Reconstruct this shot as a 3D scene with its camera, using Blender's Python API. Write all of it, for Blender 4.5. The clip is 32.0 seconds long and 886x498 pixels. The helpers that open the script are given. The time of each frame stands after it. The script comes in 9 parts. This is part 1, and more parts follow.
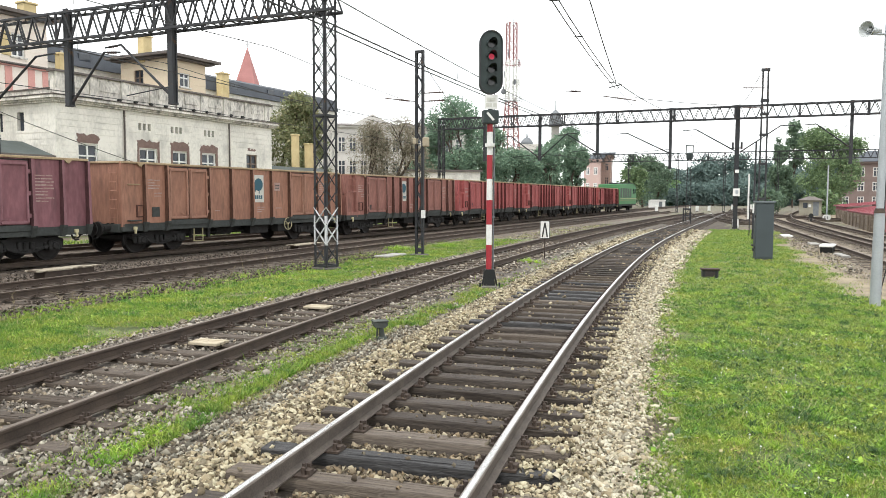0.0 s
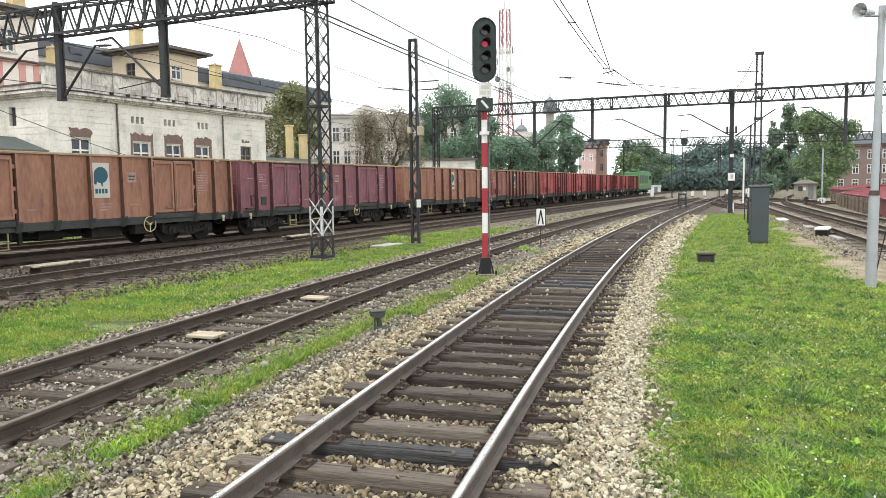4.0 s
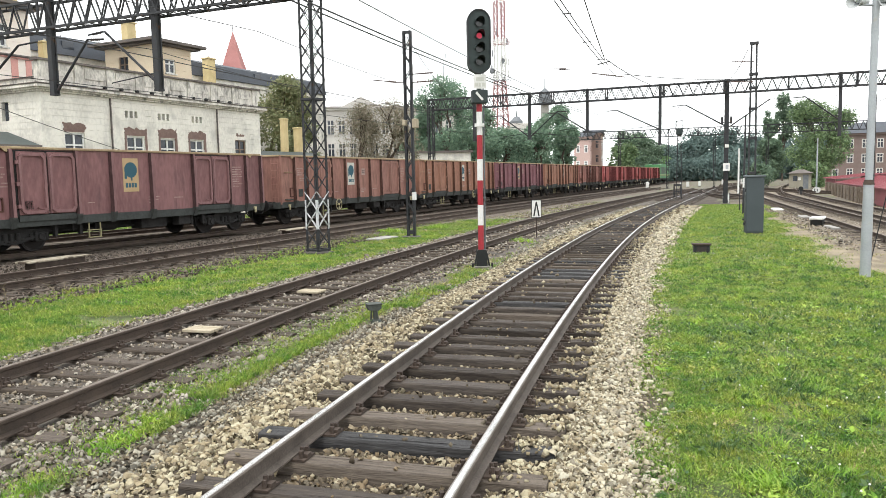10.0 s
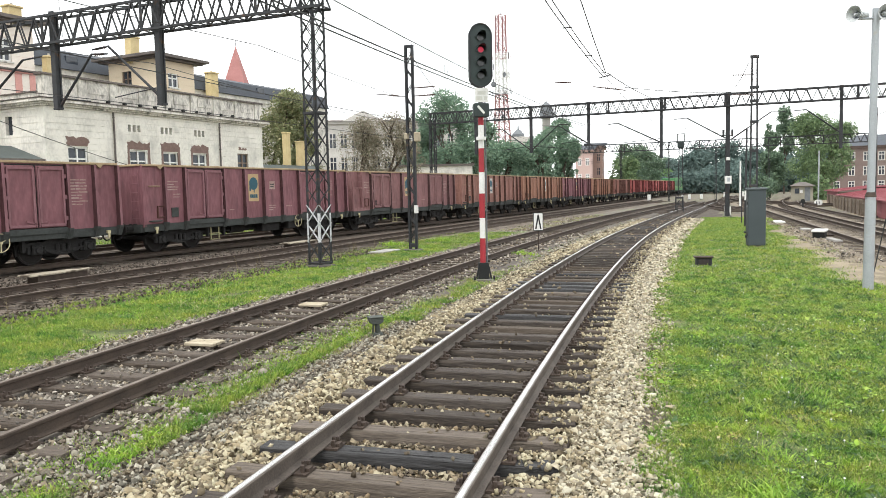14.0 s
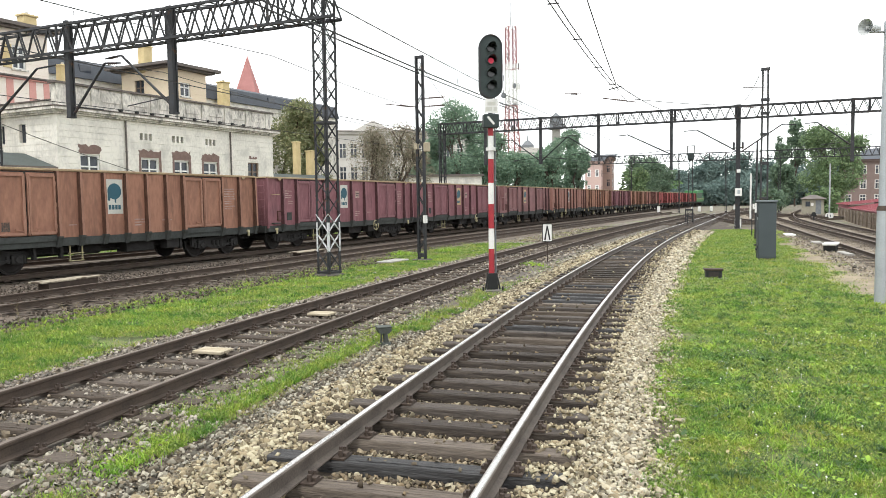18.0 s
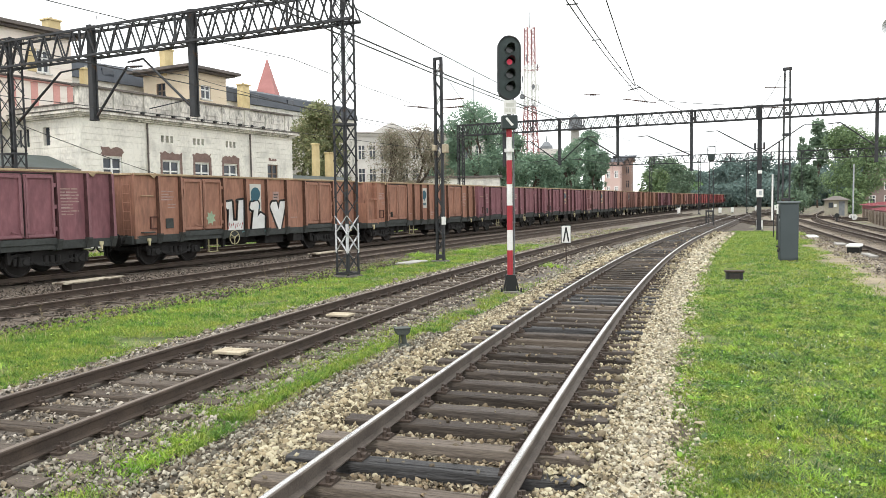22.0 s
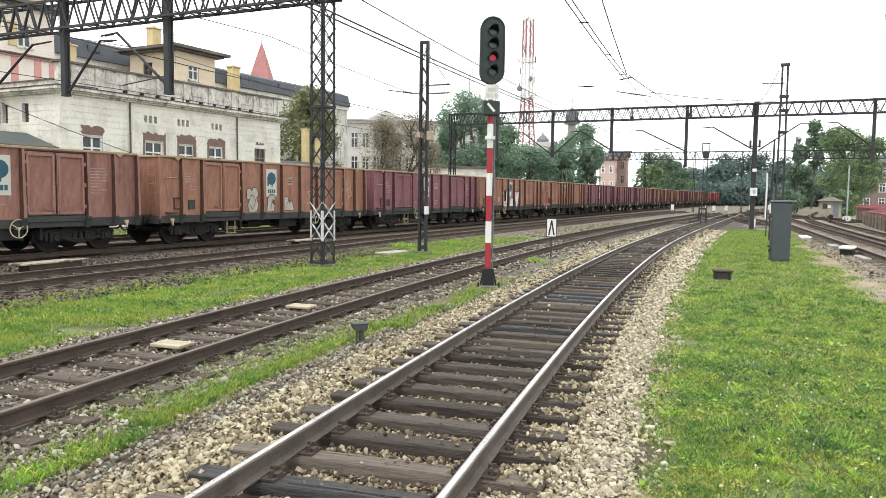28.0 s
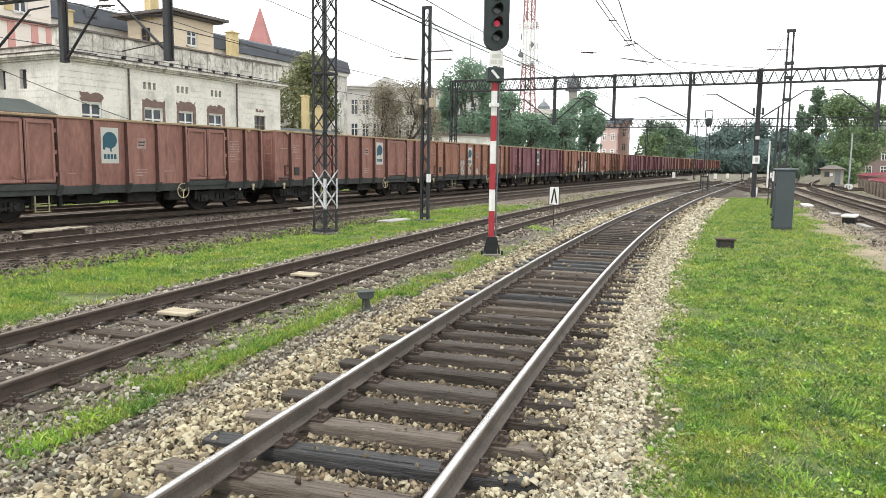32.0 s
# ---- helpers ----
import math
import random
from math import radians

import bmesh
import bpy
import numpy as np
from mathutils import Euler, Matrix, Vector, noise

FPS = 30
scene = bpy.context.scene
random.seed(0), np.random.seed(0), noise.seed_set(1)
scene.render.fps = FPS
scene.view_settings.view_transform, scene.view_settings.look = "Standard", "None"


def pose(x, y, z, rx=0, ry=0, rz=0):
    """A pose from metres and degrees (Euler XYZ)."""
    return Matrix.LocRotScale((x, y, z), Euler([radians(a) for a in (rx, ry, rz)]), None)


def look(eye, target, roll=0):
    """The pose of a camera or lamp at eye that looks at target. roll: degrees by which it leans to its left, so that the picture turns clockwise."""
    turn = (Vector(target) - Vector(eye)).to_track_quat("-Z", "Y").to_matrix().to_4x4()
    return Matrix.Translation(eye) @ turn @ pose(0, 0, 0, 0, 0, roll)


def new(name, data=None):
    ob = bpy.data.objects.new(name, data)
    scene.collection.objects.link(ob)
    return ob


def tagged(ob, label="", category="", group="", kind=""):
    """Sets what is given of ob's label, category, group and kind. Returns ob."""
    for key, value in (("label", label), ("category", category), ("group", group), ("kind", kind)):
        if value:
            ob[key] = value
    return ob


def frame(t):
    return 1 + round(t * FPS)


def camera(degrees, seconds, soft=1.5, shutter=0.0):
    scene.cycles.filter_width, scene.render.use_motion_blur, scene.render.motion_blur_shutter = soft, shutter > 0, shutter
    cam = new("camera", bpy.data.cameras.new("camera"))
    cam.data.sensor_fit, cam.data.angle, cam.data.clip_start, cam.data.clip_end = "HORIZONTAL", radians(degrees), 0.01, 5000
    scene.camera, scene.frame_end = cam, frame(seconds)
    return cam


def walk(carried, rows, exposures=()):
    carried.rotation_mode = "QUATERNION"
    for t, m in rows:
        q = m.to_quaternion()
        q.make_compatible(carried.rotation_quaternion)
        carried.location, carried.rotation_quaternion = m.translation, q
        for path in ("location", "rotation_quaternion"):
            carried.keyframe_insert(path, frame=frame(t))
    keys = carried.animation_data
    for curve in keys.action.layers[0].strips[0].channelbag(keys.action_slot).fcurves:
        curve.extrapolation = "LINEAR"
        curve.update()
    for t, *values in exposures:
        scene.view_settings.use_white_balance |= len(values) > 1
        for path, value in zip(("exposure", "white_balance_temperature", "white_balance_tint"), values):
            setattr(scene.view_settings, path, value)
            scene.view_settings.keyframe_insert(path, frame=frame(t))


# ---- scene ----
cam = camera(61.2, 32.0, soft=0.6)
PATH = [
    (0.0, -0.001, -0.000, 2.155, 0.60, -4.01, -0.17),
    (0.5, -0.001, -0.000, 2.155, 0.54, -4.11, -0.04),
    (1.0, -0.001, -0.001, 2.155, 0.44, -4.22, -0.04),
    (1.5, -0.000, -0.000, 2.155, 0.34, -4.32, 0.02),
    (2.0, -0.000, 0.000, 2.155, 0.18, -4.44, 0.06),
    (2.5, -0.001, -0.001, 2.155, 0.10, -4.54, 0.09),
    (3.0, -0.001, -0.000, 2.155, 0.17, -4.67, 0.51),
    (3.5, 0.000, 0.000, 2.155, 0.28, -4.77, 0.73),
    (5.5, 0.000, 0.000, 2.155, 0.08, -5.01, 0.65),
    (6.0, 0.000, 0.000, 2.155, 0.08, -4.93, 0.78),
    (6.5, 0.001, 0.000, 2.155, -0.20, -4.79, 0.89),
    (7.0, 0.000, 0.000, 2.155, -0.47, -4.84, 0.76),
    (7.5, 0.000, -0.000, 2.155, -0.42, -4.95, 0.81),
    (8.0, 0.001, 0.001, 2.155, -0.31, -5.06, 1.08),
    (8.5, -0.000, 0.000, 2.155, -0.15, -5.19, 1.12),
    (9.0, 0.000, -0.000, 2.155, 0.00, -5.31, 1.16),
    (9.5, 0.001, 0.001, 2.155, 0.10, -5.37, 1.14),
    (10.0, 0.001, 0.000, 2.155, -0.10, -5.44, 1.13),
    (10.5, 0.000, 0.000, 2.155, -0.21, -5.30, 1.32),
    (11.0, 0.002, 0.001, 2.155, -0.36, -4.81, 1.28),
    (11.5, 0.001, 0.000, 2.155, -0.65, -4.26, 0.96),
    (12.0, 0.001, 0.000, 2.155, -0.56, -4.17, 0.93),
    (12.5, 0.001, 0.000, 2.155, -0.40, -4.28, 1.06),
    (13.0, 0.001, 0.000, 2.155, -0.26, -4.41, 1.28),
    (13.5, 0.000, -0.000, 2.155, -0.11, -4.45, 1.27),
    (14.0, 0.001, 0.000, 2.155, 0.04, -4.44, 1.22),
    (14.5, -0.000, -0.000, 2.155, 0.18, -4.46, 1.39),
    (16.5, 0.001, 0.000, 2.155, 0.78, -4.42, 1.05),
    (17.0, -0.000, -0.000, 2.155, 0.81, -4.12, 1.00),
    (17.5, 0.000, -0.000, 2.155, 0.76, -3.86, 0.83),
    (18.0, 0.000, -0.000, 2.155, 0.74, -3.65, 0.79),
    (18.5, 0.001, 0.000, 2.155, 0.74, -3.68, 0.69),
    (19.0, -0.000, -0.000, 2.155, 1.08, -3.83, 0.72),
    (19.5, -0.001, -0.000, 2.155, 1.53, -3.82, 0.74),
    (20.0, -0.000, -0.000, 2.155, 1.69, -3.46, 0.55),
    (20.5, 0.001, 0.000, 2.155, 1.80, -3.31, 0.72),
    (21.0, 0.001, 0.000, 2.155, 1.88, -3.41, 0.94),
    (21.5, 0.002, 0.001, 2.155, 2.01, -3.48, 0.93),
    (22.0, 0.002, 0.000, 2.155, 2.15, -3.52, 0.84),
    (22.5, 0.002, 0.001, 2.155, 2.20, -3.54, 0.91),
    (23.0, 0.003, 0.001, 2.155, 2.33, -3.58, 1.23),
    (23.5, 0.002, 0.001, 2.155, 2.48, -3.70, 1.57),
    (24.0, 0.002, 0.001, 2.155, 2.50, -3.76, 1.81),
    (24.5, 0.003, 0.001, 2.155, 1.90, -3.94, 1.94),
    (25.0, 0.120, 0.175, 2.131, 1.01, -4.44, 2.00),
    (25.5, 0.195, 0.384, 2.125, -0.79, -4.73, 1.29),
    (27.5, 0.421, 0.844, 2.122, 1.48, -4.31, -1.06),
    (28.0, 0.422, 0.884, 2.103, 1.81, -4.23, -0.76),
    (28.5, 0.413, 0.888, 2.104, 1.86, -5.11, -1.07),
    (29.0, 0.418, 0.945, 2.073, 0.97, -5.86, -1.77),
    (29.5, 0.430, 0.900, 2.093, 0.72, -6.32, -1.45),
    (30.0, 0.386, 0.919, 2.088, 0.89, -6.61, -1.96),
    (30.5, 0.400, 0.904, 2.092, 1.47, -6.80, -1.75),
    (31.0, 0.397, 0.885, 2.082, 1.63, -6.77, -1.12),
    (31.5, 0.377, 0.899, 2.102, 1.74, -6.62, -1.01),
    (32.0, 0.339, 0.881, 2.110, 1.81, -6.69, -0.80),
]
walk(cam, [(t, pose(x, y, z, 90 + pitch, roll, yaw)) for t, x, y, z, yaw, pitch, roll in PATH])

# ---- light: a bright overcast day ----
world = bpy.data.worlds.new("overcast_sky")
scene.world = world
world.use_nodes = True
wn, wl = world.node_tree.nodes, world.node_tree.links
wn.clear()
w_out, w_bg, w_mix, w_sky = (wn.new("ShaderNode" + k) for k in ("OutputWorld", "Background", "MixRGB", "TexSky"))
w_sky.sky_type, w_sky.sun_disc = "NISHITA", False
w_sky.sun_elevation, w_sky.sun_rotation = radians(64), radians(212)
w_scale = wn.new("ShaderNodeMixRGB")
w_scale.blend_type = "MULTIPLY"
w_scale.inputs[0].default_value = 1.0
w_scale.inputs[2].default_value = (0.10, 0.10, 0.10, 1)
w_noise, w_ramp, w_map, w_tc = (wn.new("ShaderNode" + k) for k in ("TexNoise", "ValToRGB", "Mapping", "TexCoord"))
w_map.inputs["Scale"].default_value = (1.2, 1.2, 3.5)
w_noise.inputs["Scale"].default_value, w_noise.inputs["Detail"].default_value = 1.6, 5
w_ramp.color_ramp.elements[0].position, w_ramp.color_ramp.elements[0].color = 0.3, (0.90, 0.925, 0.93, 1)
w_ramp.color_ramp.elements[1].position, w_ramp.color_ramp.elements[1].color = 0.7, (0.995, 1.0, 0.995, 1)
w_mix.inputs[0].default_value = 0.93
wl.new(w_tc.outputs["Generated"], w_map.inputs["Vector"])
wl.new(w_map.outputs[0], w_noise.inputs["Vector"])
wl.new(w_noise.outputs[0], w_ramp.inputs[0])
wl.new(w_sky.outputs[0], w_scale.inputs[1])
wl.new(w_scale.outputs[0], w_mix.inputs[1])
wl.new(w_ramp.outputs[0], w_mix.inputs[2])
wl.new(w_mix.outputs[0], w_bg.inputs["Color"])
w_bg.inputs["Strength"].default_value = 1.72
wl.new(w_bg.outputs[0], w_out.inputs[0])

sun = new("sun", bpy.data.lights.new("sun", "SUN"))
sun.data.energy, sun.data.angle, sun.data.color = 1.75, radians(20), (1.0, 0.98, 0.945)
sun.matrix_world = look((0, 0, 50), (13, 21, 0))
scene.view_settings.exposure = 0.25

# ---- materials ----
def mat(name, base, alt=None, scale=2.0, fine=30.0, rough=0.85, metal=0.0, bump=0.25, rand=0.0, island=0.0, stretch=(1, 1, 1), mixat=(0.35, 0.65), spec=0.3, third=None, third_at=(0.6, 0.72), third_scale=6.0):
    """A surface of two colours mixed by coarse and fine noise, with fine relief, and a third colour in stains."""
    m = bpy.data.materials.new(name)
    m.use_nodes = True
    n, l = m.node_tree.nodes, m.node_tree.links
    bsdf = n["Principled BSDF"]
    bsdf.inputs["Roughness"].default_value = rough
    bsdf.inputs["Metallic"].default_value = metal
    bsdf.inputs["Specular IOR Level"].default_value = spec
    tc, mp = n.new("ShaderNodeTexCoord"), n.new("ShaderNodeMapping")
    mp.inputs["Scale"].default_value = stretch
    l.new(tc.outputs["Object"], mp.inputs["Vector"])
    big, small = n.new("ShaderNodeTexNoise"), n.new("ShaderNodeTexNoise")
    big.inputs["Scale"].default_value, big.inputs["Detail"].default_value = scale, 6
    small.inputs["Scale"].default_value, small.inputs["Detail"].default_value = fine, 5
    for k in (big, small):
        l.new(mp.outputs[0], k.inputs["Vector"])
    add = n.new("ShaderNodeMath")
    add.operation = "MULTIPLY_ADD"
    add.inputs[1].default_value = 0.45
    l.new(small.outputs[0], add.inputs[0])
    sub = n.new("ShaderNodeMath")
    sub.operation = "MULTIPLY"
    sub.inputs[1].default_value = 0.55
    l.new(big.outputs[0], sub.inputs[0])
    l.new(sub.outputs[0], add.inputs[2])
    ramp = n.new("ShaderNodeValToRGB")
    alt = alt or tuple(c * 0.7 for c in base)
    ramp.color_ramp.elements[0].position, ramp.color_ramp.elements[0].color = mixat[0], (*alt, 1)
    ramp.color_ramp.elements[1].position, ramp.color_ramp.elements[1].color = mixat[1], (*base, 1)
    l.new(add.outputs[0], ramp.inputs[0])
    colour = ramp.outputs[0]
    if third:
        st, sr = n.new("ShaderNodeTexNoise"), n.new("ShaderNodeValToRGB")
        st.inputs["Scale"].default_value, st.inputs["Detail"].default_value = third_scale, 8
        l.new(mp.outputs[0], st.inputs["Vector"])
        sr.color_ramp.elements[0].position, sr.color_ramp.elements[1].position = third_at
        mx = n.new("ShaderNodeMixRGB")
        mx.inputs[2].default_value = (*third, 1)
        l.new(st.outputs[0], sr.inputs[0])
        l.new(sr.outputs[0], mx.inputs[0])
        l.new(colour, mx.inputs[1])
        colour = mx.outputs[0]
    for amount, node, out in ((rand, "ShaderNodeObjectInfo", "Random"), (island, "ShaderNodeNewGeometry", "Random Per Island")):
        if amount:
            src, mr, hs = n.new(node), n.new("ShaderNodeMapRange"), n.new("ShaderNodeHueSaturation")
            mr.inputs["To Min"].default_value, mr.inputs["To Max"].default_value = 1 - amount, 1 + amount
            l.new(src.outputs[out], mr.inputs["Value"])
            l.new(mr.outputs[0], hs.inputs["Value"])
            mr2 = n.new("ShaderNodeMapRange")
            mr2.inputs["To Min"].default_value, mr2.inputs["To Max"].default_value = 1 + 0.35 * amount, 1 - 0.35 * amount
            l.new(src.outputs[out], mr2.inputs["Value"])
            l.new(mr2.outputs[0], hs.inputs["Saturation"])
            l.new(colour, hs.inputs["Color"])
            colour = hs.outputs[0]
    l.new(colour, bsdf.inputs["Base Color"])
    if bump:
        b = n.new("ShaderNodeBump")
        b.inputs["Strength"].default_value, b.inputs["Distance"].default_value = bump, 0.02
        l.new(add.outputs[0], b.inputs["Height"])
        l.new(b.outputs[0], bsdf.inputs["Normal"])
    return m


def stones(name, tones, rough=0.9):
    """Broken stone: each piece takes one of several tones."""
    m = mat(name, (0.4, 0.4, 0.4), (0.3, 0.3, 0.3), scale=20, fine=120, rough=rough, bump=0.3)
    n, l = m.node_tree.nodes, m.node_tree.links
    geo, ramp, mul = n.new("ShaderNodeNewGeometry"), n.new("ShaderNodeValToRGB"), n.new("ShaderNodeMixRGB")
    ramp.color_ramp.interpolation = "CONSTANT"
    while len(ramp.color_ramp.elements) < len(tones):
        ramp.color_ramp.elements.new(0.5)
    for i, c in enumerate(tones):
        ramp.color_ramp.elements[i].position, ramp.color_ramp.elements[i].color = i / len(tones), (*c, 1)
    bsdf = n["Principled BSDF"]
    grain = bsdf.inputs["Base Color"].links[0].from_socket
    gain = n.new("ShaderNodeMixRGB")
    gain.blend_type, gain.inputs[0].default_value, gain.inputs[2].default_value = "MULTIPLY", 1.0, (2.7, 2.7, 2.7, 1)
    l.new(grain, gain.inputs[1])
    mul.blend_type, mul.inputs[0].default_value = "MULTIPLY", 1.0
    l.new(geo.outputs["Random Per Island"], ramp.inputs[0])
    l.new(ramp.outputs[0], mul.inputs[1])
    l.new(gain.outputs[0], mul.inputs[2])
    l.new(mul.outputs[0], bsdf.inputs["Base Color"])
    return m


def leafy(name, tones, gloss=0.55, patch=0.0):
    """Leaves or blades: each takes its tone from a range; some light passes through; patch: slow drifts from lush to yellowed growth."""
    m = stones(name, tones, gloss)
    n, l = m.node_tree.nodes, m.node_tree.links
    bsdf, out = n["Principled BSDF"], n["Material Output"]
    if patch:
        tc, ramp, mul = n.new("ShaderNodeTexCoord"), n.new("ShaderNodeValToRGB"), n.new("ShaderNodeMixRGB")
        slow, quick, add = n.new("ShaderNodeTexNoise"), n.new("ShaderNodeTexNoise"), n.new("ShaderNodeMath")
        slow.inputs["Scale"].default_value, slow.inputs["Detail"].default_value = 1.1, 4
        quick.inputs["Scale"].default_value, quick.inputs["Detail"].default_value = 6.5, 3
        add.operation = "ADD"
        for k in (slow, quick):
            l.new(tc.outputs["Object"], k.inputs["Vector"])
        l.new(slow.outputs[0], add.inputs[0])
        l.new(quick.outputs[0], add.inputs[1])
        ramp.color_ramp.elements.new(0.5)
        for e, (at, c) in zip(ramp.color_ramp.elements, ((0.40, (0.66, 0.80, 0.74)), (0.5, (1.0, 1.0, 1.0)), (0.62, (1.24, 1.08, 1.02)))):
            e.position, e.color = at, (*(1 + (v - 1) * patch for v in c), 1)
        half = n.new("ShaderNodeMath")
        half.operation, half.inputs[1].default_value = "MULTIPLY", 0.5
        l.new(add.outputs[0], half.inputs[0])
        l.new(half.outputs[0], ramp.inputs[0])
        mul.blend_type, mul.inputs[0].default_value = "MULTIPLY", 1.0
        l.new(bsdf.inputs["Base Color"].links[0].from_socket, mul.inputs[1])
        l.new(ramp.outputs[0], mul.inputs[2])
        l.new(mul.outputs[0], bsdf.inputs["Base Color"])
    tr, mix = n.new("ShaderNodeBsdfTranslucent"), n.new("ShaderNodeMixShader")
    mix.inputs[0].default_value = 0.3
    l.new(bsdf.inputs["Base Color"].links[0].from_socket, tr.inputs["Color"])
    l.new(bsdf.outputs[0], mix.inputs[1])
    l.new(tr.outputs[0], mix.inputs[2])
    l.new(mix.outputs[0], out.inputs[0])
    return m


SOIL = mat("soil", (0.20, 0.165, 0.12), (0.12, 0.095, 0.07), 0.8, 25, bump=0.5, third=(0.10, 0.13, 0.04), third_at=(0.5, 0.62), third_scale=0.35)
# turf darkened: the shadows between grass blades are put into its colour
TURF = mat("turf", (0.135, 0.175, 0.05), (0.055, 0.07, 0.026), 3.0, 75, bump=0.9, mixat=(0.43, 0.57), third=(0.221, 0.187, 0.119), third_at=(0.56, 0.74), third_scale=1.5)
WEEDY = mat("weedy_soil", (0.15, 0.125, 0.085), (0.06, 0.05, 0.036), 3.0, 60, bump=0.9, mixat=(0.42, 0.58), third=(0.12, 0.16, 0.045), third_at=(0.5, 0.62), third_scale=2.5)
SAND = mat("trodden_sand", (0.29, 0.24, 0.165), (0.165, 0.135, 0.09), 1.6, 45, bump=0.6, mixat=(0.42, 0.58), third=(0.090, 0.123, 0.041), third_at=(0.58, 0.68), third_scale=0.5)
# tan and grey beds: shade of the stone gaps put into the colour
BED_TAN = mat("ballast_bed_tan", (0.10, 0.078, 0.057), (0.035, 0.028, 0.022), 3, 45, bump=0.9)
BED_GREY = mat("ballast_bed_grey", (0.143, 0.121, 0.099), (0.061, 0.052, 0.044), 3, 45, bump=0.9, third=(0.110, 0.132, 0.044), third_at=(0.62, 0.7), third_scale=0.8)
BED_DARK = mat("ballast_bed_oily", (0.16, 0.128, 0.10), (0.07, 0.056, 0.045), 1.5, 40, bump=0.9)
STONE_TAN = stones("ballast_tan", [(0.130, 0.105, 0.068), (0.300, 0.248, 0.158), (0.410, 0.360, 0.242), (0.240, 0.207, 0.145), (0.500, 0.455, 0.321), (0.340, 0.280, 0.176), (0.190, 0.155, 0.104), (0.450, 0.400, 0.277)])
STONE_BROWN = stones("ballast_brown", [(0.071, 0.055, 0.038), (0.190, 0.150, 0.099), (0.285, 0.233, 0.155), (0.147, 0.125, 0.090), (0.380, 0.332, 0.230), (0.228, 0.171, 0.104), (0.114, 0.091, 0.063)])
STONE_PALE = stones("ballast_pale", [(0.208, 0.177, 0.122), (0.416, 0.369, 0.267), (0.333, 0.296, 0.220), (0.541, 0.499, 0.374), (0.260, 0.234, 0.178), (0.468, 0.416, 0.300), (0.343, 0.286, 0.187), (0.489, 0.458, 0.356)])
STONE_GREY = stones("gravel_grey", [(0.115, 0.106, 0.084), (0.270, 0.247, 0.192), (0.190, 0.170, 0.130), (0.397, 0.368, 0.292), (0.241, 0.198, 0.136), (0.322, 0.305, 0.250), (0.144, 0.121, 0.088)])
STONE_MIX = stones("gravel_brown_grey", [(0.101, 0.089, 0.073), (0.231, 0.201, 0.163), (0.325, 0.292, 0.243), (0.176, 0.146, 0.112), (0.421, 0.380, 0.320), (0.143, 0.129, 0.113), (0.271, 0.224, 0.160)])
GRASS = leafy("grass_blades", [(0.115, 0.185, 0.036), (0.155, 0.255, 0.042), (0.24, 0.365, 0.062), (0.305, 0.43, 0.082), (0.37, 0.435, 0.135), (0.20, 0.315, 0.05)], patch=1.7)
GRASS_LUSH = leafy("lush_weeds", [(0.187, 0.345, 0.041), (0.318, 0.499, 0.064), (0.406, 0.559, 0.115), (0.252, 0.417, 0.058)], patch=1.0)
GRASS_DEEP = leafy("dark_clover", [(0.060, 0.111, 0.038), (0.093, 0.162, 0.055), (0.128, 0.204, 0.072), (0.076, 0.136, 0.051)], patch=1.0)
GRASS_DRY = leafy("dry_grass", [(0.302, 0.335, 0.108), (0.378, 0.356, 0.162), (0.270, 0.313, 0.086), (0.432, 0.400, 0.227)], patch=1.0)
RAIL_SIDE = mat("rail_rust", (0.082, 0.060, 0.046), (0.042, 0.032, 0.026), 4, 60, rough=0.8, bump=0.25)
RAIL_TOP = mat("rail_polished", (0.78, 0.78, 0.77), (0.56, 0.55, 0.53), 3, 40, rough=0.24, metal=0.95, bump=0.03)
RAIL_EDGE = mat("rail_worn_edge", (0.36, 0.34, 0.315), (0.21, 0.195, 0.175), 3, 40, rough=0.45, metal=0.7, bump=0.05)
RAIL_SIDE_GREY = mat("rail_rust_grey", (0.135, 0.112, 0.094), (0.065, 0.053, 0.045), 4, 60, rough=0.7, bump=0.25)
RAIL_DULL = mat("rail_dull", (0.20, 0.165, 0.135), (0.115, 0.09, 0.072), 3, 40, rough=0.55, metal=0.4, bump=0.08)
SLEEPER = mat("sleeper_timber", (0.090, 0.073, 0.058), (0.028, 0.023, 0.021), 2.5, 14, rough=0.75, bump=0.9, rand=0.5, stretch=(0.946, 12.900, 12.900))
SLEEPER_TAR = mat("sleeper_tarred", (0.075, 0.073, 0.072), (0.014, 0.014, 0.016), 2.5, 14, rough=0.6, bump=0.9, rand=0.35, stretch=(0.9, 13, 13))
SLEEPER_PALE = mat("sleeper_weathered", (0.15, 0.122, 0.095), (0.06, 0.048, 0.04), 2.5, 14, rough=0.85, bump=0.9, rand=0.35, stretch=(0.9, 13, 13))
SLEEPER_OLD = mat("sleeper_old", (0.12, 0.096, 0.075), (0.045, 0.036, 0.03), 2.5, 14, rough=0.9, bump=0.8, rand=0.3, stretch=(1.1, 15, 15))
IRON = mat("rusty_iron", (0.075, 0.055, 0.043), (0.04, 0.03, 0.025), 8, 70, rough=0.8, bump=0.3)
STEEL_DARK = mat("mast_paint_dark", (0.040, 0.043, 0.048), (0.026, 0.026, 0.027), 3, 50, rough=0.6, bump=0.1, third=(0.085, 0.05, 0.03), third_at=(0.62, 0.72), third_scale=5)
STEEL_GREY = mat("steel_grey", (0.20, 0.215, 0.225), (0.13, 0.14, 0.15), 3, 50, rough=0.55, metal=0.3, bump=0.1)
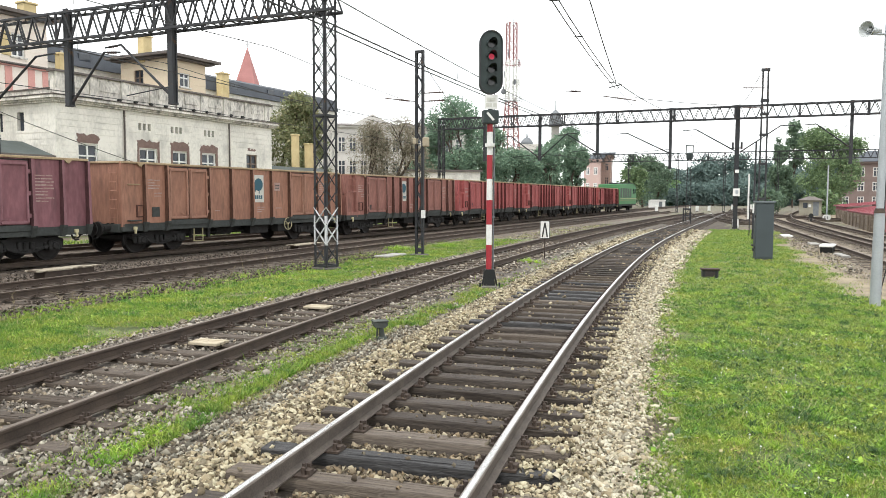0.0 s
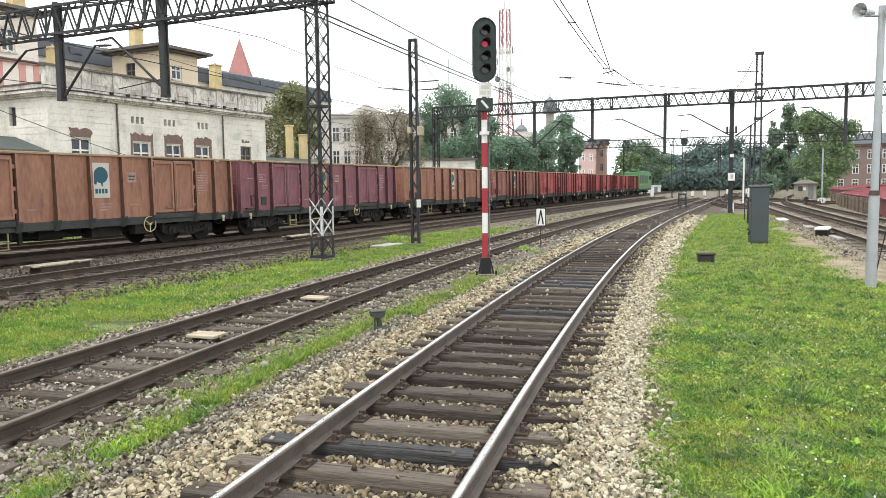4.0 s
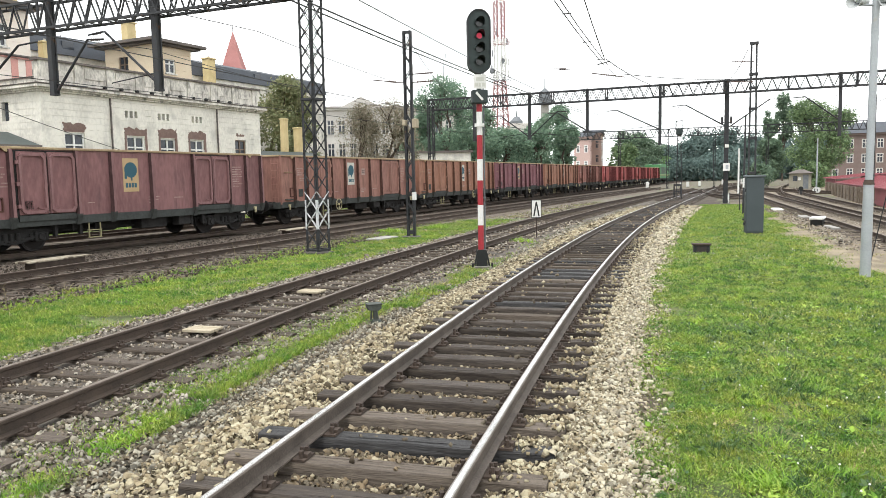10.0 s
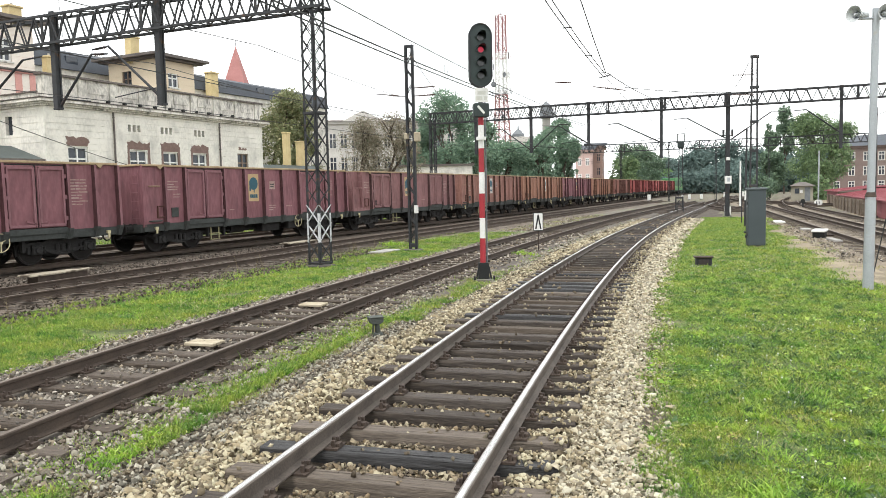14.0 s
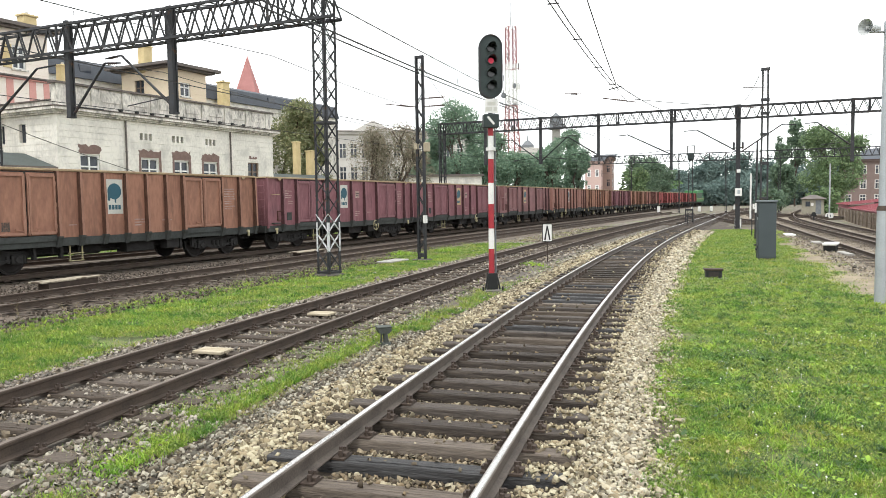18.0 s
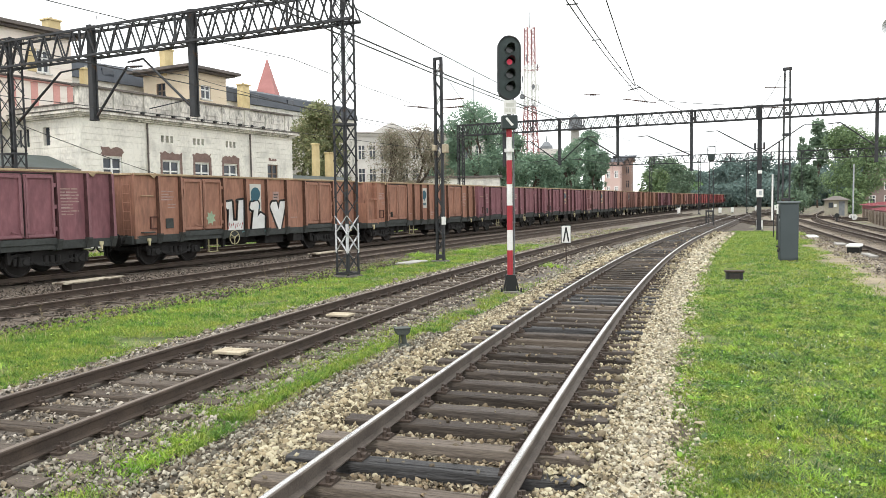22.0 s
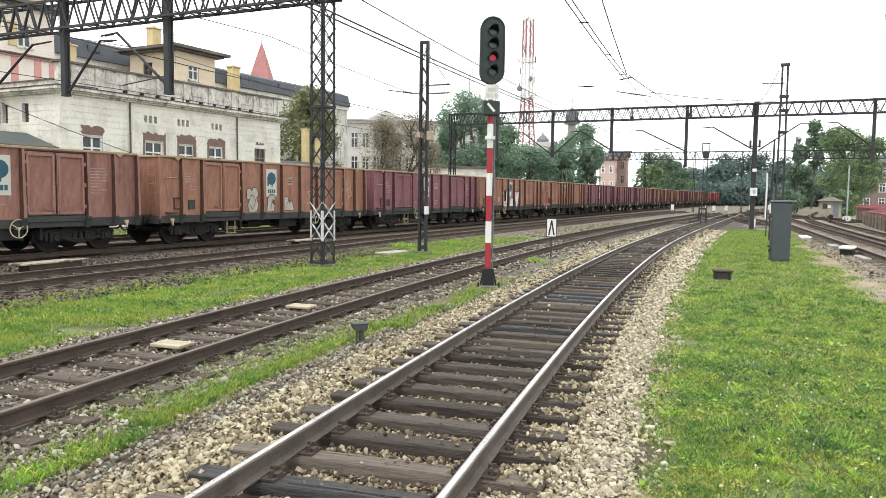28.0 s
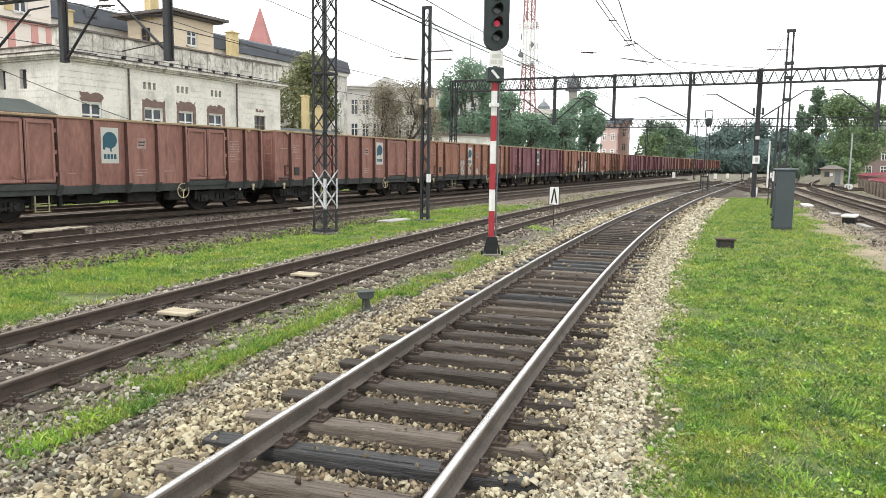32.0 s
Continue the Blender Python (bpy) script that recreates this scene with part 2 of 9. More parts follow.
GALV = mat("galvanised_pole", (0.42, 0.45, 0.47), (0.32, 0.345, 0.36), 2, 40, rough=0.5, metal=0.35, bump=0.06, third=(0.40, 0.36, 0.28), third_at=(0.6, 0.75), third_scale=3)
WHITE = mat("white_paint", (0.74, 0.74, 0.72), (0.60, 0.60, 0.57), 3, 40, rough=0.6, bump=0.08)
MAST_WHITE = mat("worn_white_paint", (0.60, 0.61, 0.62), (0.40, 0.41, 0.42), 3, 30, rough=0.7, bump=0.15, third=(0.14, 0.13, 0.12), third_at=(0.60, 0.68), third_scale=9)
RED = mat("red_paint", (0.37, 0.034, 0.045), (0.27, 0.03, 0.038), 3, 40, rough=0.5, bump=0.08)
BLACK = mat("black_paint", (0.02, 0.022, 0.022), (0.013, 0.014, 0.014), 3, 40, rough=0.55, bump=0.08)
SIGNAL_BLACK = mat("signal_head_paint", (0.035, 0.05, 0.048), (0.026, 0.036, 0.035), 3, 40, rough=0.5, bump=0.06)
CONCRETE = mat("concrete", (0.40, 0.39, 0.36), (0.27, 0.26, 0.24), 2, 40, bump=0.4)
CONCRETE_DARK = mat("concrete_dark", (0.13, 0.12, 0.105), (0.07, 0.065, 0.06), 3, 40, bump=0.5)
CONCRETE_BASE = mat("concrete_base", (0.22, 0.205, 0.18), (0.12, 0.11, 0.10), 4, 40, bump=0.5)
PALE_BOARD = mat("pale_board", (0.46, 0.405, 0.30), (0.30, 0.25, 0.175), 4, 50, bump=0.3)
CABINET = mat("cabinet_grey", (0.062, 0.076, 0.082), (0.05, 0.062, 0.067), 1.5, 40, rough=0.6, bump=0.05)
WIRE = mat("wire", (0.06, 0.06, 0.06), rough=0.6, metal=0.5, bump=0)
INSULATOR = mat("insulator_brown", (0.07, 0.035, 0.025), rough=0.3, bump=0)
DARK_GLASS = mat("window_dark", (0.05, 0.06, 0.075), (0.03, 0.035, 0.045), 1.5, 5, rough=0.12, bump=0.02, spec=0.6)
LENS_OFF = mat("lens_dark", (0.02, 0.025, 0.025), rough=0.15, bump=0, spec=0.6)


def lamp_glow(name, colour, strength):
    m = bpy.data.materials.new(name)
    m.use_nodes = True
    b = m.node_tree.nodes["Principled BSDF"]
    b.inputs["Base Color"].default_value = (*colour, 1)
    b.inputs["Emission Color"].default_value = (*colour, 1)
    b.inputs["Emission Strength"].default_value = strength
    return m


# ---- building blocks ----
class Solid:
    """Collects corners and faces of one mesh."""

    def __init__(self):
        self.v, self.f, self.mi, self.sm = [], [], [], []

    def add(self, verts, faces, mi=0, smooth=False):
        o = len(self.v)
        self.v += [tuple(p) for p in verts]
        self.f += [tuple(i + o for i in q) for q in faces]
        self.mi += [mi] * len(faces)
        self.sm += [smooth] * len(faces)
        return self

    def box(self, x0, x1, y0, y1, z0, z1, b=0.0, mi=0, m=None):
        """A box; b chamfers its edges; m poses it."""
        lo, hi = (min(x0, x1), min(y0, y1), min(z0, z1)), (max(x0, x1), max(y0, y1), max(z0, z1))
        if b <= 0:
            vs = [(x, y, z) for z in (lo[2], hi[2]) for y in (lo[1], hi[1]) for x in (lo[0], hi[0])]
            fs = [(0, 2, 3, 1), (4, 5, 7, 6), (0, 1, 5, 4), (2, 6, 7, 3), (0, 4, 6, 2), (1, 3, 7, 5)]
        else:
            b = min(b, *(0.49 * (h - l) for l, h in zip(lo, hi)))
            vs, ids = [], {}
            for sx in (0, 1):
                for sy in (0, 1):
                    for sz in (0, 1):
                        c = [(lo, hi)[s][k] for k, s in enumerate((sx, sy, sz))]
                        ins = [b if s == 0 else -b for s in (sx, sy, sz)]
                        for k in range(3):
                            p = [c[j] + (ins[j] if j != k else 0) for j in range(3)]
                            ids[sx, sy, sz, k] = len(vs)
                            vs.append(p)
            fs = []
            for k in range(3):
                i, j = [(1, 2), (2, 0), (0, 1)][k]
                for s in (0, 1):
                    q = []
                    for a, c in ((0, 0), (1, 0), (1, 1), (0, 1)):
                        key = [0, 0, 0]
                        key[k], key[i], key[j] = s, a, c
                        q.append(ids[(*key, k)])
                    fs.append(q if s else q[::-1])
                for a in (0, 1):
                    for c in (0, 1):
                        key0, key1 = [0, 0, 0], [0, 0, 0]
                        key0[k], key1[k] = 0, 1
                        key0[i] = key1[i] = a
                        key0[j] = key1[j] = c
                        q = [ids[(*key0, i)], ids[(*key1, i)], ids[(*key1, j)], ids[(*key0, j)]]
                        fs.append(q if a == c else q[::-1])
            for sx in (0, 1):
                for sy in (0, 1):
                    for sz in (0, 1):
                        q = [ids[sx, sy, sz, k] for k in range(3)]
                        fs.append(q if (sx + sy + sz) % 2 else q[::-1])
        if m is not None:
            vs = [m @ Vector(p) for p in vs]
        return self.add(vs, fs, mi)

    def beam(self, p, q, w, h=None, mi=0, up=(0, 0, 1)):
        """A bar of width w and height h from p to q."""
        p, q = Vector(p), Vector(q)
        d = (q - p).normalized()
        u = Vector(up)
        if abs(d.dot(u)) > 0.98:
            u = Vector((0, 1, 0))
        s = d.cross(u).normalized() * (w / 2)
        t = s.cross(d).normalized() * ((h or w) / 2)
        vs = [a + e * s + g * t for a in (p, q) for e, g in ((-1, -1), (1, -1), (1, 1), (-1, 1))]
        return self.add(vs, [(0, 1, 2, 3), (7, 6, 5, 4), (0, 4, 5, 1), (1, 5, 6, 2), (2, 6, 7, 3), (3, 7, 4, 0)], mi)

    def tube(self, p, q, r0, r1=None, n=10, caps=True, mi=0):
        p, q = Vector(p), Vector(q)
        r1 = r0 if r1 is None else r1
        d = (q - p).normalized()
        u = Vector((1, 0, 0)) if abs(d.x) < 0.9 else Vector((0, 1, 0))
        a = d.cross(u).normalized()
        b = d.cross(a)
        ring = [(math.cos(2 * math.pi * i / n), math.sin(2 * math.pi * i / n)) for i in range(n)]
        vs = [p + (a * c + b * s) * r0 for c, s in ring] + [q + (a * c + b * s) * r1 for c, s in ring]
        self.add(vs, [(i, (i + 1) % n, n + (i + 1) % n, n + i) for i in range(n)], mi, True)
        if caps:
            self.add(vs[:n], [tuple(range(n))[::-1]], mi)
            self.add(vs[n:], [tuple(range(n))], mi)
        return self

    def path(self, pts, r, mi=0):
        """One thin square rod through several places."""
        pts = [Vector(p) for p in pts]
        vs = []
        for i, p in enumerate(pts):
            d = (pts[min(i + 1, len(pts) - 1)] - pts[max(i - 1, 0)]).normalized()
            u = Vector((0, 0, 1)) if abs(d.z) < 0.98 else Vector((0, 1, 0))
            a = d.cross(u).normalized() * r
            b = a.cross(d).normalized() * r
            vs += [p - a - b, p + a - b, p + a + b, p - a + b]
        fs = [(0, 1, 2, 3), tuple(len(vs) - k for k in (1, 2, 3, 4))]
        for i in range(len(pts) - 1):
            fs += [(4 * i + k, 4 * i + (k + 1) % 4, 4 * i + 4 + (k + 1) % 4, 4 * i + 4 + k) for k in range(4)]
        return self.add(vs, fs, mi)

    def prism(self, outline, a, b, axis="y", mi=0):
        """An outline in the plane across an axis, pushed from a to b along it."""
        def at(u, w, k):
            return {"x": (k, u, w), "y": (u, k, w), "z": (u, w, k)}[axis]
        n = len(outline)
        vs = [at(u, w, a) for u, w in outline] + [at(u, w, b) for u, w in outline]
        return self.add(vs, [tuple(range(n))[::-1], tuple(range(n, 2 * n))] + [(i, (i + 1) % n, n + (i + 1) % n, n + i) for i in range(n)], mi)

    def mesh(self, name, mats):
        me = bpy.data.meshes.new(name)
        me.from_pydata(self.v, [], self.f)
        for k in mats if isinstance(mats, (list, tuple)) else [mats]:
            me.materials.append(k)
        me.polygons.foreach_set("material_index", self.mi)
        me.polygons.foreach_set("use_smooth", self.sm)
        bm = bmesh.new()
        bm.from_mesh(me)
        bmesh.ops.recalc_face_normals(bm, faces=bm.faces)
        bm.to_mesh(me)
        bm.free()
        me.update()
        return me


def part(name, solid, mats, parent=None, label="", m=None):
    """One mesh object, under a thing or a part; solid may be a Solid or a mesh to share."""
    ob = new(name, solid.mesh(name, mats) if isinstance(solid, Solid) else solid)
    if parent is not None:
        ob.parent = parent
    if m is not None:
        ob.matrix_basis = m
    return tagged(ob, label)


def thing(name, label, category, m=None, group="", kind=""):
    ob = new(name)
    if m is not None:
        ob.matrix_basis = m
    return tagged(ob, label, category, group, kind)


def raw_mesh(name, verts, faces, material, smooth=False):
    """A mesh from arrays; faces all with the same number of corners."""
    me = bpy.data.meshes.new(name)
    k = faces.shape[1]
    me.vertices.add(len(verts))
    me.vertices.foreach_set("co", np.asarray(verts, np.float32).ravel())
    me.loops.add(faces.size)
    me.loops.foreach_set("vertex_index", np.asarray(faces, np.int32).ravel())
    me.polygons.add(len(faces))
    me.polygons.foreach_set("loop_start", np.arange(0, faces.size, k, dtype=np.int32))
    me.polygons.foreach_set("loop_total", np.full(len(faces), k, np.int32))
    me.polygons.foreach_set("use_smooth", np.full(len(faces), smooth))
    me.materials.append(material)
    me.update(calc_edges=True)
    me.validate()
    return me


# ---- the plan: centre lines of the tracks, x as a function of y ----
class Line:
    """A track's centre line, smooth through a few places (y, x); straight beyond its ends."""

    def __init__(self, places):
        ys, xs = np.array([p[0] for p in places], float), np.array([p[1] for p in places], float)
        n = len(ys)
        h = np.diff(ys)
        A, r = np.eye(n), np.zeros(n)
        for i in range(1, n - 1):
            A[i, i - 1:i + 2] = h[i - 1], 2 * (h[i - 1] + h[i]), h[i]
            r[i] = 6 * ((xs[i + 1] - xs[i]) / h[i] - (xs[i] - xs[i - 1]) / h[i - 1])
        M = np.linalg.solve(A, r)
        self.y = np.arange(-180.0, 420.0, 0.25)
        out = np.empty_like(self.y)
        for k, y in enumerate(self.y):
            i = int(np.clip(np.searchsorted(ys, y) - 1, 0, n - 2))
            yc = min(max(y, ys[0]), ys[-1])
            a, b = (ys[i + 1] - yc) / h[i], (yc - ys[i]) / h[i]
            out[k] = a * xs[i] + b * xs[i + 1] + ((a ** 3 - a) * M[i] + (b ** 3 - b) * M[i + 1]) * h[i] ** 2 / 6
            if y != yc:
                s = (xs[i + 1] - xs[i]) / h[i] + (M[i + 1] * 2 + M[i] if y > yc else -2 * M[i] - M[i + 1]) * h[i] / 6
                out[k] += s * (y - yc)
        self.x = out
        self.s = np.concatenate([[0], np.cumsum(np.hypot(np.diff(out), 0.25))])
        self.s -= np.interp(20.0, self.y, self.s)

    def at(self, s, off=0.0, z=0.0):
        """The place at s metres along (0 where y is 20), off metres to the right."""
        x, y = np.interp(s, self.s, self.x), np.interp(s, self.s, self.y)
        a = self.heading(s)
        return Vector((x + off * math.cos(a), y - off * math.sin(a), z))

    def heading(self, s):
        """The angle from +y towards +x, in radians."""
        x0, x1 = np.interp(s - 1, self.s, self.x), np.interp(s + 1, self.s, self.x)
        y0, y1 = np.interp(s - 1, self.s, self.y), np.interp(s + 1, self.s, self.y)
        return math.atan2(x1 - x0, y1 - y0)

    def s_at(self, y):
        return float(np.interp(y, self.y, self.s))


LINE_A = Line([(-20, -7.2), (0, -2.0), (8, 0.2), (15, 2.28), (20, 3.87), (30, 7.3), (40, 11.09), (60, 19.3), (80, 27.6), (120, 44.5), (200, 79)])
LINE_B = Line([(-20, -10.6), (0, -6.1), (8, -4.12), (15, -2.1), (20, -0.45), (30, 3.05), (40, 6.84), (60, 15.15), (80, 23.85), (120, 42.0), (200, 77)])
LINE_D = Line([(-20, -21.5), (0, -15.3), (15, -10.0), (20, -8.1), (31, -3.9), (42, 0.7), (60, 8.6), (80, 17.6), (120, 36.0), (200, 72.5)])
LINE_C = Line([(y, -24.038 + 0.4858 * y - 0.00062 * y * y + 0.000002145 * y ** 3) for y in (-170, -80, 0, 15, 30, 50, 80, 120, 180, 260, 340)])
LINE_E = Line([(-20, 1.2), (8, 9.5), (20, 13.3), (27.2, 15.6), (34, 17.8), (48, 22.3), (70, 29.6), (100, 40.0), (140, 56)])
LINE_F = Line([(-20, 4.0), (8, 12.0), (20, 15.6), (31, 19.2), (36.6, 21.0), (48.3, 25.0), (71, 33.2), (90, 41.5), (118, 55.5), (150, 74)])

# ---- ground ----
g = Solid()
edge = [-2500, -600, -200, -100, -60, -40, -25, -15, -8, 0, 8, 15, 25, 40, 60, 100, 200, 600, 2500]
for i in range(len(edge) - 1):
    for j in range(len(edge) - 1):
        g.add([(edge[i], edge[j], -0.16), (edge[i + 1], edge[j], -0.16), (edge[i + 1], edge[j + 1], -0.16), (edge[i], edge[j + 1], -0.16)], [(0, 1, 2, 3)])
tagged(part("ground", g, SOIL), "bare brown soil of the railway yard", "ground", kind="structure")


def strip(name, line, y0, y1, rows, material, label, wob=0.0, seed=1, step=0.5):
    """A sheet along a track: rows of (offset, height) from one edge to the other; wob makes the edges uneven."""
    ss = np.arange(line.s_at(y0), line.s_at(y1), step)
    vs, fs, k = [], [], len(rows)
    for i, s in enumerate(ss):
        for j, (off, z) in enumerate(rows):
            w = wob * (noise.noise((s * 0.45, j * 7.3 + seed, 0.5)) + 0.5 * noise.noise((s * 1.7, j * 3.1, seed))) if j in (0, k - 1) else 0
            zz = z + (0.013 * noise.noise((s * 0.8, off * 1.3, seed)) if 0 < j < k - 1 else 0)
            vs.append(line.at(s, off + w, zz))
    for i in range(len(ss) - 1):
        fs += [(i * k + j, i * k + j + 1, (i + 1) * k + j + 1, (i + 1) * k + j) for j in range(k - 1)]
    return tagged(part(name, Solid().add(vs, fs), material), label, name.replace("_", " "), kind="structure")


YARD = mat("yard_gravel", (0.19, 0.165, 0.13), (0.075, 0.064, 0.05), 1.2, 30, bump=0.9, mixat=(0.42, 0.58), third=(0.13, 0.15, 0.06), third_at=(0.52, 0.66), third_scale=0.35)
BED_SAND = mat("sandy_gravel_bed", (0.26, 0.215, 0.155), (0.12, 0.098, 0.072), 2, 40, bump=0.9, third=(0.11, 0.09, 0.07), third_at=(0.55, 0.7), third_scale=1.2)
BED_A = [(-3.2, -0.17), (-2.4, -0.12), (-1.6, -0.075), (-1.2, -0.075), (-0.75, -0.105), (0, -0.112), (0.75, -0.10), (1.2, -0.06), (1.7, -0.06), (2.3, -0.11), (3.0, -0.17)]
BED_B = [(-2.6, -0.17), (-1.7, -0.06), (-0.95, -0.03), (-0.6, -0.05), (0, -0.06), (0.6, -0.05), (0.95, -0.03), (1.5, -0.06), (2.1, -0.17)]
strip("ballast_bed", LINE_A, -12, 90, BED_A, BED_TAN, "tan crushed-stone ballast bed under the track")
strip("ballast_bed", LINE_B, -12, 90, BED_B, BED_GREY, "grey weedy gravel bed under a rusty track")
strip("ballast_bed", LINE_D, -12, 100, [(-2.9, -0.17), (-1.6, -0.07), (0, -0.05), (1.5, -0.07), (2.6, -0.17)], BED_DARK, "dark oily ballast bed")
strip("ballast_bed", LINE_C, -12, 260, [(-2.6, -0.17), (-1.6, -0.07), (0, -0.05), (1.6, -0.07), (2.9, -0.17)], BED_DARK, "dark oily ballast bed under the freight train")
strip("ballast_bed", LINE_E, 6, 95, [(-2.2, -0.17), (-1.5, -0.08), (0, -0.05), (1.5, -0.08), (2.2, -0.17)], BED_SAND, "brown gravel bed of the sidings")
strip("ballast_bed", LINE_F, 6, 140, [(-2.2, -0.165), (-1.5, -0.075), (0, -0.045), (1.5, -0.075), (2.2, -0.165)], BED_SAND, "brown gravel bed of the sidings")
strip("yard_surface", LINE_A, 60, 200, [(-30, -0.15), (-12, -0.13), (0, -0.12), (12, -0.13), (22, -0.15)], YARD, "brown gravel yard between the switches")
strip("grass_verge", LINE_A, -8, 53, [(1.85, -0.15), (2.2, -0.098), (3.2, -0.09), (4.6, -0.09), (5.5, -0.092), (6.3, -0.15)], TURF, "mown green grass beside the track", 0.35, 3)
strip("sandy_path", LINE_A, 6, 46, [(5.2, -0.15), (5.8, -0.095), (6.8, -0.09), (7.6, -0.15)], SAND, "trodden sandy earth between grass and sidings", 0.3, 17)
strip("grass_verge", LINE_B, -8, 40, [(-5.9, -0.16), (-5.2, -0.12), (-3.6, -0.112), (-2.4, -0.118), (-1.9, -0.16)], TURF, "green grass strip between two tracks", 0.5, 5)
strip("grass_verge", LINE_B, -8, 55, [(0.85, -0.15), (1.1, -0.098), (1.5, -0.10), (1.8, -0.16)], WEEDY, "narrow weedy soil strip between two tracks", 0.2, 9)
strip("sandy_path", LINE_F, 20, 110, [(2.0, -0.155), (3.0, -0.13), (6.5, -0.12), (9.0, -0.155)], SAND, "trodden sandy path beside the sidings", 0.4, 12)
strip("grass_verge", LINE_C, 10, 120, [(-11.5, -0.15), (-10, -0.1), (-8, -0.1), (-6.3, -0.15)], TURF, "weedy grass behind the freight track", 0.5, 15)

# ---- tracks ----
RAIL_OUT = [(-0.0625, 0.0), (0.0625, 0.0), (0.0625, 0.012), (0.012, 0.03), (0.010, 0.105), (0.034, 0.118), (0.036, 0.143), (0.028, 0.152), (0.018, 0.1525), (-0.018, 0.1525), (-0.028, 0.152), (-0.036, 0.143), (-0.034, 0.118), (-0.010, 0.105), (-0.012, 0.03), (-0.0625, 0.012)]


def rail(line, y0, y1, off, top, parent, label):
    ss = np.arange(line.s_at(y0), line.s_at(y1), 0.8)
    n = len(RAIL_OUT)
    so = Solid()
    vs = [line.at(s, off + u, 0.02 + w) for s in ss for u, w in RAIL_OUT]
    so.add(vs, [(i * n + j, i * n + (j + 1) % n, (i + 1) * n + (j + 1) % n, (i + 1) * n + j) for i in range(len(ss) - 1) for j in range(n) if j not in (7, 8, 9)])
    so.f += [(i * n + j, i * n + j + 1, (i + 1) * n + j + 1, (i + 1) * n + j) for i in range(len(ss) - 1) for j in (7, 8, 9)]
    so.mi += [2, 1, 2] * (len(ss) - 1)
    so.sm += [False] * 3 * (len(ss) - 1)
    so.add(vs[:n], [tuple(range(n))])
    so.add(vs[-n:], [tuple(range(n))])
    return part("rail", so, [RAIL_SIDE_GREY if top is RAIL_TOP else RAIL_SIDE, top, RAIL_EDGE if top is RAIL_TOP else top], parent, label)


def sleeper_mesh(i, material, length=2.55, width=0.22):
    rnd = random.Random(i)
    so, n = Solid(), 9
    ring = [(-0.105, -0.15), (0.105, -0.15), (0.104, -0.06), (0.099, -0.012), (width / 2 - 0.022, 0), (-width / 2 + 0.022, 0), (-0.099, -0.012), (-0.104, -0.06)]
    k = len(ring)
    vs = [(-length / 2 + length * i / n, y + (rnd.uniform(-0.006, 0.006) if z > -0.1 else 0), z + (rnd.uniform(-0.004, 0.003) if z > -0.1 else 0)) for i in range(n + 1) for y, z in ring]
    so.add(vs, [tuple(range(k)), tuple(range(n * k, n * k + k))] + [(i * k + j, i * k + (j + 1) % k, (i + 1) * k + (j + 1) % k, (i + 1) * k + j) for i in range(n) for j in range(k)])
    # drying cracks along the grain
    for _ in range(3):
        x, y = rnd.uniform(-0.5, 0.5), rnd.uniform(-0.06, 0.06)
        so.box(x - 0.45, x + 0.45, y - 0.003, y + 0.003, -0.01, 0.0012)
    return so.mesh("sleeper", material)


def tie_plate_mesh():
    so = Solid().box(-0.17, 0.17, -0.09, 0.09, 0.0, 0.018)
    for x in (-0.125, 0.125):
        for y in (-0.05, 0.05):
            so.tube((x, y, 0.018), (x, y, 0.05), 0.017, 0.015, 5)
            so.box(x - 0.014, x + 0.014, y - 0.014, y + 0.014, 0.05, 0.075)
        so.box(x - 0.03 if x > 0 else x - 0.045, x + 0.045 if x > 0 else x + 0.03, -0.035, 0.035, 0.018, 0.045)
        so.tube((x * 0.85, 0, 0.045), (x * 0.85, 0, 0.09), 0.018, 0.018, 5)
    return so.mesh("tie_plate", IRON)


TIE_PLATE = tie_plate_mesh()


def lay_track(label, line, y0, y1, top, timber, pitch, first_y, near, sink=0.0, group="tracks of the yard"):
    track = thing("railway_track", label, "railway track", group=group, kind="structure")
    for off in (-0.753, 0.753):
        rail(line, y0, y1, off, top, track, "")
    kinds = (SLEEPER, SLEEPER_TAR, SLEEPER, SLEEPER_PALE, SLEEPER, SLEEPER) if timber is SLEEPER else (timber,)
    meshes = [sleeper_mesh(31 * k + 7, kinds[k % len(kinds)]) for k in range(6)]
    s = line.s_at(first_y)
    lo, hi = line.s_at(y0), line.s_at(y1)
    s -= pitch * math.floor((s - lo) / pitch)
    far, rnd = Solid(), random.Random(5)
    while s < hi:
        c = line.at(s, rnd.uniform(-0.02, 0.02), -sink)
        a = line.heading(s) + rnd.uniform(-0.012, 0.012)
        if s < line.s_at(near):
            m = Matrix.Translation(c) @ Matrix.Rotation(-a, 4, "Z")
            part("sleeper", rnd.choice(meshes), None, track, m=m)
            if s < line.s_at(min(near, 22)):
                for off in (-0.753, 0.753):
                    part("tie_plate", TIE_PLATE, None, track, m=Matrix.Translation(line.at(s, off, 0.002)) @ Matrix.Rotation(-a, 4, "Z"))
        else:
            m = Matrix.Translation(c) @ Matrix.Rotation(-a, 4, "Z")
            far.box(-1.27, 1.27, -0.1, 0.1, -0.15, 0.0, 0.0, 0, m)
        s += pitch
    if far.f:
        part("far_sleepers", far, timber, track)
    return track


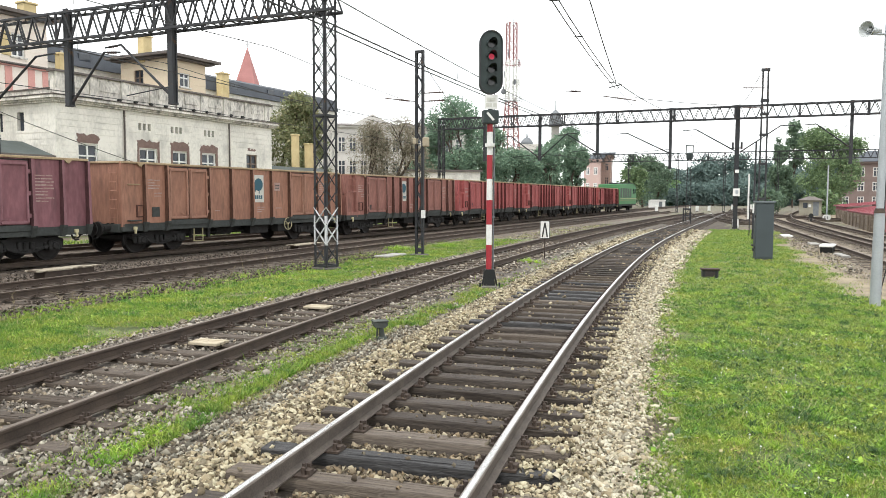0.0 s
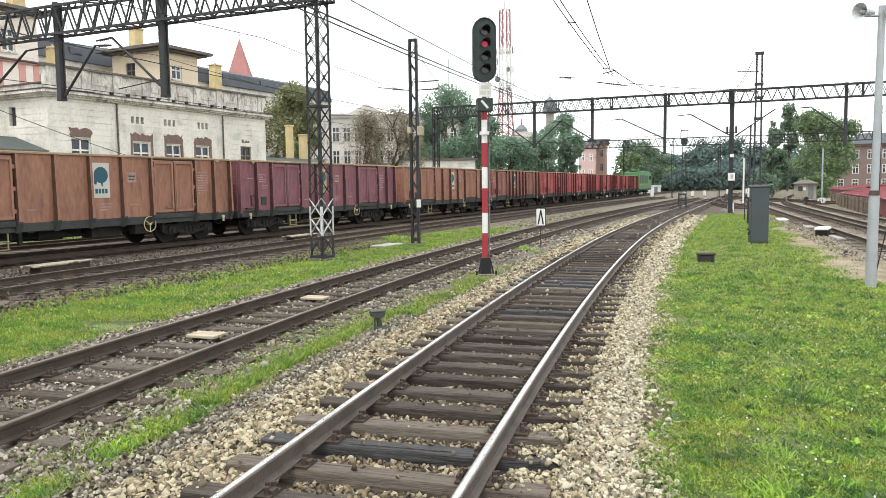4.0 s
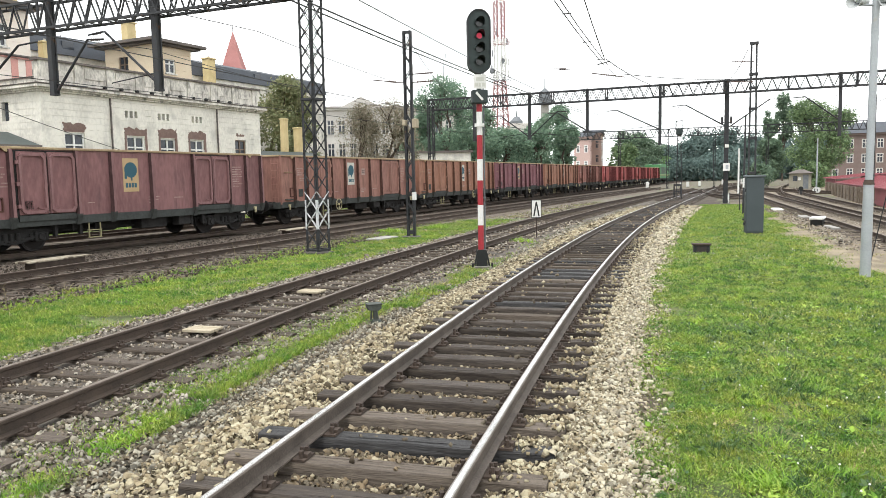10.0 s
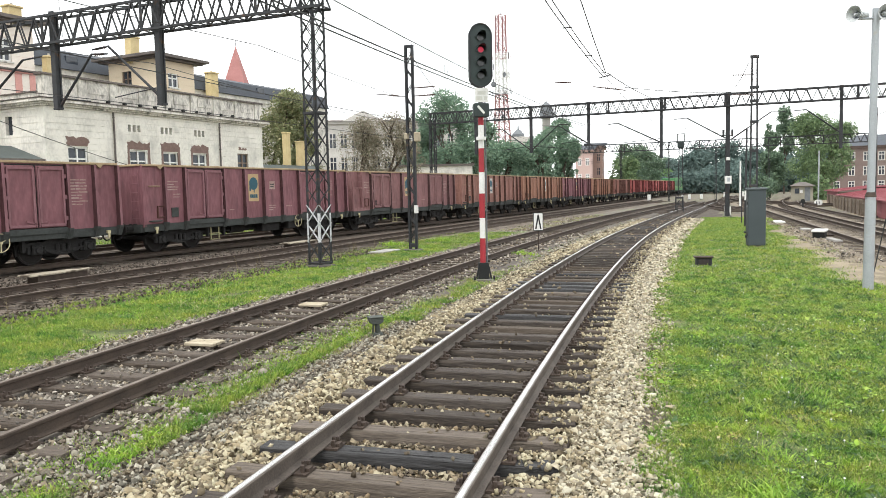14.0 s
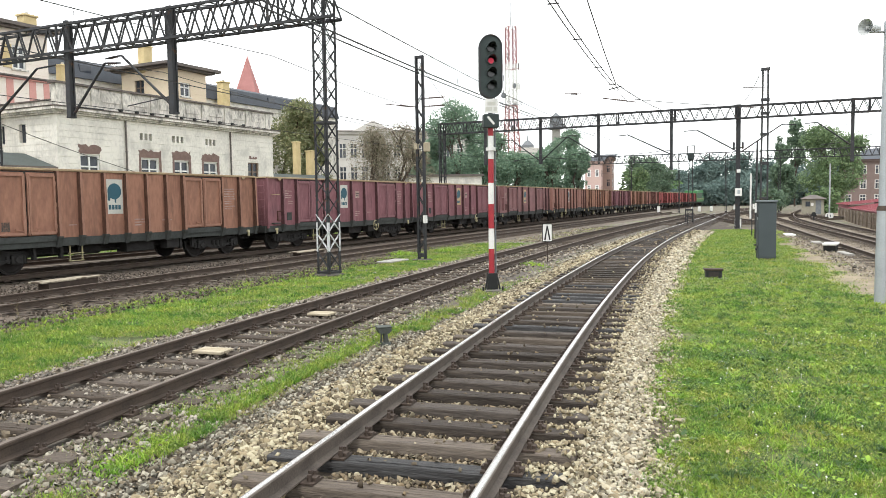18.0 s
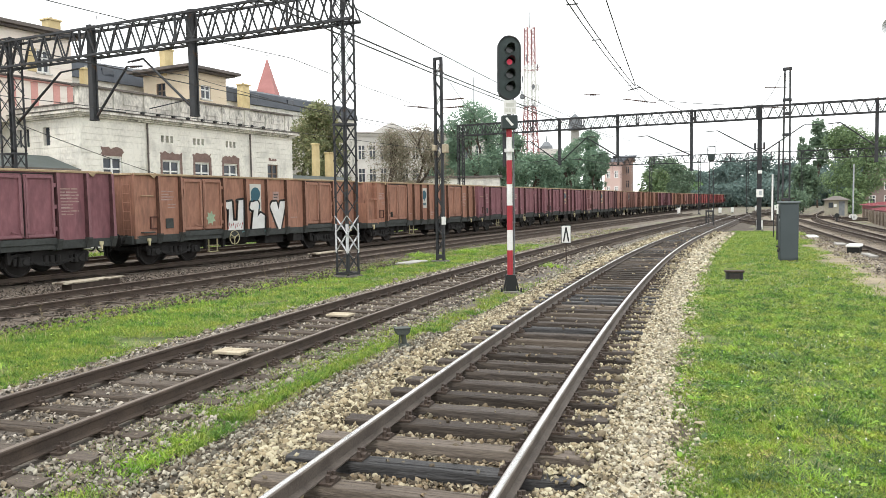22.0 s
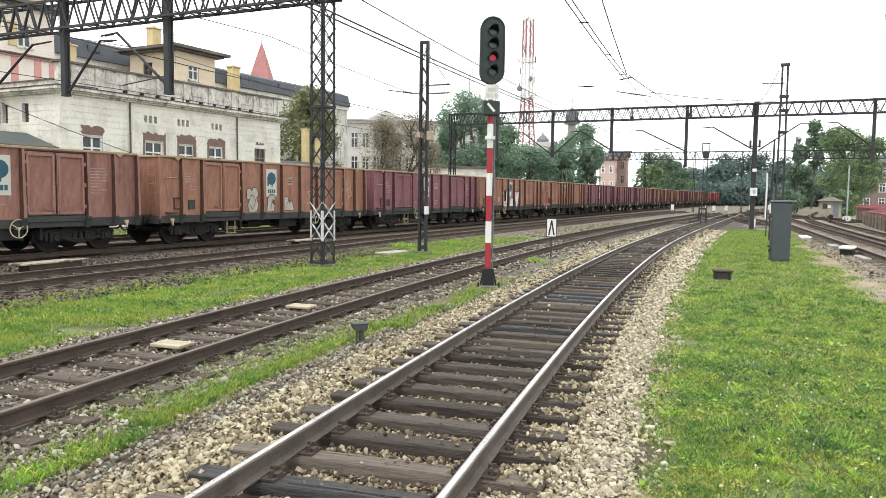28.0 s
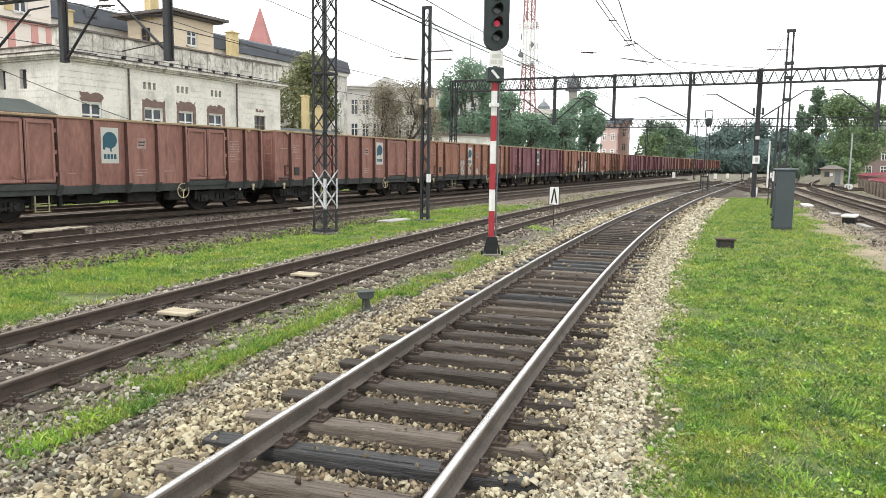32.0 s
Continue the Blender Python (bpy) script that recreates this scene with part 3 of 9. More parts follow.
lay_track("straight main track with polished rails on timber sleepers", LINE_A, -8, 95, RAIL_TOP, SLEEPER, 0.575, 5.49, 58)
lay_track("rusty brown track with half-buried timber sleepers", LINE_B, -8, 100, RAIL_DULL, SLEEPER_OLD, 0.62, 9.0, 48, 0.003)
lay_track("rusty yard track on dark ballast", LINE_D, -8, 110, RAIL_DULL, SLEEPER_OLD, 0.65, 10.0, 36, 0.04)
lay_track("yard track that carries the freight train", LINE_C, -60, 300, RAIL_DULL, SLEEPER_OLD, 0.65, 10.0, 30, 0.04)
lay_track("brown siding track beside the grass", LINE_E, 4, 92, RAIL_DULL, SLEEPER_OLD, 0.65, 10.0, 45, 0.05)
lay_track("siding track that curves away", LINE_F, 4, 135, RAIL_DULL, SLEEPER_OLD, 0.65, 10.0, 45, 0.05)
LINE_G = Line([(y, -28.75 + 0.4858 * y - 0.00062 * y * y + 0.000002145 * y ** 3) for y in (-80, 0, 15, 30, 50, 80, 120, 180)])
strip("ballast_bed", LINE_G, -5, 120, [(-2.0, -0.165), (-1.5, -0.08), (0, -0.06), (1.5, -0.08), (2.4, -0.165)], BED_DARK, "dark ballast bed behind the freight track")
lay_track("rusty yard track behind the freight train", LINE_G, 0, 115, RAIL_DULL, SLEEPER_OLD, 0.65, 10.0, 8, 0.05)
# switch tracks across the far yard
LINE_X = Line([(40, 23.0), (60, 24.6), (80, 28.6), (110, 42)])
LINE_Y = Line([(55, 14.5), (80, 26.6), (100, 38.5), (130, 54)])
LINE_Z = Line([(70, 36.5), (85, 37.5), (105, 41.0), (150, 58)])
lay_track("switch track crossing the far yard", LINE_X, 62, 108, RAIL_DULL, SLEEPER_OLD, 0.65, 62, 60)
lay_track("switch track crossing the far yard", LINE_Y, 62, 125, RAIL_DULL, SLEEPER_OLD, 0.65, 62, 60)
lay_track("switch track crossing the far yard", LINE_Z, 72, 145, RAIL_DULL, SLEEPER_OLD, 0.65, 72, 60)

# ---- freight train ----
def paint(name, base, alt):
    return mat(name, tuple(1.06 * c for c in base), tuple(0.88 * c for c in alt), 0.9, 11, rough=0.72, bump=0.18, stretch=(1, 1, 0.3), mixat=(0.4, 0.6), third=tuple(c * 0.42 + 0.012 for c in base), third_at=(0.56, 0.74), third_scale=2.8)


PAINTS = {
    "red": paint("wagon_red", (0.366, 0.101, 0.096), (0.284, 0.078, 0.075)),
    "brown": paint("wagon_brown", (0.298, 0.138, 0.112), (0.228, 0.102, 0.084)),
    "orange": paint("wagon_orange", (0.336, 0.172, 0.117), (0.261, 0.131, 0.091)),
    "rust": paint("wagon_rust", (0.304, 0.157, 0.125), (0.238, 0.118, 0.097)),
    "dusty": paint("wagon_dusty_maroon", (0.245, 0.125, 0.125), (0.19, 0.095, 0.095)),
    "purple": paint("wagon_maroon", (0.239, 0.107, 0.122), (0.192, 0.084, 0.095)),
}
# rib sides: a darker copy of the paint, shade put into its colour
RIB_SHADE = {k: mat("rib_shade_" + k, tuple(0.48 * c + 0.004 for c in v), tuple(0.16 * c for c in v), 1.2, 14, rough=0.8, bump=0.2, stretch=(1, 1, 0.4)) for k, v in
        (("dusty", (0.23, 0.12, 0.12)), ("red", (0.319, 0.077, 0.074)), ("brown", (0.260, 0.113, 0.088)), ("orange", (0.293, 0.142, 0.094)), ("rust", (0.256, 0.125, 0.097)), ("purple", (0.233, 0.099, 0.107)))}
# rib faces and door frames: dusty, and lightened as if lit beside the sides
RIB_FACE = {k: mat("lit_dusty_rib_" + k, tuple(1.02 * c + 0.028 for c in v), tuple(0.74 * c + 0.008 for c in v), 1.6, 18, rough=0.8, bump=0.2, stretch=(1, 1, 0.4)) for k, v in
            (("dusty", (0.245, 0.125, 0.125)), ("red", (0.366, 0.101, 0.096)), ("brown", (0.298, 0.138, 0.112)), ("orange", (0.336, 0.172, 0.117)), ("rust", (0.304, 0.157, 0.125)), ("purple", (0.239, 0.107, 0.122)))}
SOLE = mat("wagon_frame_grime", (0.062, 0.068, 0.064), (0.038, 0.041, 0.039), 1.5, 12, rough=0.85, bump=0.25)
# bogie grime; also colours the shade sheets behind the doors
BOGIE = mat("bogie_grime_door_shade", (0.032, 0.031, 0.030), (0.014, 0.013, 0.013), 4, 30, rough=0.8, bump=0.3)
WHEEL = mat("wheel_steel", (0.028, 0.025, 0.024), (0.016, 0.014, 0.013), 4, 30, rough=0.6, metal=0.4, bump=0.1)
RIM = mat("dusty_rim", (0.42, 0.33, 0.20), (0.27, 0.19, 0.12), 1.5, 14, bump=0.25)
PLATE = mat("emblem_plate", (0.58, 0.58, 0.53), (0.48, 0.48, 0.43), 2, 30, rough=0.6, bump=0.05)
PLATE_TAN = mat("emblem_plate_tan", (0.50, 0.36, 0.20), (0.42, 0.30, 0.16), 2, 30, rough=0.6, bump=0.05)
TEAL = mat("emblem_teal", (0.035, 0.11, 0.15), (0.03, 0.09, 0.12), 2, 30, rough=0.6, bump=0.05)
LETTER = mat("faded_lettering", (0.42, 0.33, 0.30), (0.26, 0.15, 0.125), 3, 20, rough=0.8, bump=0.0)
YELLOW = mat("step_yellow", (0.36, 0.33, 0.19), (0.24, 0.21, 0.12), 3, 20, bump=0.1)

HALF, TOPZ, BASEZ = 6.55, 3.12, 1.04


def bogie_meshes():
    fr = Solid()
    for sy in (-1, 1):
        y0, y1 = sy * 0.93, sy * 1.06
        out = [(-1.25, 0.50), (-1.25, 0.66), (-1.1, 0.70), (-0.62, 0.70), (-0.45, 0.80), (0.45, 0.80), (0.62, 0.70), (1.1, 0.70), (1.25, 0.66), (1.25, 0.50), (1.05, 0.44), (0.72, 0.44), (0.5, 0.34), (-0.5, 0.34), (-0.72, 0.44), (-1.05, 0.44)]
        fr.prism(out, min(y0, y1), max(y0, y1), "y")
        for x in (-0.9, 0.9):
            fr.box(x - 0.17, x + 0.17, sy * 0.98, sy * 1.17, 0.32, 0.62, 0.03)
            fr.tube((x, sy * 1.17, 0.46), (x, sy * 1.22, 0.46), 0.11, 0.09, 10)
            for dx in (-0.25, 0.25):
                fr.tube((x + dx, sy * 1.06, 0.36), (x + dx, sy * 1.06, 0.56), 0.06, 0.06, 8)
        for dx in (-0.2, 0, 0.2):
            fr.tube((dx, sy * 1.08, 0.36), (dx, sy * 1.08, 0.60), 0.075, 0.075, 8)
        fr.beam((-1.0, sy * 1.10, 0.50), (0, sy * 1.10, 0.36), 0.04, 0.05)
        fr.beam((1.0, sy * 1.10, 0.50), (0, sy * 1.10, 0.36), 0.04, 0.05)
    fr.box(-0.25, 0.25, -0.93, 0.93, 0.45, 0.78, 0.03)
    for x in (-1.2, 1.2):
        fr.box(x - 0.06, x + 0.06, -0.95, 0.95, 0.50, 0.62, 0.01)
    # sagging spring plank and brake hangers on each side
    for sy in (-1, 1):
        for k in range(8):
            a, b = -0.62 + 0.155 * k, -0.62 + 0.155 * (k + 1)
            fr.beam((a, sy * 1.1, 0.30 + 0.36 * a * a), (b, sy * 1.1, 0.30 + 0.36 * b * b), 0.06, 0.05)
        for x in (-1.42, 1.42):
            fr.beam((x, sy * 0.8, 0.62), (x * 0.97, sy * 0.8, 0.30), 0.06, 0.07)
            fr.beam((x * 0.8, sy * 0.96, 0.60), (x, sy * 0.8, 0.62), 0.05, 0.06)
    ws = Solid()
    half = [(0.98, 0.07), (0.86, 0.08), (0.855, 0.15), (0.82, 0.17), (0.80, 0.38), (0.82, 0.40), (0.82, 0.455), (0.72, 0.462), (0.71, 0.485), (0.685, 0.485), (0.68, 0.40), (0.70, 0.38), (0.72, 0.17), (0.68, 0.15), (0.66, 0.08)]
    prof, n = [(-y, r) for y, r in half] + [(y, r) for y, r in half[::-1]], 24
    vs = [(r * math.cos(2 * math.pi * i / n), y, r * math.sin(2 * math.pi * i / n)) for y, r in prof for i in range(n)]
    ws.add(vs, [(k * n + i, k * n + (i + 1) % n, (k + 1) * n + (i + 1) % n, (k + 1) * n + i) for k in range(len(prof) - 1) for i in range(n)] + [tuple(range(n)), tuple(range(len(vs) - n, len(vs)))])
    return fr.mesh("bogie_frame", BOGIE), ws.mesh("wheelset", WHEEL)


BOGIE_FRAME, WHEELSET = bogie_meshes()
WHEELSETS = []


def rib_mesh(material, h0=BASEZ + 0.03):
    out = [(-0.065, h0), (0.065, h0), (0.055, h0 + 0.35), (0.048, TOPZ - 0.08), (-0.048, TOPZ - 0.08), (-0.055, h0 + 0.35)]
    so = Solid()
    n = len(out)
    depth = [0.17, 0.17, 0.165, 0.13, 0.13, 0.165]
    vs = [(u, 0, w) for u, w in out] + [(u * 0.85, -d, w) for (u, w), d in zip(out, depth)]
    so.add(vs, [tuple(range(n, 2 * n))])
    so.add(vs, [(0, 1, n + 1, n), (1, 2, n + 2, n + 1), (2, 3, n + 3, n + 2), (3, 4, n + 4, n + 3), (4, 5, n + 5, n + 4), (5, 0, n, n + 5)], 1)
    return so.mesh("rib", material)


def door_leaf_mesh(material, round_panel=False, sign=1):
    so = Solid().box(-0.465, 0.465, -0.035, -0.009, BASEZ + 0.10, TOPZ - 0.14, 0.008)
    x0, x1, z0, z1 = -0.40, 0.40, BASEZ + 0.17, TOPZ - 0.22
    if round_panel:
        c = 0.10
        ring = [(x0 + c, z0), (x1 - c, z0), (x1, z0 + c), (x1, z1 - c), (x1 - c, z1), (x0 + c, z1), (x0, z1 - c), (x0, z0 + c)]
        for (a, b), (e, f) in zip(ring, ring[1:] + ring[:1]):
            so.beam((a, -0.06, b), (e, -0.06, f), 0.075, 0.085, 1)
    else:
        for a, b, e, f in ((x0, z0, x1, z0), (x1, z0, x1, z1), (x1, z1, x0, z1), (x0, z1, x0, z0)):
            so.beam((a, -0.055, b), (e, -0.055, f), 0.06, 0.075, 1)
    for z in (BASEZ + 0.35, BASEZ + 1.0, TOPZ - 0.45):
        so.box(sign * 0.40, sign * 0.53, -0.09, -0.02, z - 0.06, z + 0.06, 0.01, 1)
    so.tube((-sign * 0.45, -0.06, BASEZ + 0.12), (-sign * 0.45, -0.06, TOPZ - 0.18), 0.022, 0.022, 6, True, 1)
    so.beam((-sign * 0.43, -0.08, BASEZ + 0.22), (-sign * 0.10, -0.08, BASEZ + 0.30), 0.025, 0.04)
    return so.mesh("door_leaf", material)


CACHE = {}


def shared(key, build):
    if key not in CACHE:
        CACHE[key] = build()
    return CACHE[key]


def wagon(paint_name, kind, label, plate="white", marks="", door="square", plate_x=-0.2, wheel_x=2.35):
    """An open-top freight wagon on two bogies; x is ahead, z from the rail's head. Kind B has a brake platform at its rear."""
    p = PAINTS[paint_name]
    w = thing("freight_wagon", label, "wagon", group="wagons of the freight train")
    back = -HALF + (0.95 if kind == "B" else 0.0)
    # box
    for sy, nm in ((-1, "side_wall"), (1, "side_wall")):
        part(nm, shared((paint_name, kind, nm, sy), lambda: Solid().box(back if sy < 0 else -HALF, HALF, sy * 1.33, sy * 1.385, BASEZ, TOPZ - 0.02, 0.006).mesh(nm, p)), None, w)
    part("end_wall", shared((paint_name, "end"), lambda: Solid().box(-0.03, 0.03, -1.33, 1.33, BASEZ, TOPZ - 0.02, 0.006).mesh("end_wall", p)), None, w, m=pose(HALF - 0.04, 0, 0))
    part("end_wall", CACHE[paint_name, "end"], None, w, m=pose(back + 0.04, 0, 0))
    part("floor", shared(("floor",), lambda: Solid().box(-HALF + 0.05, HALF - 0.05, -1.33, 1.33, BASEZ - 0.02, BASEZ + 0.05).mesh("floor", SOLE)), None, w)

    def rim():
        so = Solid()
        for sy in (-1, 1):
            so.box(back, HALF, sy * 1.31, sy * 1.44, TOPZ - 0.075, TOPZ, 0.012)
        for x in (back, HALF):
            so.box(x - 0.06, x + 0.06, -1.31, 1.31, TOPZ - 0.07, TOPZ, 0.012)
        return so.mesh("top_rim", RIM)
    part("top_rim", shared(("rim", kind), rim), None, w, "dusty worn top rim")
    # ribs
    xs = [0, -1.25, 1.25, 5.6, -5.6, 2.5, 4.6, -2.5, -4.6, HALF - 0.05] if kind == "A" else ([-1.2, 0.5] if door == "round" else [-1.75, -0.87, 0.0, 0.87, 1.75]) + [5.55, -4.75, 2.55, 4.55, -2.55, HALF - 0.05]
    rm = shared((paint_name, "rib"), lambda: rib_mesh([RIB_FACE[paint_name], RIB_SHADE[paint_name]]))
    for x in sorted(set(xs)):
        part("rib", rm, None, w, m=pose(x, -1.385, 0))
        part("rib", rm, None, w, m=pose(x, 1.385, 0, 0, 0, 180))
        part("rib_shade_foot", shared(("ribfoot",), lambda: Solid().prism([(0.01, -0.005), (-0.05, -0.005), (-0.17, 0.28), (-0.17, 0.33), (0.01, 0.33)], -0.075, 0.075, "x").mesh("rib_shade_foot", SOLE)), None, w, m=pose(x, -1.385, BASEZ - 0.28))
    part("corner_post", shared((paint_name, "post"), lambda: Solid().box(-0.06, 0.06, -1.40, -1.32, BASEZ - 0.1, TOPZ - 0.05, 0.01).mesh("corner_post", p)), None, w, m=pose(back + 0.05, 0, 0))
    # doors
    for cx in (-3.55, 3.55):
        for sy in (-1, 1):
            if sy > 0 and kind == "B":
                continue
            for sx in (-1, 1):
                part("door_leaf", shared((paint_name, door, sx), lambda: door_leaf_mesh([p, RIB_FACE[paint_name]], door == "round", sx)), None, w,
                     m=pose(cx + sx * sy * -0.5, sy * 1.386, 0, 0, 0, 0 if sy < 0 else 180))
        # added dark sheet: its rim imitates the shadow line round the leaves
        part("door_shade_sheet", shared(("door_shade",), lambda: Solid().box(-1.03, 1.03, -0.008, 0.0, BASEZ + 0.06, TOPZ - 0.10).mesh("door_shade_sheet", BOGIE)), None, w, m=pose(cx, -1.386, 0))
        part("door_sill", shared(("sill",), lambda: Solid().box(-1.0, 1.0, -1.45, -1.36, BASEZ - 0.1, BASEZ + 0.08, 0.01).mesh("door_sill", SOLE)), None, w, m=pose(cx, 0, 0))
    # frame under the box
    def frame_solid():
        so = Solid()
        for sy in (-1, 1):
            so.box(-HALF, HALF, sy * 1.28, sy * 1.40, BASEZ - 0.26, BASEZ - 0.002, 0.012)
        for x in (-HALF, HALF):
            so.box(x - 0.08, x + 0.08, -1.30, 1.30, BASEZ - 0.28, BASEZ - 0.004, 0.012)
        so.box(-HALF, HALF, -0.3, 0.3, BASEZ - 0.36, BASEZ - 0.02)
        for x in (-4.6, -2.0, 2.0, 4.6):
            so.box(x - 0.1, x + 0.1, -1.28, 1.28, BASEZ - 0.3, BASEZ - 0.02)
        return so.mesh("underframe", SOLE)
    part("underframe", shared(("frame",), frame_solid), None, w, "grimy steel underframe")

    def gear():
        so = Solid()
        so.tube((-1.4, -0.6, 0.62), (-0.5, -0.6, 0.62), 0.19, 0.19, 12)
        so.box(0.3, 1.5, -1.05, -0.55, 0.42, 0.80, 0.02)
        so.beam((-3.4, -0.7, 0.55), (3.4, -0.7, 0.55), 0.05, 0.05)
        so.beam((-2.6, -1.2, 0.55), (-2.6, -1.2, 0.9), 0.05)
        so.box(1.9, 2.5, -1.25, -0.9, 0.45, 0.80, 0.02)
        so.prism([(-3.3, 0.80), (3.3, 0.80), (2.8, 0.52), (-2.8, 0.52)], -0.5, 0.3, "y")
        so.tube((-2.3, 0.4, 0.58), (-0.4, 0.4, 0.58), 0.2, 0.2, 12)
        so.box(-0.2, 2.9, 0.35, 0.75, 0.42, 0.8)
        for x in (-3.2, -2.3, 2.6, 3.2):
            so.box(x - 0.05, x + 0.05, -1.22, -1.1, 0.42, 0.8)
        return so.mesh("brake_gear", BOGIE)
    part("brake_gear", shared(("gear",), gear), None, w)
    # bogies with their wheelsets
    for bx in (-4.6, 4.6):
        bg = part("bogie", BOGIE_FRAME, None, w, m=pose(bx, 0, 0))
        for wx in (-0.9, 0.9):
            ws = part("wheelset", WHEELSET, None, bg)
            ws.matrix_parent_inverse = pose(wx, 0, 0.46)
            WHEELSETS.append(ws)

    def buffer_solid():
        so = Solid().tube((0, 0, 0), (0.30, 0, 0), 0.10, 0.09, 12)
        so.tube((0.26, 0, 0), (0.50, 0, 0), 0.065, 0.065, 12)
        so.tube((0.49, 0, 0), (0.54, 0, 0), 0.24, 0.22, 16)
        so.box(-0.02, 0.03, -0.17, 0.17, -0.17, 0.17, 0.01)
        return so.mesh("buffer", BOGIE)
    bf = shared(("buffer",), buffer_solid)
    for sx in (-1, 1):
        for y in (-0.875, 0.875):
            part("buffer", bf, None, w, m=pose(sx * (HALF + 0.02), y, 0.90, 0, 0, 0 if sx > 0 else 180))

    def coupling_solid():
        so = Solid().beam((0, 0, 0), (0.28, 0, -0.02), 0.06, 0.08)
        so.tube((0.28, -0.08, -0.02), (0.28, 0.08, -0.02), 0.03, 0.03, 8)
        so.beam((0.28, 0, -0.02), (0.45, 0, -0.22), 0.05, 0.05)
        return so.mesh("coupling", BOGIE)

    def hose_solid():
        return Solid().path([(0.0, 0, -0.05), (0.08, 0, -0.16), (0.14, 0, -0.30), (0.24, 0, -0.38), (0.36, 0, -0.36)], 0.02).mesh("brake_hose", BOGIE)
    for sx in (-1, 1):
        part("coupling", shared(("coupling",), coupling_solid), None, w, m=pose(sx * HALF, 0, 0.92, 0, 0, 0 if sx > 0 else 180))
        for y in (-0.45, 0.45):
            part("brake_hose", shared(("hose",), hose_solid), None, w, m=pose(sx * HALF, y, 0.92, 0, 0, 0 if sx > 0 else 180))
        # bent corner gussets under the rim
        part("rim_gusset", shared(("gusset",), lambda: Solid().prism([(-0.15, 0.0), (0.17, 0.0), (0.09, -0.06), (0.03, -0.12), (-0.04, -0.09)], -0.02, 0.02, "y").mesh("rim_gusset", RIM)), None, w, m=pose(sx * (HALF - 0.75) if sx > 0 or kind == "A" else back + 0.75, -1.455, TOPZ - 0.05))
    # grab irons at the ends
    def grab_solid():
        so = Solid().tube((-0.24, -0.06, 0), (0.24, -0.06, 0), 0.016, 0.016, 6)
        for x in (-0.24, 0.24):
            so.tube((x, -0.06, 0), (x, 0.02, 0), 0.016, 0.016, 6)
        return so.mesh("grab_iron", RIM)
    if kind == "A":
        part("grab_iron", shared(("grab",), grab_solid), None, w, "pale grab iron", m=pose(-6.05, -1.385, BASEZ + 1.32))
        part("end_step", shared(("endstep",), lambda: Solid().box(-0.24, 0.24, -0.16, 0.0, 0.0, 0.045, 0.008).mesh("end_step", SOLE)), None, w, m=pose(-6.1, -1.385, BASEZ + 0.08))

    def handrail_solid():
        so = Solid()
        for y in (-1.30, -1.02):
            so.tube((0, y, BASEZ + 0.1), (0, y, BASEZ + 1.35), 0.017, 0.017, 6)
        for z in (0.3, 0.62, 0.94, 1.35):
            so.tube((0, -1.30, BASEZ + z), (0, -1.02, BASEZ + z), 0.015, 0.015, 6)
        return so.mesh("end_ladder", YELLOW_WHITE)
    part("end_ladder", shared(("endrail",), handrail_solid), None, w, "pale end ladder", m=pose(HALF + 0.07, 0, 0))
    # hand brake wheel, ladder, step, lamp irons
    def wheel_solid():
        so = Solid()
        n = 18
        for i in range(n):
            a, b = 2 * math.pi * i / n, 2 * math.pi * (i + 1) / n
            so.beam((0.26 * math.cos(a), 0, 0.26 * math.sin(a)), (0.26 * math.cos(b), 0, 0.26 * math.sin(b)), 0.022, 0.022)
        for i in range(3):
            a = 2 * math.pi * i / 3 + 0.5
            so.beam((0, 0, 0), (0.26 * math.cos(a), 0, 0.26 * math.sin(a)), 0.03, 0.02)
        so.tube((0, -0.03, 0), (0, 0.14, 0), 0.04, 0.04, 10)
        return so.mesh("hand_wheel", YELLOW_WHITE)
    if kind == "A":
        part("hand_wheel", shared(("hw",), wheel_solid), None, w, "pale yellow brake hand wheel", m=pose(wheel_x, -1.46, 0.78))

    def step_solid():
        so = Solid()
        for x in (-0.22, 0.22):
            so.beam((x, 0, 0), (x, 0, -0.48), 0.035, 0.035)
        for z in (-0.24, -0.47):
            so.box(-0.24, 0.24, -0.06, 0.06, z - 0.012, z + 0.012)
        return so.mesh("step", YELLOW)
    part("step", shared(("step",), step_solid), None, w, "yellow foot step", m=pose(-3.0 if kind == "A" else -1.9, -1.34, BASEZ - 0.26))

    def iron_solid():
        so = Solid().box(-0.07, 0.07, -0.05, 0.02, 0.0, 0.10, 0.01)
        so.box(-0.03, 0.03, -0.06, 0.0, -0.14, 0.02, 0.006)
        return so.mesh("lamp_iron", YELLOW_WHITE)
    for x in (-HALF + 0.5, HALF - 0.5):
        part("lamp_iron", shared(("iron",), iron_solid), None, w, m=pose(x, -1.42, BASEZ - 0.2))
    if kind == "B":
        def platform():
            so = Solid()
            so.box(-HALF, back, -1.33, 1.33, BASEZ + 0.08, BASEZ + 0.13)
            so.box(-HALF, back, -1.40, -1.34, BASEZ - 0.02, BASEZ + 0.16, 0.01)
            so.box(-HALF, back, -1.41, -1.35, BASEZ + 1.14, BASEZ + 1.21, 0.01)
            so.box(-HALF, -HALF + 0.07, -1.40, -1.34, BASEZ + 0.16, TOPZ - 0.1, 0.008)
            so.box(-HALF + 0.08, back, -1.24, -1.20, BASEZ + 0.16, BASEZ + 1.14, 0.006)
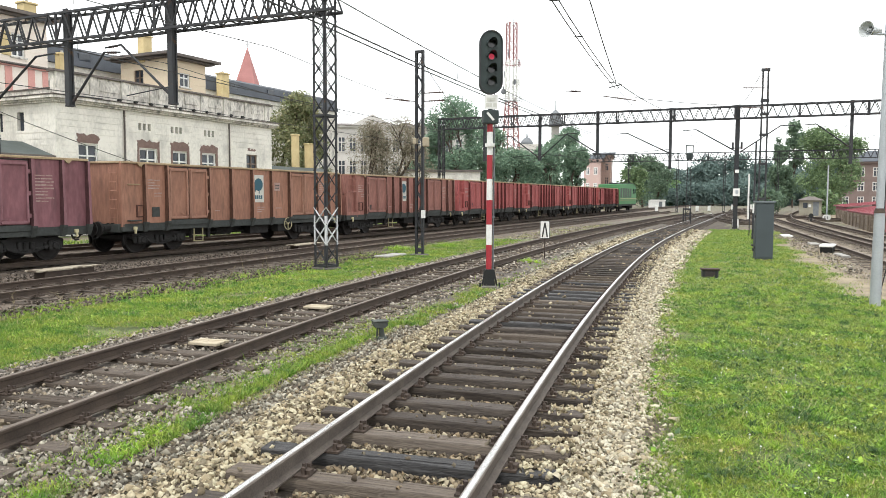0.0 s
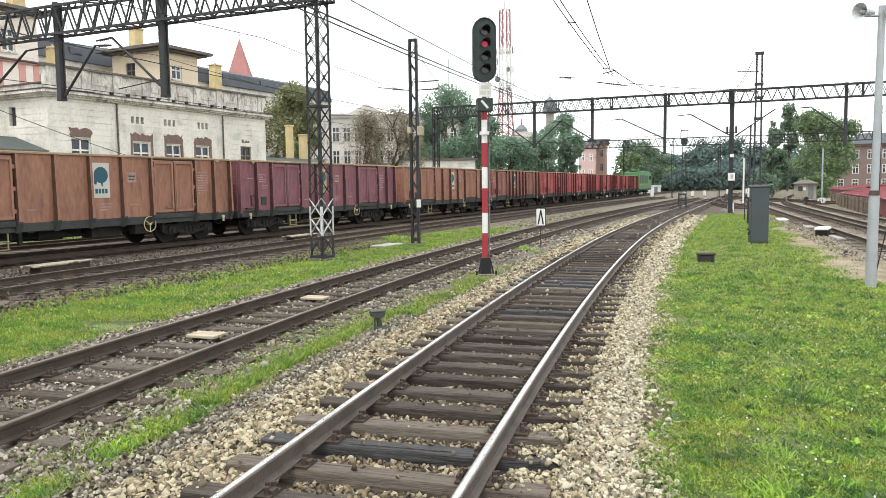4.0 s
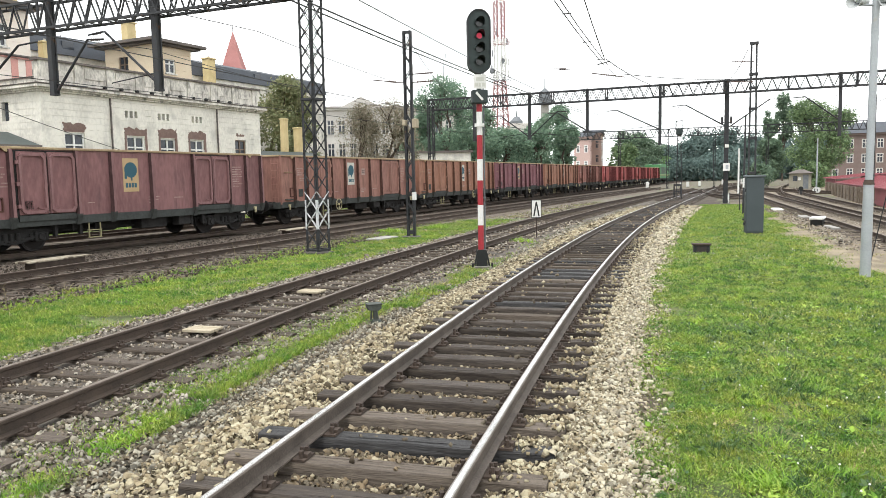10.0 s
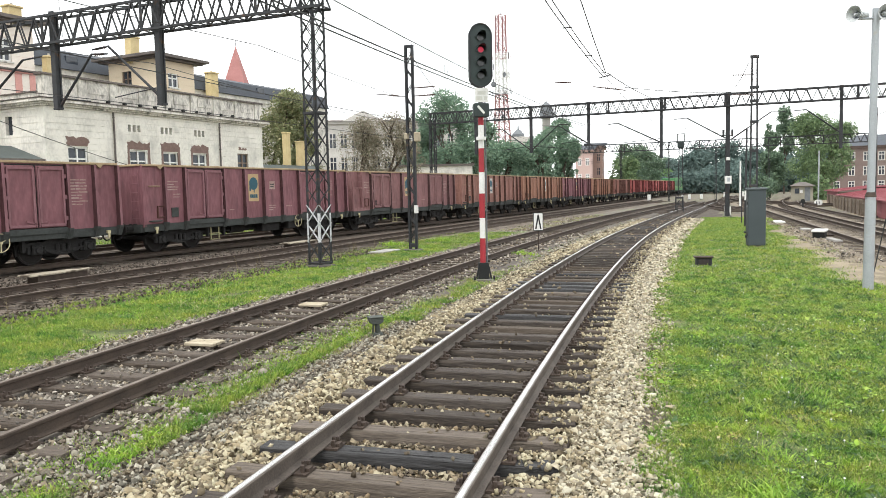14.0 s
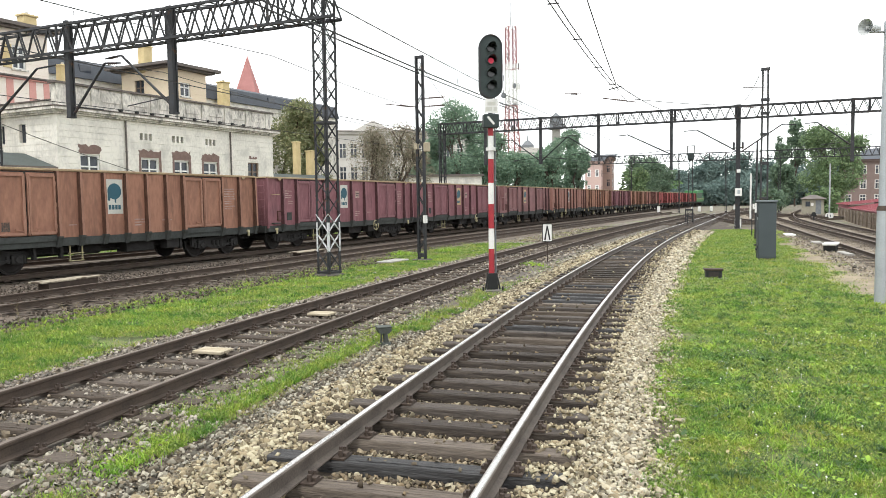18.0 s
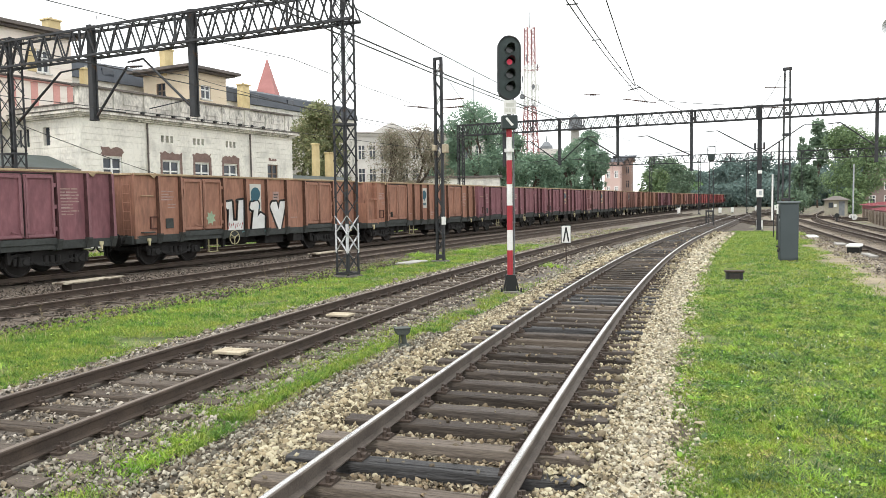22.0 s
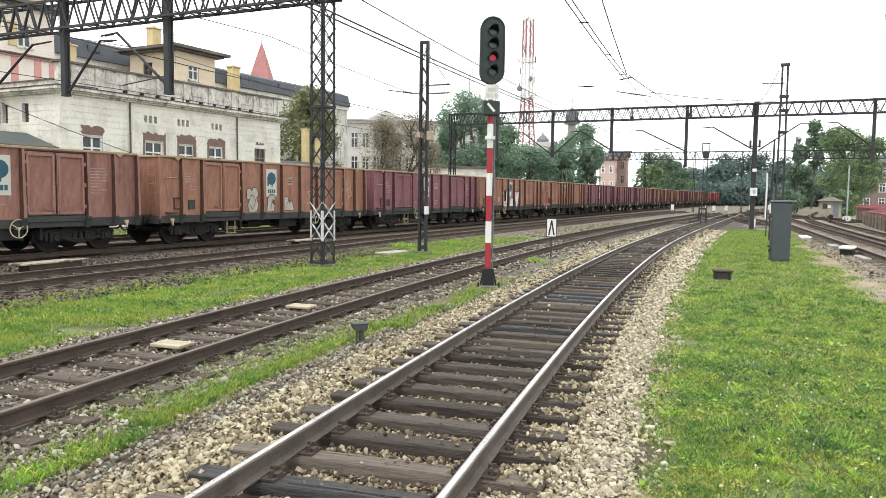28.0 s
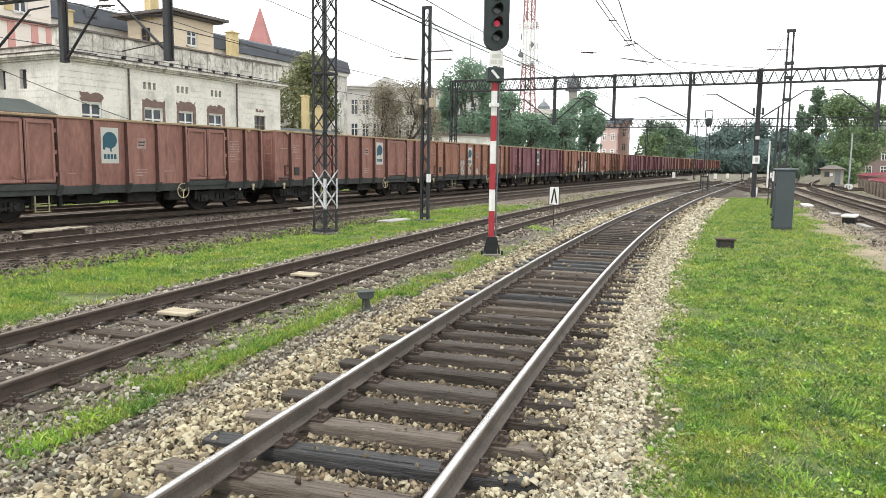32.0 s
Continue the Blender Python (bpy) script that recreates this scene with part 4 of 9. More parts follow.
            for z in (BASEZ + 1.5, BASEZ + 1.8):
                so.tube((-HALF + 0.1, -1.36, z), (back, -1.36, z), 0.014, 0.014, 6)
            so.box(-HALF + 0.12, back + 0.02, -1.12, -1.06, BASEZ + 0.13, TOPZ - 0.05)
            so.tube((-HALF + 0.05, -1.38, BASEZ + 0.2), (-HALF + 0.05, -1.38, TOPZ - 0.3), 0.016, 0.016, 6)
            so.box(-HALF - 0.02, -HALF + 0.03, -1.33, 1.33, BASEZ, BASEZ + 1.0, 0.005)
            return so.mesh("brake_platform", p)
        part("brake_platform", shared((paint_name, "platform"), platform), None, w)
    else:
        def ladder():
            so = Solid()
            for y in (-1.25, -0.9):
                so.tube((-HALF - 0.06, y, BASEZ), (-HALF - 0.06, y, TOPZ - 0.2), 0.014, 0.014, 6)
            for k in range(6):
                so.tube((-HALF - 0.06, -1.25, BASEZ + 0.2 + 0.3 * k), (-HALF - 0.06, -0.9, BASEZ + 0.2 + 0.3 * k), 0.012, 0.012, 6)
            return so.mesh("ladder", p)
        part("ladder", shared((paint_name, "ladder"), ladder), None, w)

    # emblem plate: a teal round shape over a bar
    if plate:
        def emblem():
            so = Solid().box(-0.33, 0.33, -0.006, 0.0, -0.56, 0.56, 0.002)
            n = 24
            ring = [(0.27 * math.cos(2 * math.pi * i / n), 0.17 + 0.26 * math.sin(2 * math.pi * i / n)) for i in range(n)]
            so.prism(ring, -0.011, -0.005, "y", 1)
            so.prism([(-0.26, 0.12), (-0.12, 0.12), (-0.19, -0.14), (-0.27, -0.12)], -0.0112, -0.005, "y", 1)
            so.prism([(0.0, 0.0), (0.07, 0.0), (0.05, -0.2), (0.0, -0.18)], -0.0114, -0.005, "y", 1)
            for k in range(4):
                so.box(-0.24 + 0.125 * k, -0.145 + 0.125 * k, -0.011, -0.005, -0.42, -0.27, 0, 1)
            return so.mesh("emblem_plate", [PLATE if plate == "white" else PLATE_TAN, TEAL])
        part("emblem_plate", shared(("emblem", plate), emblem), None, w, "pale plate with a teal round emblem", m=pose(plate_x, -1.388, 2.28))

    if kind == "A" and plate:
        part("data_plate", shared(("data", plate), lambda: Solid().box(-0.19, 0.19, -0.005, 0.0, -0.17, 0.17, 0.001).box(-0.14, 0.14, -0.007, -0.004, 0.02, 0.06, 0, 1).box(-0.14, 0.1, -0.007, -0.004, -0.08, -0.04, 0, 1).mesh("data_plate", [LETTER, SOLE])), None, w, "small faded data plate", m=pose(plate_x + (1.25 if plate_x < 1 else -1.25), -1.388, 2.38))

    def lettering(wd, rows, seed):
        so, rnd = Solid(), random.Random(seed)
        for r in range(rows):
            a, end = -wd / 2, wd / 2 - rnd.choice((0.0, 0.05, 0.2, 0.0))
            while a < end - 0.05:
                b = min(end, a + rnd.uniform(0.12, 0.5))
                so.box(a, b, -0.0035, 0.001, -r * 0.095, -r * 0.095 + rnd.uniform(0.025, 0.045))
                a = b + 0.025
        return so.mesh("inscription", LETTER)
    for k, (cx, cz, wd, rows) in enumerate(((5.05, 2.55, 0.62, 9), (-5.15, 2.5, 0.55, 4), (-4.95, 2.05, 0.4, 2), (0.62, 1.5, 0.5, 3), (1.8, 1.45, 0.45, 1), (-1.9, 1.4, 0.5, 1))):
        tagged(part("inscription", shared(("letters", k), lambda: lettering(wd, rows, 40 + k)), None, w, "faded white inscription", m=pose(cx, -1.385, cz)), kind="stuff")

    def vents():
        so = Solid().box(-0.17, 0.17, -0.03, 0.0, -0.17, 0.17, 0.008)
        so.box(-0.13, 0.13, -0.034, -0.028, -0.13, 0.13)
        return so.mesh("card_holder", SOLE)
    part("card_holder", shared(("vent",), vents), None, w, m=pose(-5.1 if kind == "A" else -4.2, -1.387, BASEZ + 0.38))
    part("card_frame", shared(("cardframe",), lambda: Solid().box(-0.2, 0.2, -0.05, 0.0, 0.17, 0.21).box(-0.2, 0.2, -0.05, 0.0, -0.21, -0.17).box(-0.2, -0.165, -0.05, 0.0, -0.17, 0.17).box(0.165, 0.2, -0.05, 0.0, -0.17, 0.17).mesh("card_frame", RIB_SHADE["brown"])), None, w, m=pose(-5.75 if kind == "A" else -5.2, -1.387, BASEZ + 0.42))
    return w


YELLOW_WHITE = mat("pale_yellow_paint", (0.55, 0.50, 0.32), (0.42, 0.37, 0.22), 3, 20, bump=0.1)


def loop_stroke(so, pts, r, y, mi):
    for (a, b), (c, d) in zip(pts, pts[1:]):
        so.beam((a, y, b), (c, y, d), 0.006, r, mi)
        n = 10
        so.prism([(c + r / 2 * math.cos(2 * math.pi * i / n), d + r / 2 * math.sin(2 * math.pi * i / n)) for i in range(n)], y - 0.003, y + 0.003, "y", mi)


def squiggle(w, places, tone, label, r=0.05):
    so, rnd = Solid(), random.Random(3)
    for x, z, sx, sz in places:
        pts = [(x + sx * math.sin(t * 1.7 + rnd.uniform(0, 0.8)), z + sz * math.cos(t * 1.1 + rnd.uniform(0, 0.8))) for t in range(8)]
        loop_stroke(so, pts, r, -1.396, 0)
    part("graffiti", so, tone, w, label)


# front to rear: paint, kind, plate, door, note
TRAIN = [
    ("red", "B", "", "square", "bright red open freight wagon with dark-sided ribs"),
    ("red", "B", "", "square", "bright red open freight wagon with dark-sided ribs"),
    ("red", "B", "", "square", "bright red open freight wagon with dark-sided ribs"),
    ("red", "B", "white", "square", "bright red open freight wagon with a pale emblem plate"),
    ("brown", "B", "white", "square", "brown-red open freight wagon with a pale emblem plate"),
    ("orange", "A", "white", "square", "faded orange open freight wagon with a pale emblem plate"),
    ("purple", "A", "tan", "square", "maroon open freight wagon with a tan emblem plate"),
    ("orange", "A", "white", "square", "faded orange open freight wagon on black bogies"),
    ("rust", "A", "white", "square", "rust-brown open freight wagon on black bogies"),
    ("dusty", "B", "tan", "round", "dusty maroon open freight wagon with rounded door panels"),
    ("purple", "A", "tan", "square", "maroon open freight wagon with a tan emblem plate"),
    ("purple", "A", "white", "square", "maroon open freight wagon with dusty ribs"),
    ("orange", "B", "white", "square", "faded orange open freight wagon with a brake platform"),
    ("orange", "A", "white", "square", "faded orange open freight wagon with bold white graffiti"),
    ("purple", "A", "white", "square", "maroon open freight wagon with a pale emblem plate"),
    ("orange", "A", "white", "square", "faded orange open freight wagon with cream scribbles"),
    ("rust", "A", "white", "square", "rust-brown open freight wagon with a pale emblem plate"),
    ("rust", "A", "white", "square", "rust-brown open freight wagon with a pale emblem plate"),
]
WAGONS = []
for k, (pn, kd, pl, dr, lb) in enumerate(TRAIN):
    wg = wagon(pn, kd, lb, pl, lb, dr, -0.36 if dr == "round" else 1.87 if k == 16 else 0.46 if k in (5, 7) else -0.42 if kd == "B" else -0.62, -1.96 if k in (8, 13, 14) else 2.35)
    WAGONS.append(wg)
bold = Solid()
for x0, z0, out in ((-2.40, 1.06, [(0.0, 0.95), (0.05, 1.06), (0.42, 1.10), (0.46, 0.36), (0.60, 0.36), (0.70, 1.12), (1.06, 1.16), (1.02, 0.0), (0.08, 0.0), (0.16, 0.80)]),
                    (-0.99, 1.07, [(0.0, 0.82), (0.08, 1.04), (0.46, 1.10), (0.56, 0.98), (0.44, 0.46), (0.64, 0.62), (0.90, 0.50), (0.86, 0.0), (0.0, 0.0), (0.14, 0.74)]),
                    (0.25, 1.06, [(0.0, 0.88), (0.12, 1.06), (0.40, 1.08), (0.53, 0.74), (0.64, 1.08), (1.02, 1.10), (0.64, -0.06), (0.50, -0.06)])):
    q = [(x0 + u, z0 + w) for u, w in out]
    loop_stroke(bold, q + q[:2], 0.17, -1.394, 1)
    bold.prism(q, -1.402, -1.396, "y", 0)
for x in (-1.45, -0.15):
    bold.beam((x, -1.397, 0.97), (x + 0.16, -1.397, 1.0), 0.006, 0.05, 2)
    bold.beam((x + 0.16, -1.397, 1.0), (x + 0.2, -1.397, 1.5), 0.006, 0.03, 2)
part("graffiti", bold, [WHITE, BLACK, mat("pale_teal_spray", (0.20, 0.45, 0.46), (0.14, 0.36, 0.38), 3, 20)], WAGONS[13], "bold white graffiti letters with black outlines")
part("graffiti", Solid().prism([(-3.15 + 0.26 * (0.6 + 0.4 * (i % 2)) * math.cos(i * math.pi / 7), 1.55 + 0.28 * (0.6 + 0.4 * (i % 2)) * math.sin(i * math.pi / 7)) for i in range(14)], -1.43, -1.424, "y"), mat("pale_green_spray", (0.34, 0.44, 0.30), (0.26, 0.35, 0.24), 3, 20), WAGONS[13], "small pale green paint splash")
tag = Solid()
for k in range(7):
    u = -2.22 + 0.12 * k
    tag.beam((u, -1.405, 1.12 + 0.05 * (k % 3)), (u + 0.07, -1.405, 1.34 - 0.04 * (k % 2)), 0.004, 0.03)
part("graffiti", tag, RED, WAGONS[13], "thin red scrawl")
BUBBLE = mat("faded_silver_spray", (0.50, 0.49, 0.44), (0.36, 0.31, 0.26), 3, 20, bump=0.0)
scrawl = Solid()
for x0, out in ((-2.18, [(0.0, 0.55), (0.06, 0.92), (0.22, 0.98), (0.34, 0.86), (0.44, 1.0), (0.66, 0.96), (0.74, 0.72), (0.62, 0.58), (0.72, 0.36), (0.66, 0.06), (0.40, -0.02), (0.16, 0.04), (0.10, 0.3), (0.2, 0.5)]),
                (-0.92, [(0.0, 0.0), (0.05, 0.55), (0.2, 0.74), (0.5, 0.70), (0.52, 0.5), (0.3, 0.42), (0.5, 0.30), (0.46, 0.02)]),
                (0.12, [(0.0, 0.05), (0.06, 0.62), (0.32, 0.66), (0.42, 0.34), (0.62, 0.5), (0.78, 0.04)])):
    q = [(x0 + u, 1.08 + w) for u, w in out]
    scrawl.prism(q, -1.394, -1.388, "y", 0)
    loop_stroke(scrawl, q + q[:2], 0.024, -1.396, 1)
    loop_stroke(scrawl, [(u * 0.5 + q[3][0] * 0.5, w * 0.55 + 0.62) for u, w in q[::2]], 0.02, -1.399, 1)
part("graffiti", scrawl, [BUBBLE, SOLE], WAGONS[15], "faded silver graffiti with thin dark outlines")
squiggle(WAGONS[15], [(2.1, 1.65, 0.25, 0.35), (4.3, 1.9, 0.28, 0.3), (5.2, 1.85, 0.2, 0.3)], PLATE_TAN, "cream graffiti scribbles", 0.04)


def locomotive():
    green = mat("loco_green", (0.085, 0.26, 0.105), (0.06, 0.20, 0.08), 1, 12, rough=0.5, bump=0.05)
    roof = mat("loco_roof", (0.10, 0.12, 0.10), (0.07, 0.08, 0.07), 1, 12, rough=0.7, bump=0.05)
    w = thing("diesel_locomotive", "green diesel locomotive hauling the freight wagons", "locomotive")
    out = [(-6.67, 1.0), (6.67, 1.0), (6.89, 1.3), (6.82, 2.5), (6.53, 3.2), (5.96, 3.55), (4.83, 3.8), (3.12, 3.92), (0.57, 3.9), (-6.67, 3.7)]
    part("body", Solid().prism(out, -1.45, 1.45, "y"), green, w)
    part("roof", Solid().prism([(6.67, 3.25), (6.04, 3.62), (4.83, 3.88), (3.12, 4.0), (0.57, 3.98), (0.57, 3.9), (3.12, 3.92), (4.83, 3.8), (5.96, 3.55), (6.53, 3.2)], -1.5, 1.5, "y"), roof, w)
    for sy in (-1, 1):
        part("stripe", Solid().box(-6.55, 6.7, sy * 1.451, sy * 1.47, 1.5, 1.58), YELLOW, w)
        part("handrail", Solid().tube((-6.55, sy * 1.53, 1.75), (6.7, sy * 1.53, 1.75), 0.03, 0.03, 6), YELLOW_WHITE, w)
        for x in (4.2, 5.6):
            part("window", Solid().box(x - 0.42, x + 0.42, sy * 1.44, sy * 1.465, 2.5, 3.2, 0.01), DARK_GLASS, w)
        for k in range(5):
            part("louvre", Solid().box(-6.1 + 1.8 * k, -4.7 + 1.8 * k, sy * 1.44, sy * 1.462, 1.9, 3.2, 0.01), roof, w)
    for y in (-0.75, 0.75):
        part("windscreen", Solid().box(-0.02, 0.02, -0.5, 0.5, -0.35, 0.35, 0.008), DARK_GLASS, w, m=pose(6.73, y, 2.85, 0, -15, 0))
    for bx in (-3.9, 3.9):
        bg = part("bogie", BOGIE_FRAME, None, w, m=pose(bx, 0, 0))
        for wx in (-0.9, 0.9):
            ws = part("wheelset", WHEELSET, None, bg)
            ws.matrix_parent_inverse = pose(wx, 0, 0.46)
            WHEELSETS.append(ws)
    part("underframe", Solid().box(-6.95, 6.95, -1.4, 1.4, 0.76, 1.0, 0.02), SOLE, w)
    part("exhaust_box", Solid().box(-3.8, -2.2, -0.6, 0.6, 3.7, 4.0, 0.03), STEEL_DARK, w)
    part("fan_grille", Solid().tube((-0.9, 0, 3.75), (-0.9, 0, 4.0), 0.7, 0.65, 14), STEEL_DARK, w)
    return w


LOCO = locomotive()

# ---- signals, masts, gantries ----
def main_signal(x, y):
    """A four-light signal on a banded mast."""
    sg = thing("railway_signal", "four-light railway signal showing red on a red and white banded mast", "signal", pose(x, y, -0.25, 0, 0.1, 8))
    part("foundation", Solid().prism([(-0.34, -0.1), (0.34, -0.1), (0.30, 0.14), (0.20, 0.22), (-0.20, 0.22), (-0.30, 0.14)], -0.3, 0.3, "y"), CONCRETE_BASE, sg, "grey concrete foundation")
    b = Solid().prism([(-0.14, 0.20), (0.14, 0.20), (0.10, 0.62), (-0.10, 0.62)], -0.12, 0.12, "y")
    for sx in (-1, 1):
        b.beam((sx * 0.19, -0.1, 0.2), (sx * 0.10, -0.1, 0.6), 0.03, 0.04)
        b.tube((sx * 0.24, -0.16, 0.2), (sx * 0.24, -0.16, 0.3), 0.025, 0.025, 6)
    part("base", b, BLACK, sg)
    levels = [0.62, 1.22, 1.72, 2.32, 2.84, 3.42, 3.98, 4.2]
    for i, (a, c) in enumerate(zip(levels, levels[1:])):
        part("mast_band", Solid().tube((0, 0, a), (0, 0, c - 0.002), 0.07, 0.07, 18), RED if i % 2 == 0 else WHITE, sg, "red painted band" if i % 2 == 0 else "white painted band")
    part("mast_top", Solid().tube((0, 0, 4.2), (0, 0, 6.1), 0.06, 0.06, 12), STEEL_DARK, sg)
    part("collar", Solid().tube((0, 0, 3.62), (0, 0, 3.70), 0.12, 0.12, 16), WHITE, sg)
    lad = Solid().tube((0.115, 0.05, 0.2), (0.115, 0.05, 6.0), 0.02, 0.02, 6)
    part("conduit", lad, STEEL_GREY, sg)
    for z in (0.9, 1.9, 2.9, 3.9):
        part("clamp", Solid().box(0.05, 0.14, 0.0, 0.08, z - 0.02, z + 0.02), STEEL_GREY, sg)
    part("indicator_box", Solid().box(-0.19, 0.19, -0.16, 0.10, 4.17, 4.50, 0.02), SIGNAL_BLACK, sg, "black indicator box")
    part("indicator_stroke", Solid().beam((-0.10, -0.165, 4.43), (0.06, -0.165, 4.25), 0.01, 0.055), WHITE, sg)
    npl = part("number_plate", Solid().box(-0.16, 0.16, -0.14, -0.12, 4.52, 4.86, 0.004), WHITE, sg, "white name plate")
    bars = Solid()
    for k, (a, w) in enumerate(((4.74, 0.10), (4.61, 0.13))):
        bars.box(-w, -w + 0.09, -0.144, -0.14, a - 0.04, a + 0.05)
        bars.box(-0.03, 0.02, -0.144, -0.14, a - 0.04, a + 0.05)
        bars.box(w - 0.08, w, -0.144, -0.14, a - 0.04, a + 0.05)
    part("plate_bars", bars, PLATE, npl)
    # head: a long board with round ends
    n, r, z0, z1 = 14, 0.27, 5.16, 6.12
    out = [(r * math.cos(math.pi * i / n), z1 + r * math.sin(math.pi * i / n)) for i in range(n + 1)] + [(r * math.cos(math.pi + math.pi * i / n), z0 + r * math.sin(math.pi + math.pi * i / n)) for i in range(n + 1)]
    head = part("signal_head", Solid().prism(out, -0.10, 0.12, "y"), SIGNAL_BLACK, sg, "black signal head with rounded ends")
    rim = Solid()
    for (a, c), (e, f) in zip(out, out[1:] + out[:1]):
        rim.beam((a, -0.11, c), (e, -0.11, f), 0.03, 0.025)
    part("board_rim", rim, STEEL_DARK, head)
    for k, z in enumerate((6.07, 5.77, 5.47, 5.17)):
        part("lens", Solid().tube((0, -0.10, z), (0, -0.125, z), 0.095, 0.09, 18), LENS_OFF, head)
        hood = Solid()
        m = 12
        for i in range(m):
            a0, a1 = math.radians(-15 + 210 * i / m), math.radians(-15 + 210 * (i + 1) / m)
            p = [(0.12 * math.cos(a0), z + 0.12 * math.sin(a0)), (0.12 * math.cos(a1), z + 0.12 * math.sin(a1))]
            depth = [0.10 + 0.24 * max(0.0, math.sin(a)) for a in (a0, a1)]
            hood.add([(p[0][0], -0.10, p[0][1]), (p[1][0], -0.10, p[1][1]), (p[1][0], -0.10 - depth[1], p[1][1] - 0.02), (p[0][0], -0.10 - depth[0], p[0][1] - 0.02)], [(0, 1, 2, 3)])
            hood.add([(p[0][0] * 0.93, -0.10, z + (p[0][1] - z) * 0.93), (p[1][0] * 0.93, -0.10, z + (p[1][1] - z) * 0.93), (p[1][0] * 0.93, -0.10 - depth[1], z + (p[1][1] - z) * 0.93 - 0.02), (p[0][0] * 0.93, -0.10 - depth[0], z + (p[0][1] - z) * 0.93 - 0.02)], [(3, 2, 1, 0)])
        part("hood", hood, SIGNAL_BLACK, head)
    br = Solid()
    for z in (5.3, 5.9):
        br.box(-0.05, 0.05, 0.0, 0.2, z - 0.03, z + 0.03)
        br.beam((0.28, 0.1, z), (0.34, 0.16, z - 0.1), 0.02, 0.02)
    part("bracket", br, STEEL_DARK, head)
    # the lit aspect, which drops from the second lens to the third
    return part("lit_lens", Solid().tube((0, -0.128, 0), (0, -0.14, 0), 0.07, 0.065, 18), lamp_glow("red_light", (0.50, 0.035, 0.07), 0.5), head, "lit red lens", m=pose(0, 0, 5.77))


LIT = main_signal(0.94, 18.45)


def lattice_mast(x, y, rot, wide, deep, height, pitch, label, white=None, near=False, group="lattice masts of the overhead line"):
    """A square mast of four corner angles laced on every face."""
    ms = thing("lattice_mast", label, "mast", pose(x, y, -0.12, 0, 0, rot), group)
    a, b = wide / 2, deep / 2
    for sx in (-1, 1):
        for sy in (-1, 1):
            lg = Solid()
            lg.box(sx * a, sx * (a - 0.085), sy * b, sy * (b - 0.016), 0, height)
            lg.box(sx * a, sx * (a - 0.016), sy * b, sy * (b - 0.085), 0, height)
            part("leg", lg, STEEL_DARK, ms)
    faces = [((-a, -b), (a, -b)), ((-a, b), (a, b)), ((-a, -b), (-a, b)), ((a, -b), (a, b))]
    for p, q in faces:
        k, z = 0, 0.25
        joined = Solid()
        while z + pitch < height:
            for u, w in ((p, q), (q, p)):
                if near:
                    part("lacing_bar", Solid().beam((*u, z), (*w, z + pitch), 0.038, 0.010), STEEL_DARK, ms)
                else:
                    joined.beam((*u, z), (*w, z + pitch), 0.038, 0.010)
            z += pitch
            k += 1
        for z in (0.15, height * 0.5, height - 0.05):
            part("tie_bar", Solid().beam((*p, z), (*q, z), 0.06, 0.06), STEEL_DARK, ms)
        if joined.f:
            tagged(part("lacing", joined, STEEL_DARK, ms), kind="stuff")
    part("footing", Solid().box(-a - 0.08, a + 0.08, -b - 0.08, b + 0.08, -0.06, 0.1, 0.03), CONCRETE_DARK, ms)
    if white:
        for sx in (-1, 1):
            for sy in (-1, 1):
                part("painted_leg", Solid().prism([(sx * (a + 0.004), sy * (b + 0.004)), (sx * (a - 0.06), sy * (b + 0.004)), (sx * (a - 0.06), sy * (b - 0.02)), (sx * (a - 0.02), sy * (b - 0.02)), (sx * (a - 0.02), sy * (b - 0.06)), (sx * (a + 0.004), sy * (b - 0.06))], *white, "z"), MAST_WHITE, ms, "worn white painted leg")
        for p, q in faces:
            z = 0.25 + pitch
            while z + pitch < white[1] + 0.35:
                pp, qq = [(c[0] * 1.006, c[1] * 1.006) for c in (p, q)]
                part("painted_bar", Solid().beam((*pp, z), (*qq, z + pitch), 0.044, 0.014), MAST_WHITE, ms, "worn white painted bar")
                part("painted_bar", Solid().beam((*qq, z), (*pp, z + pitch), 0.044, 0.014), MAST_WHITE, ms, "worn white painted bar")
                z += pitch
    return ms


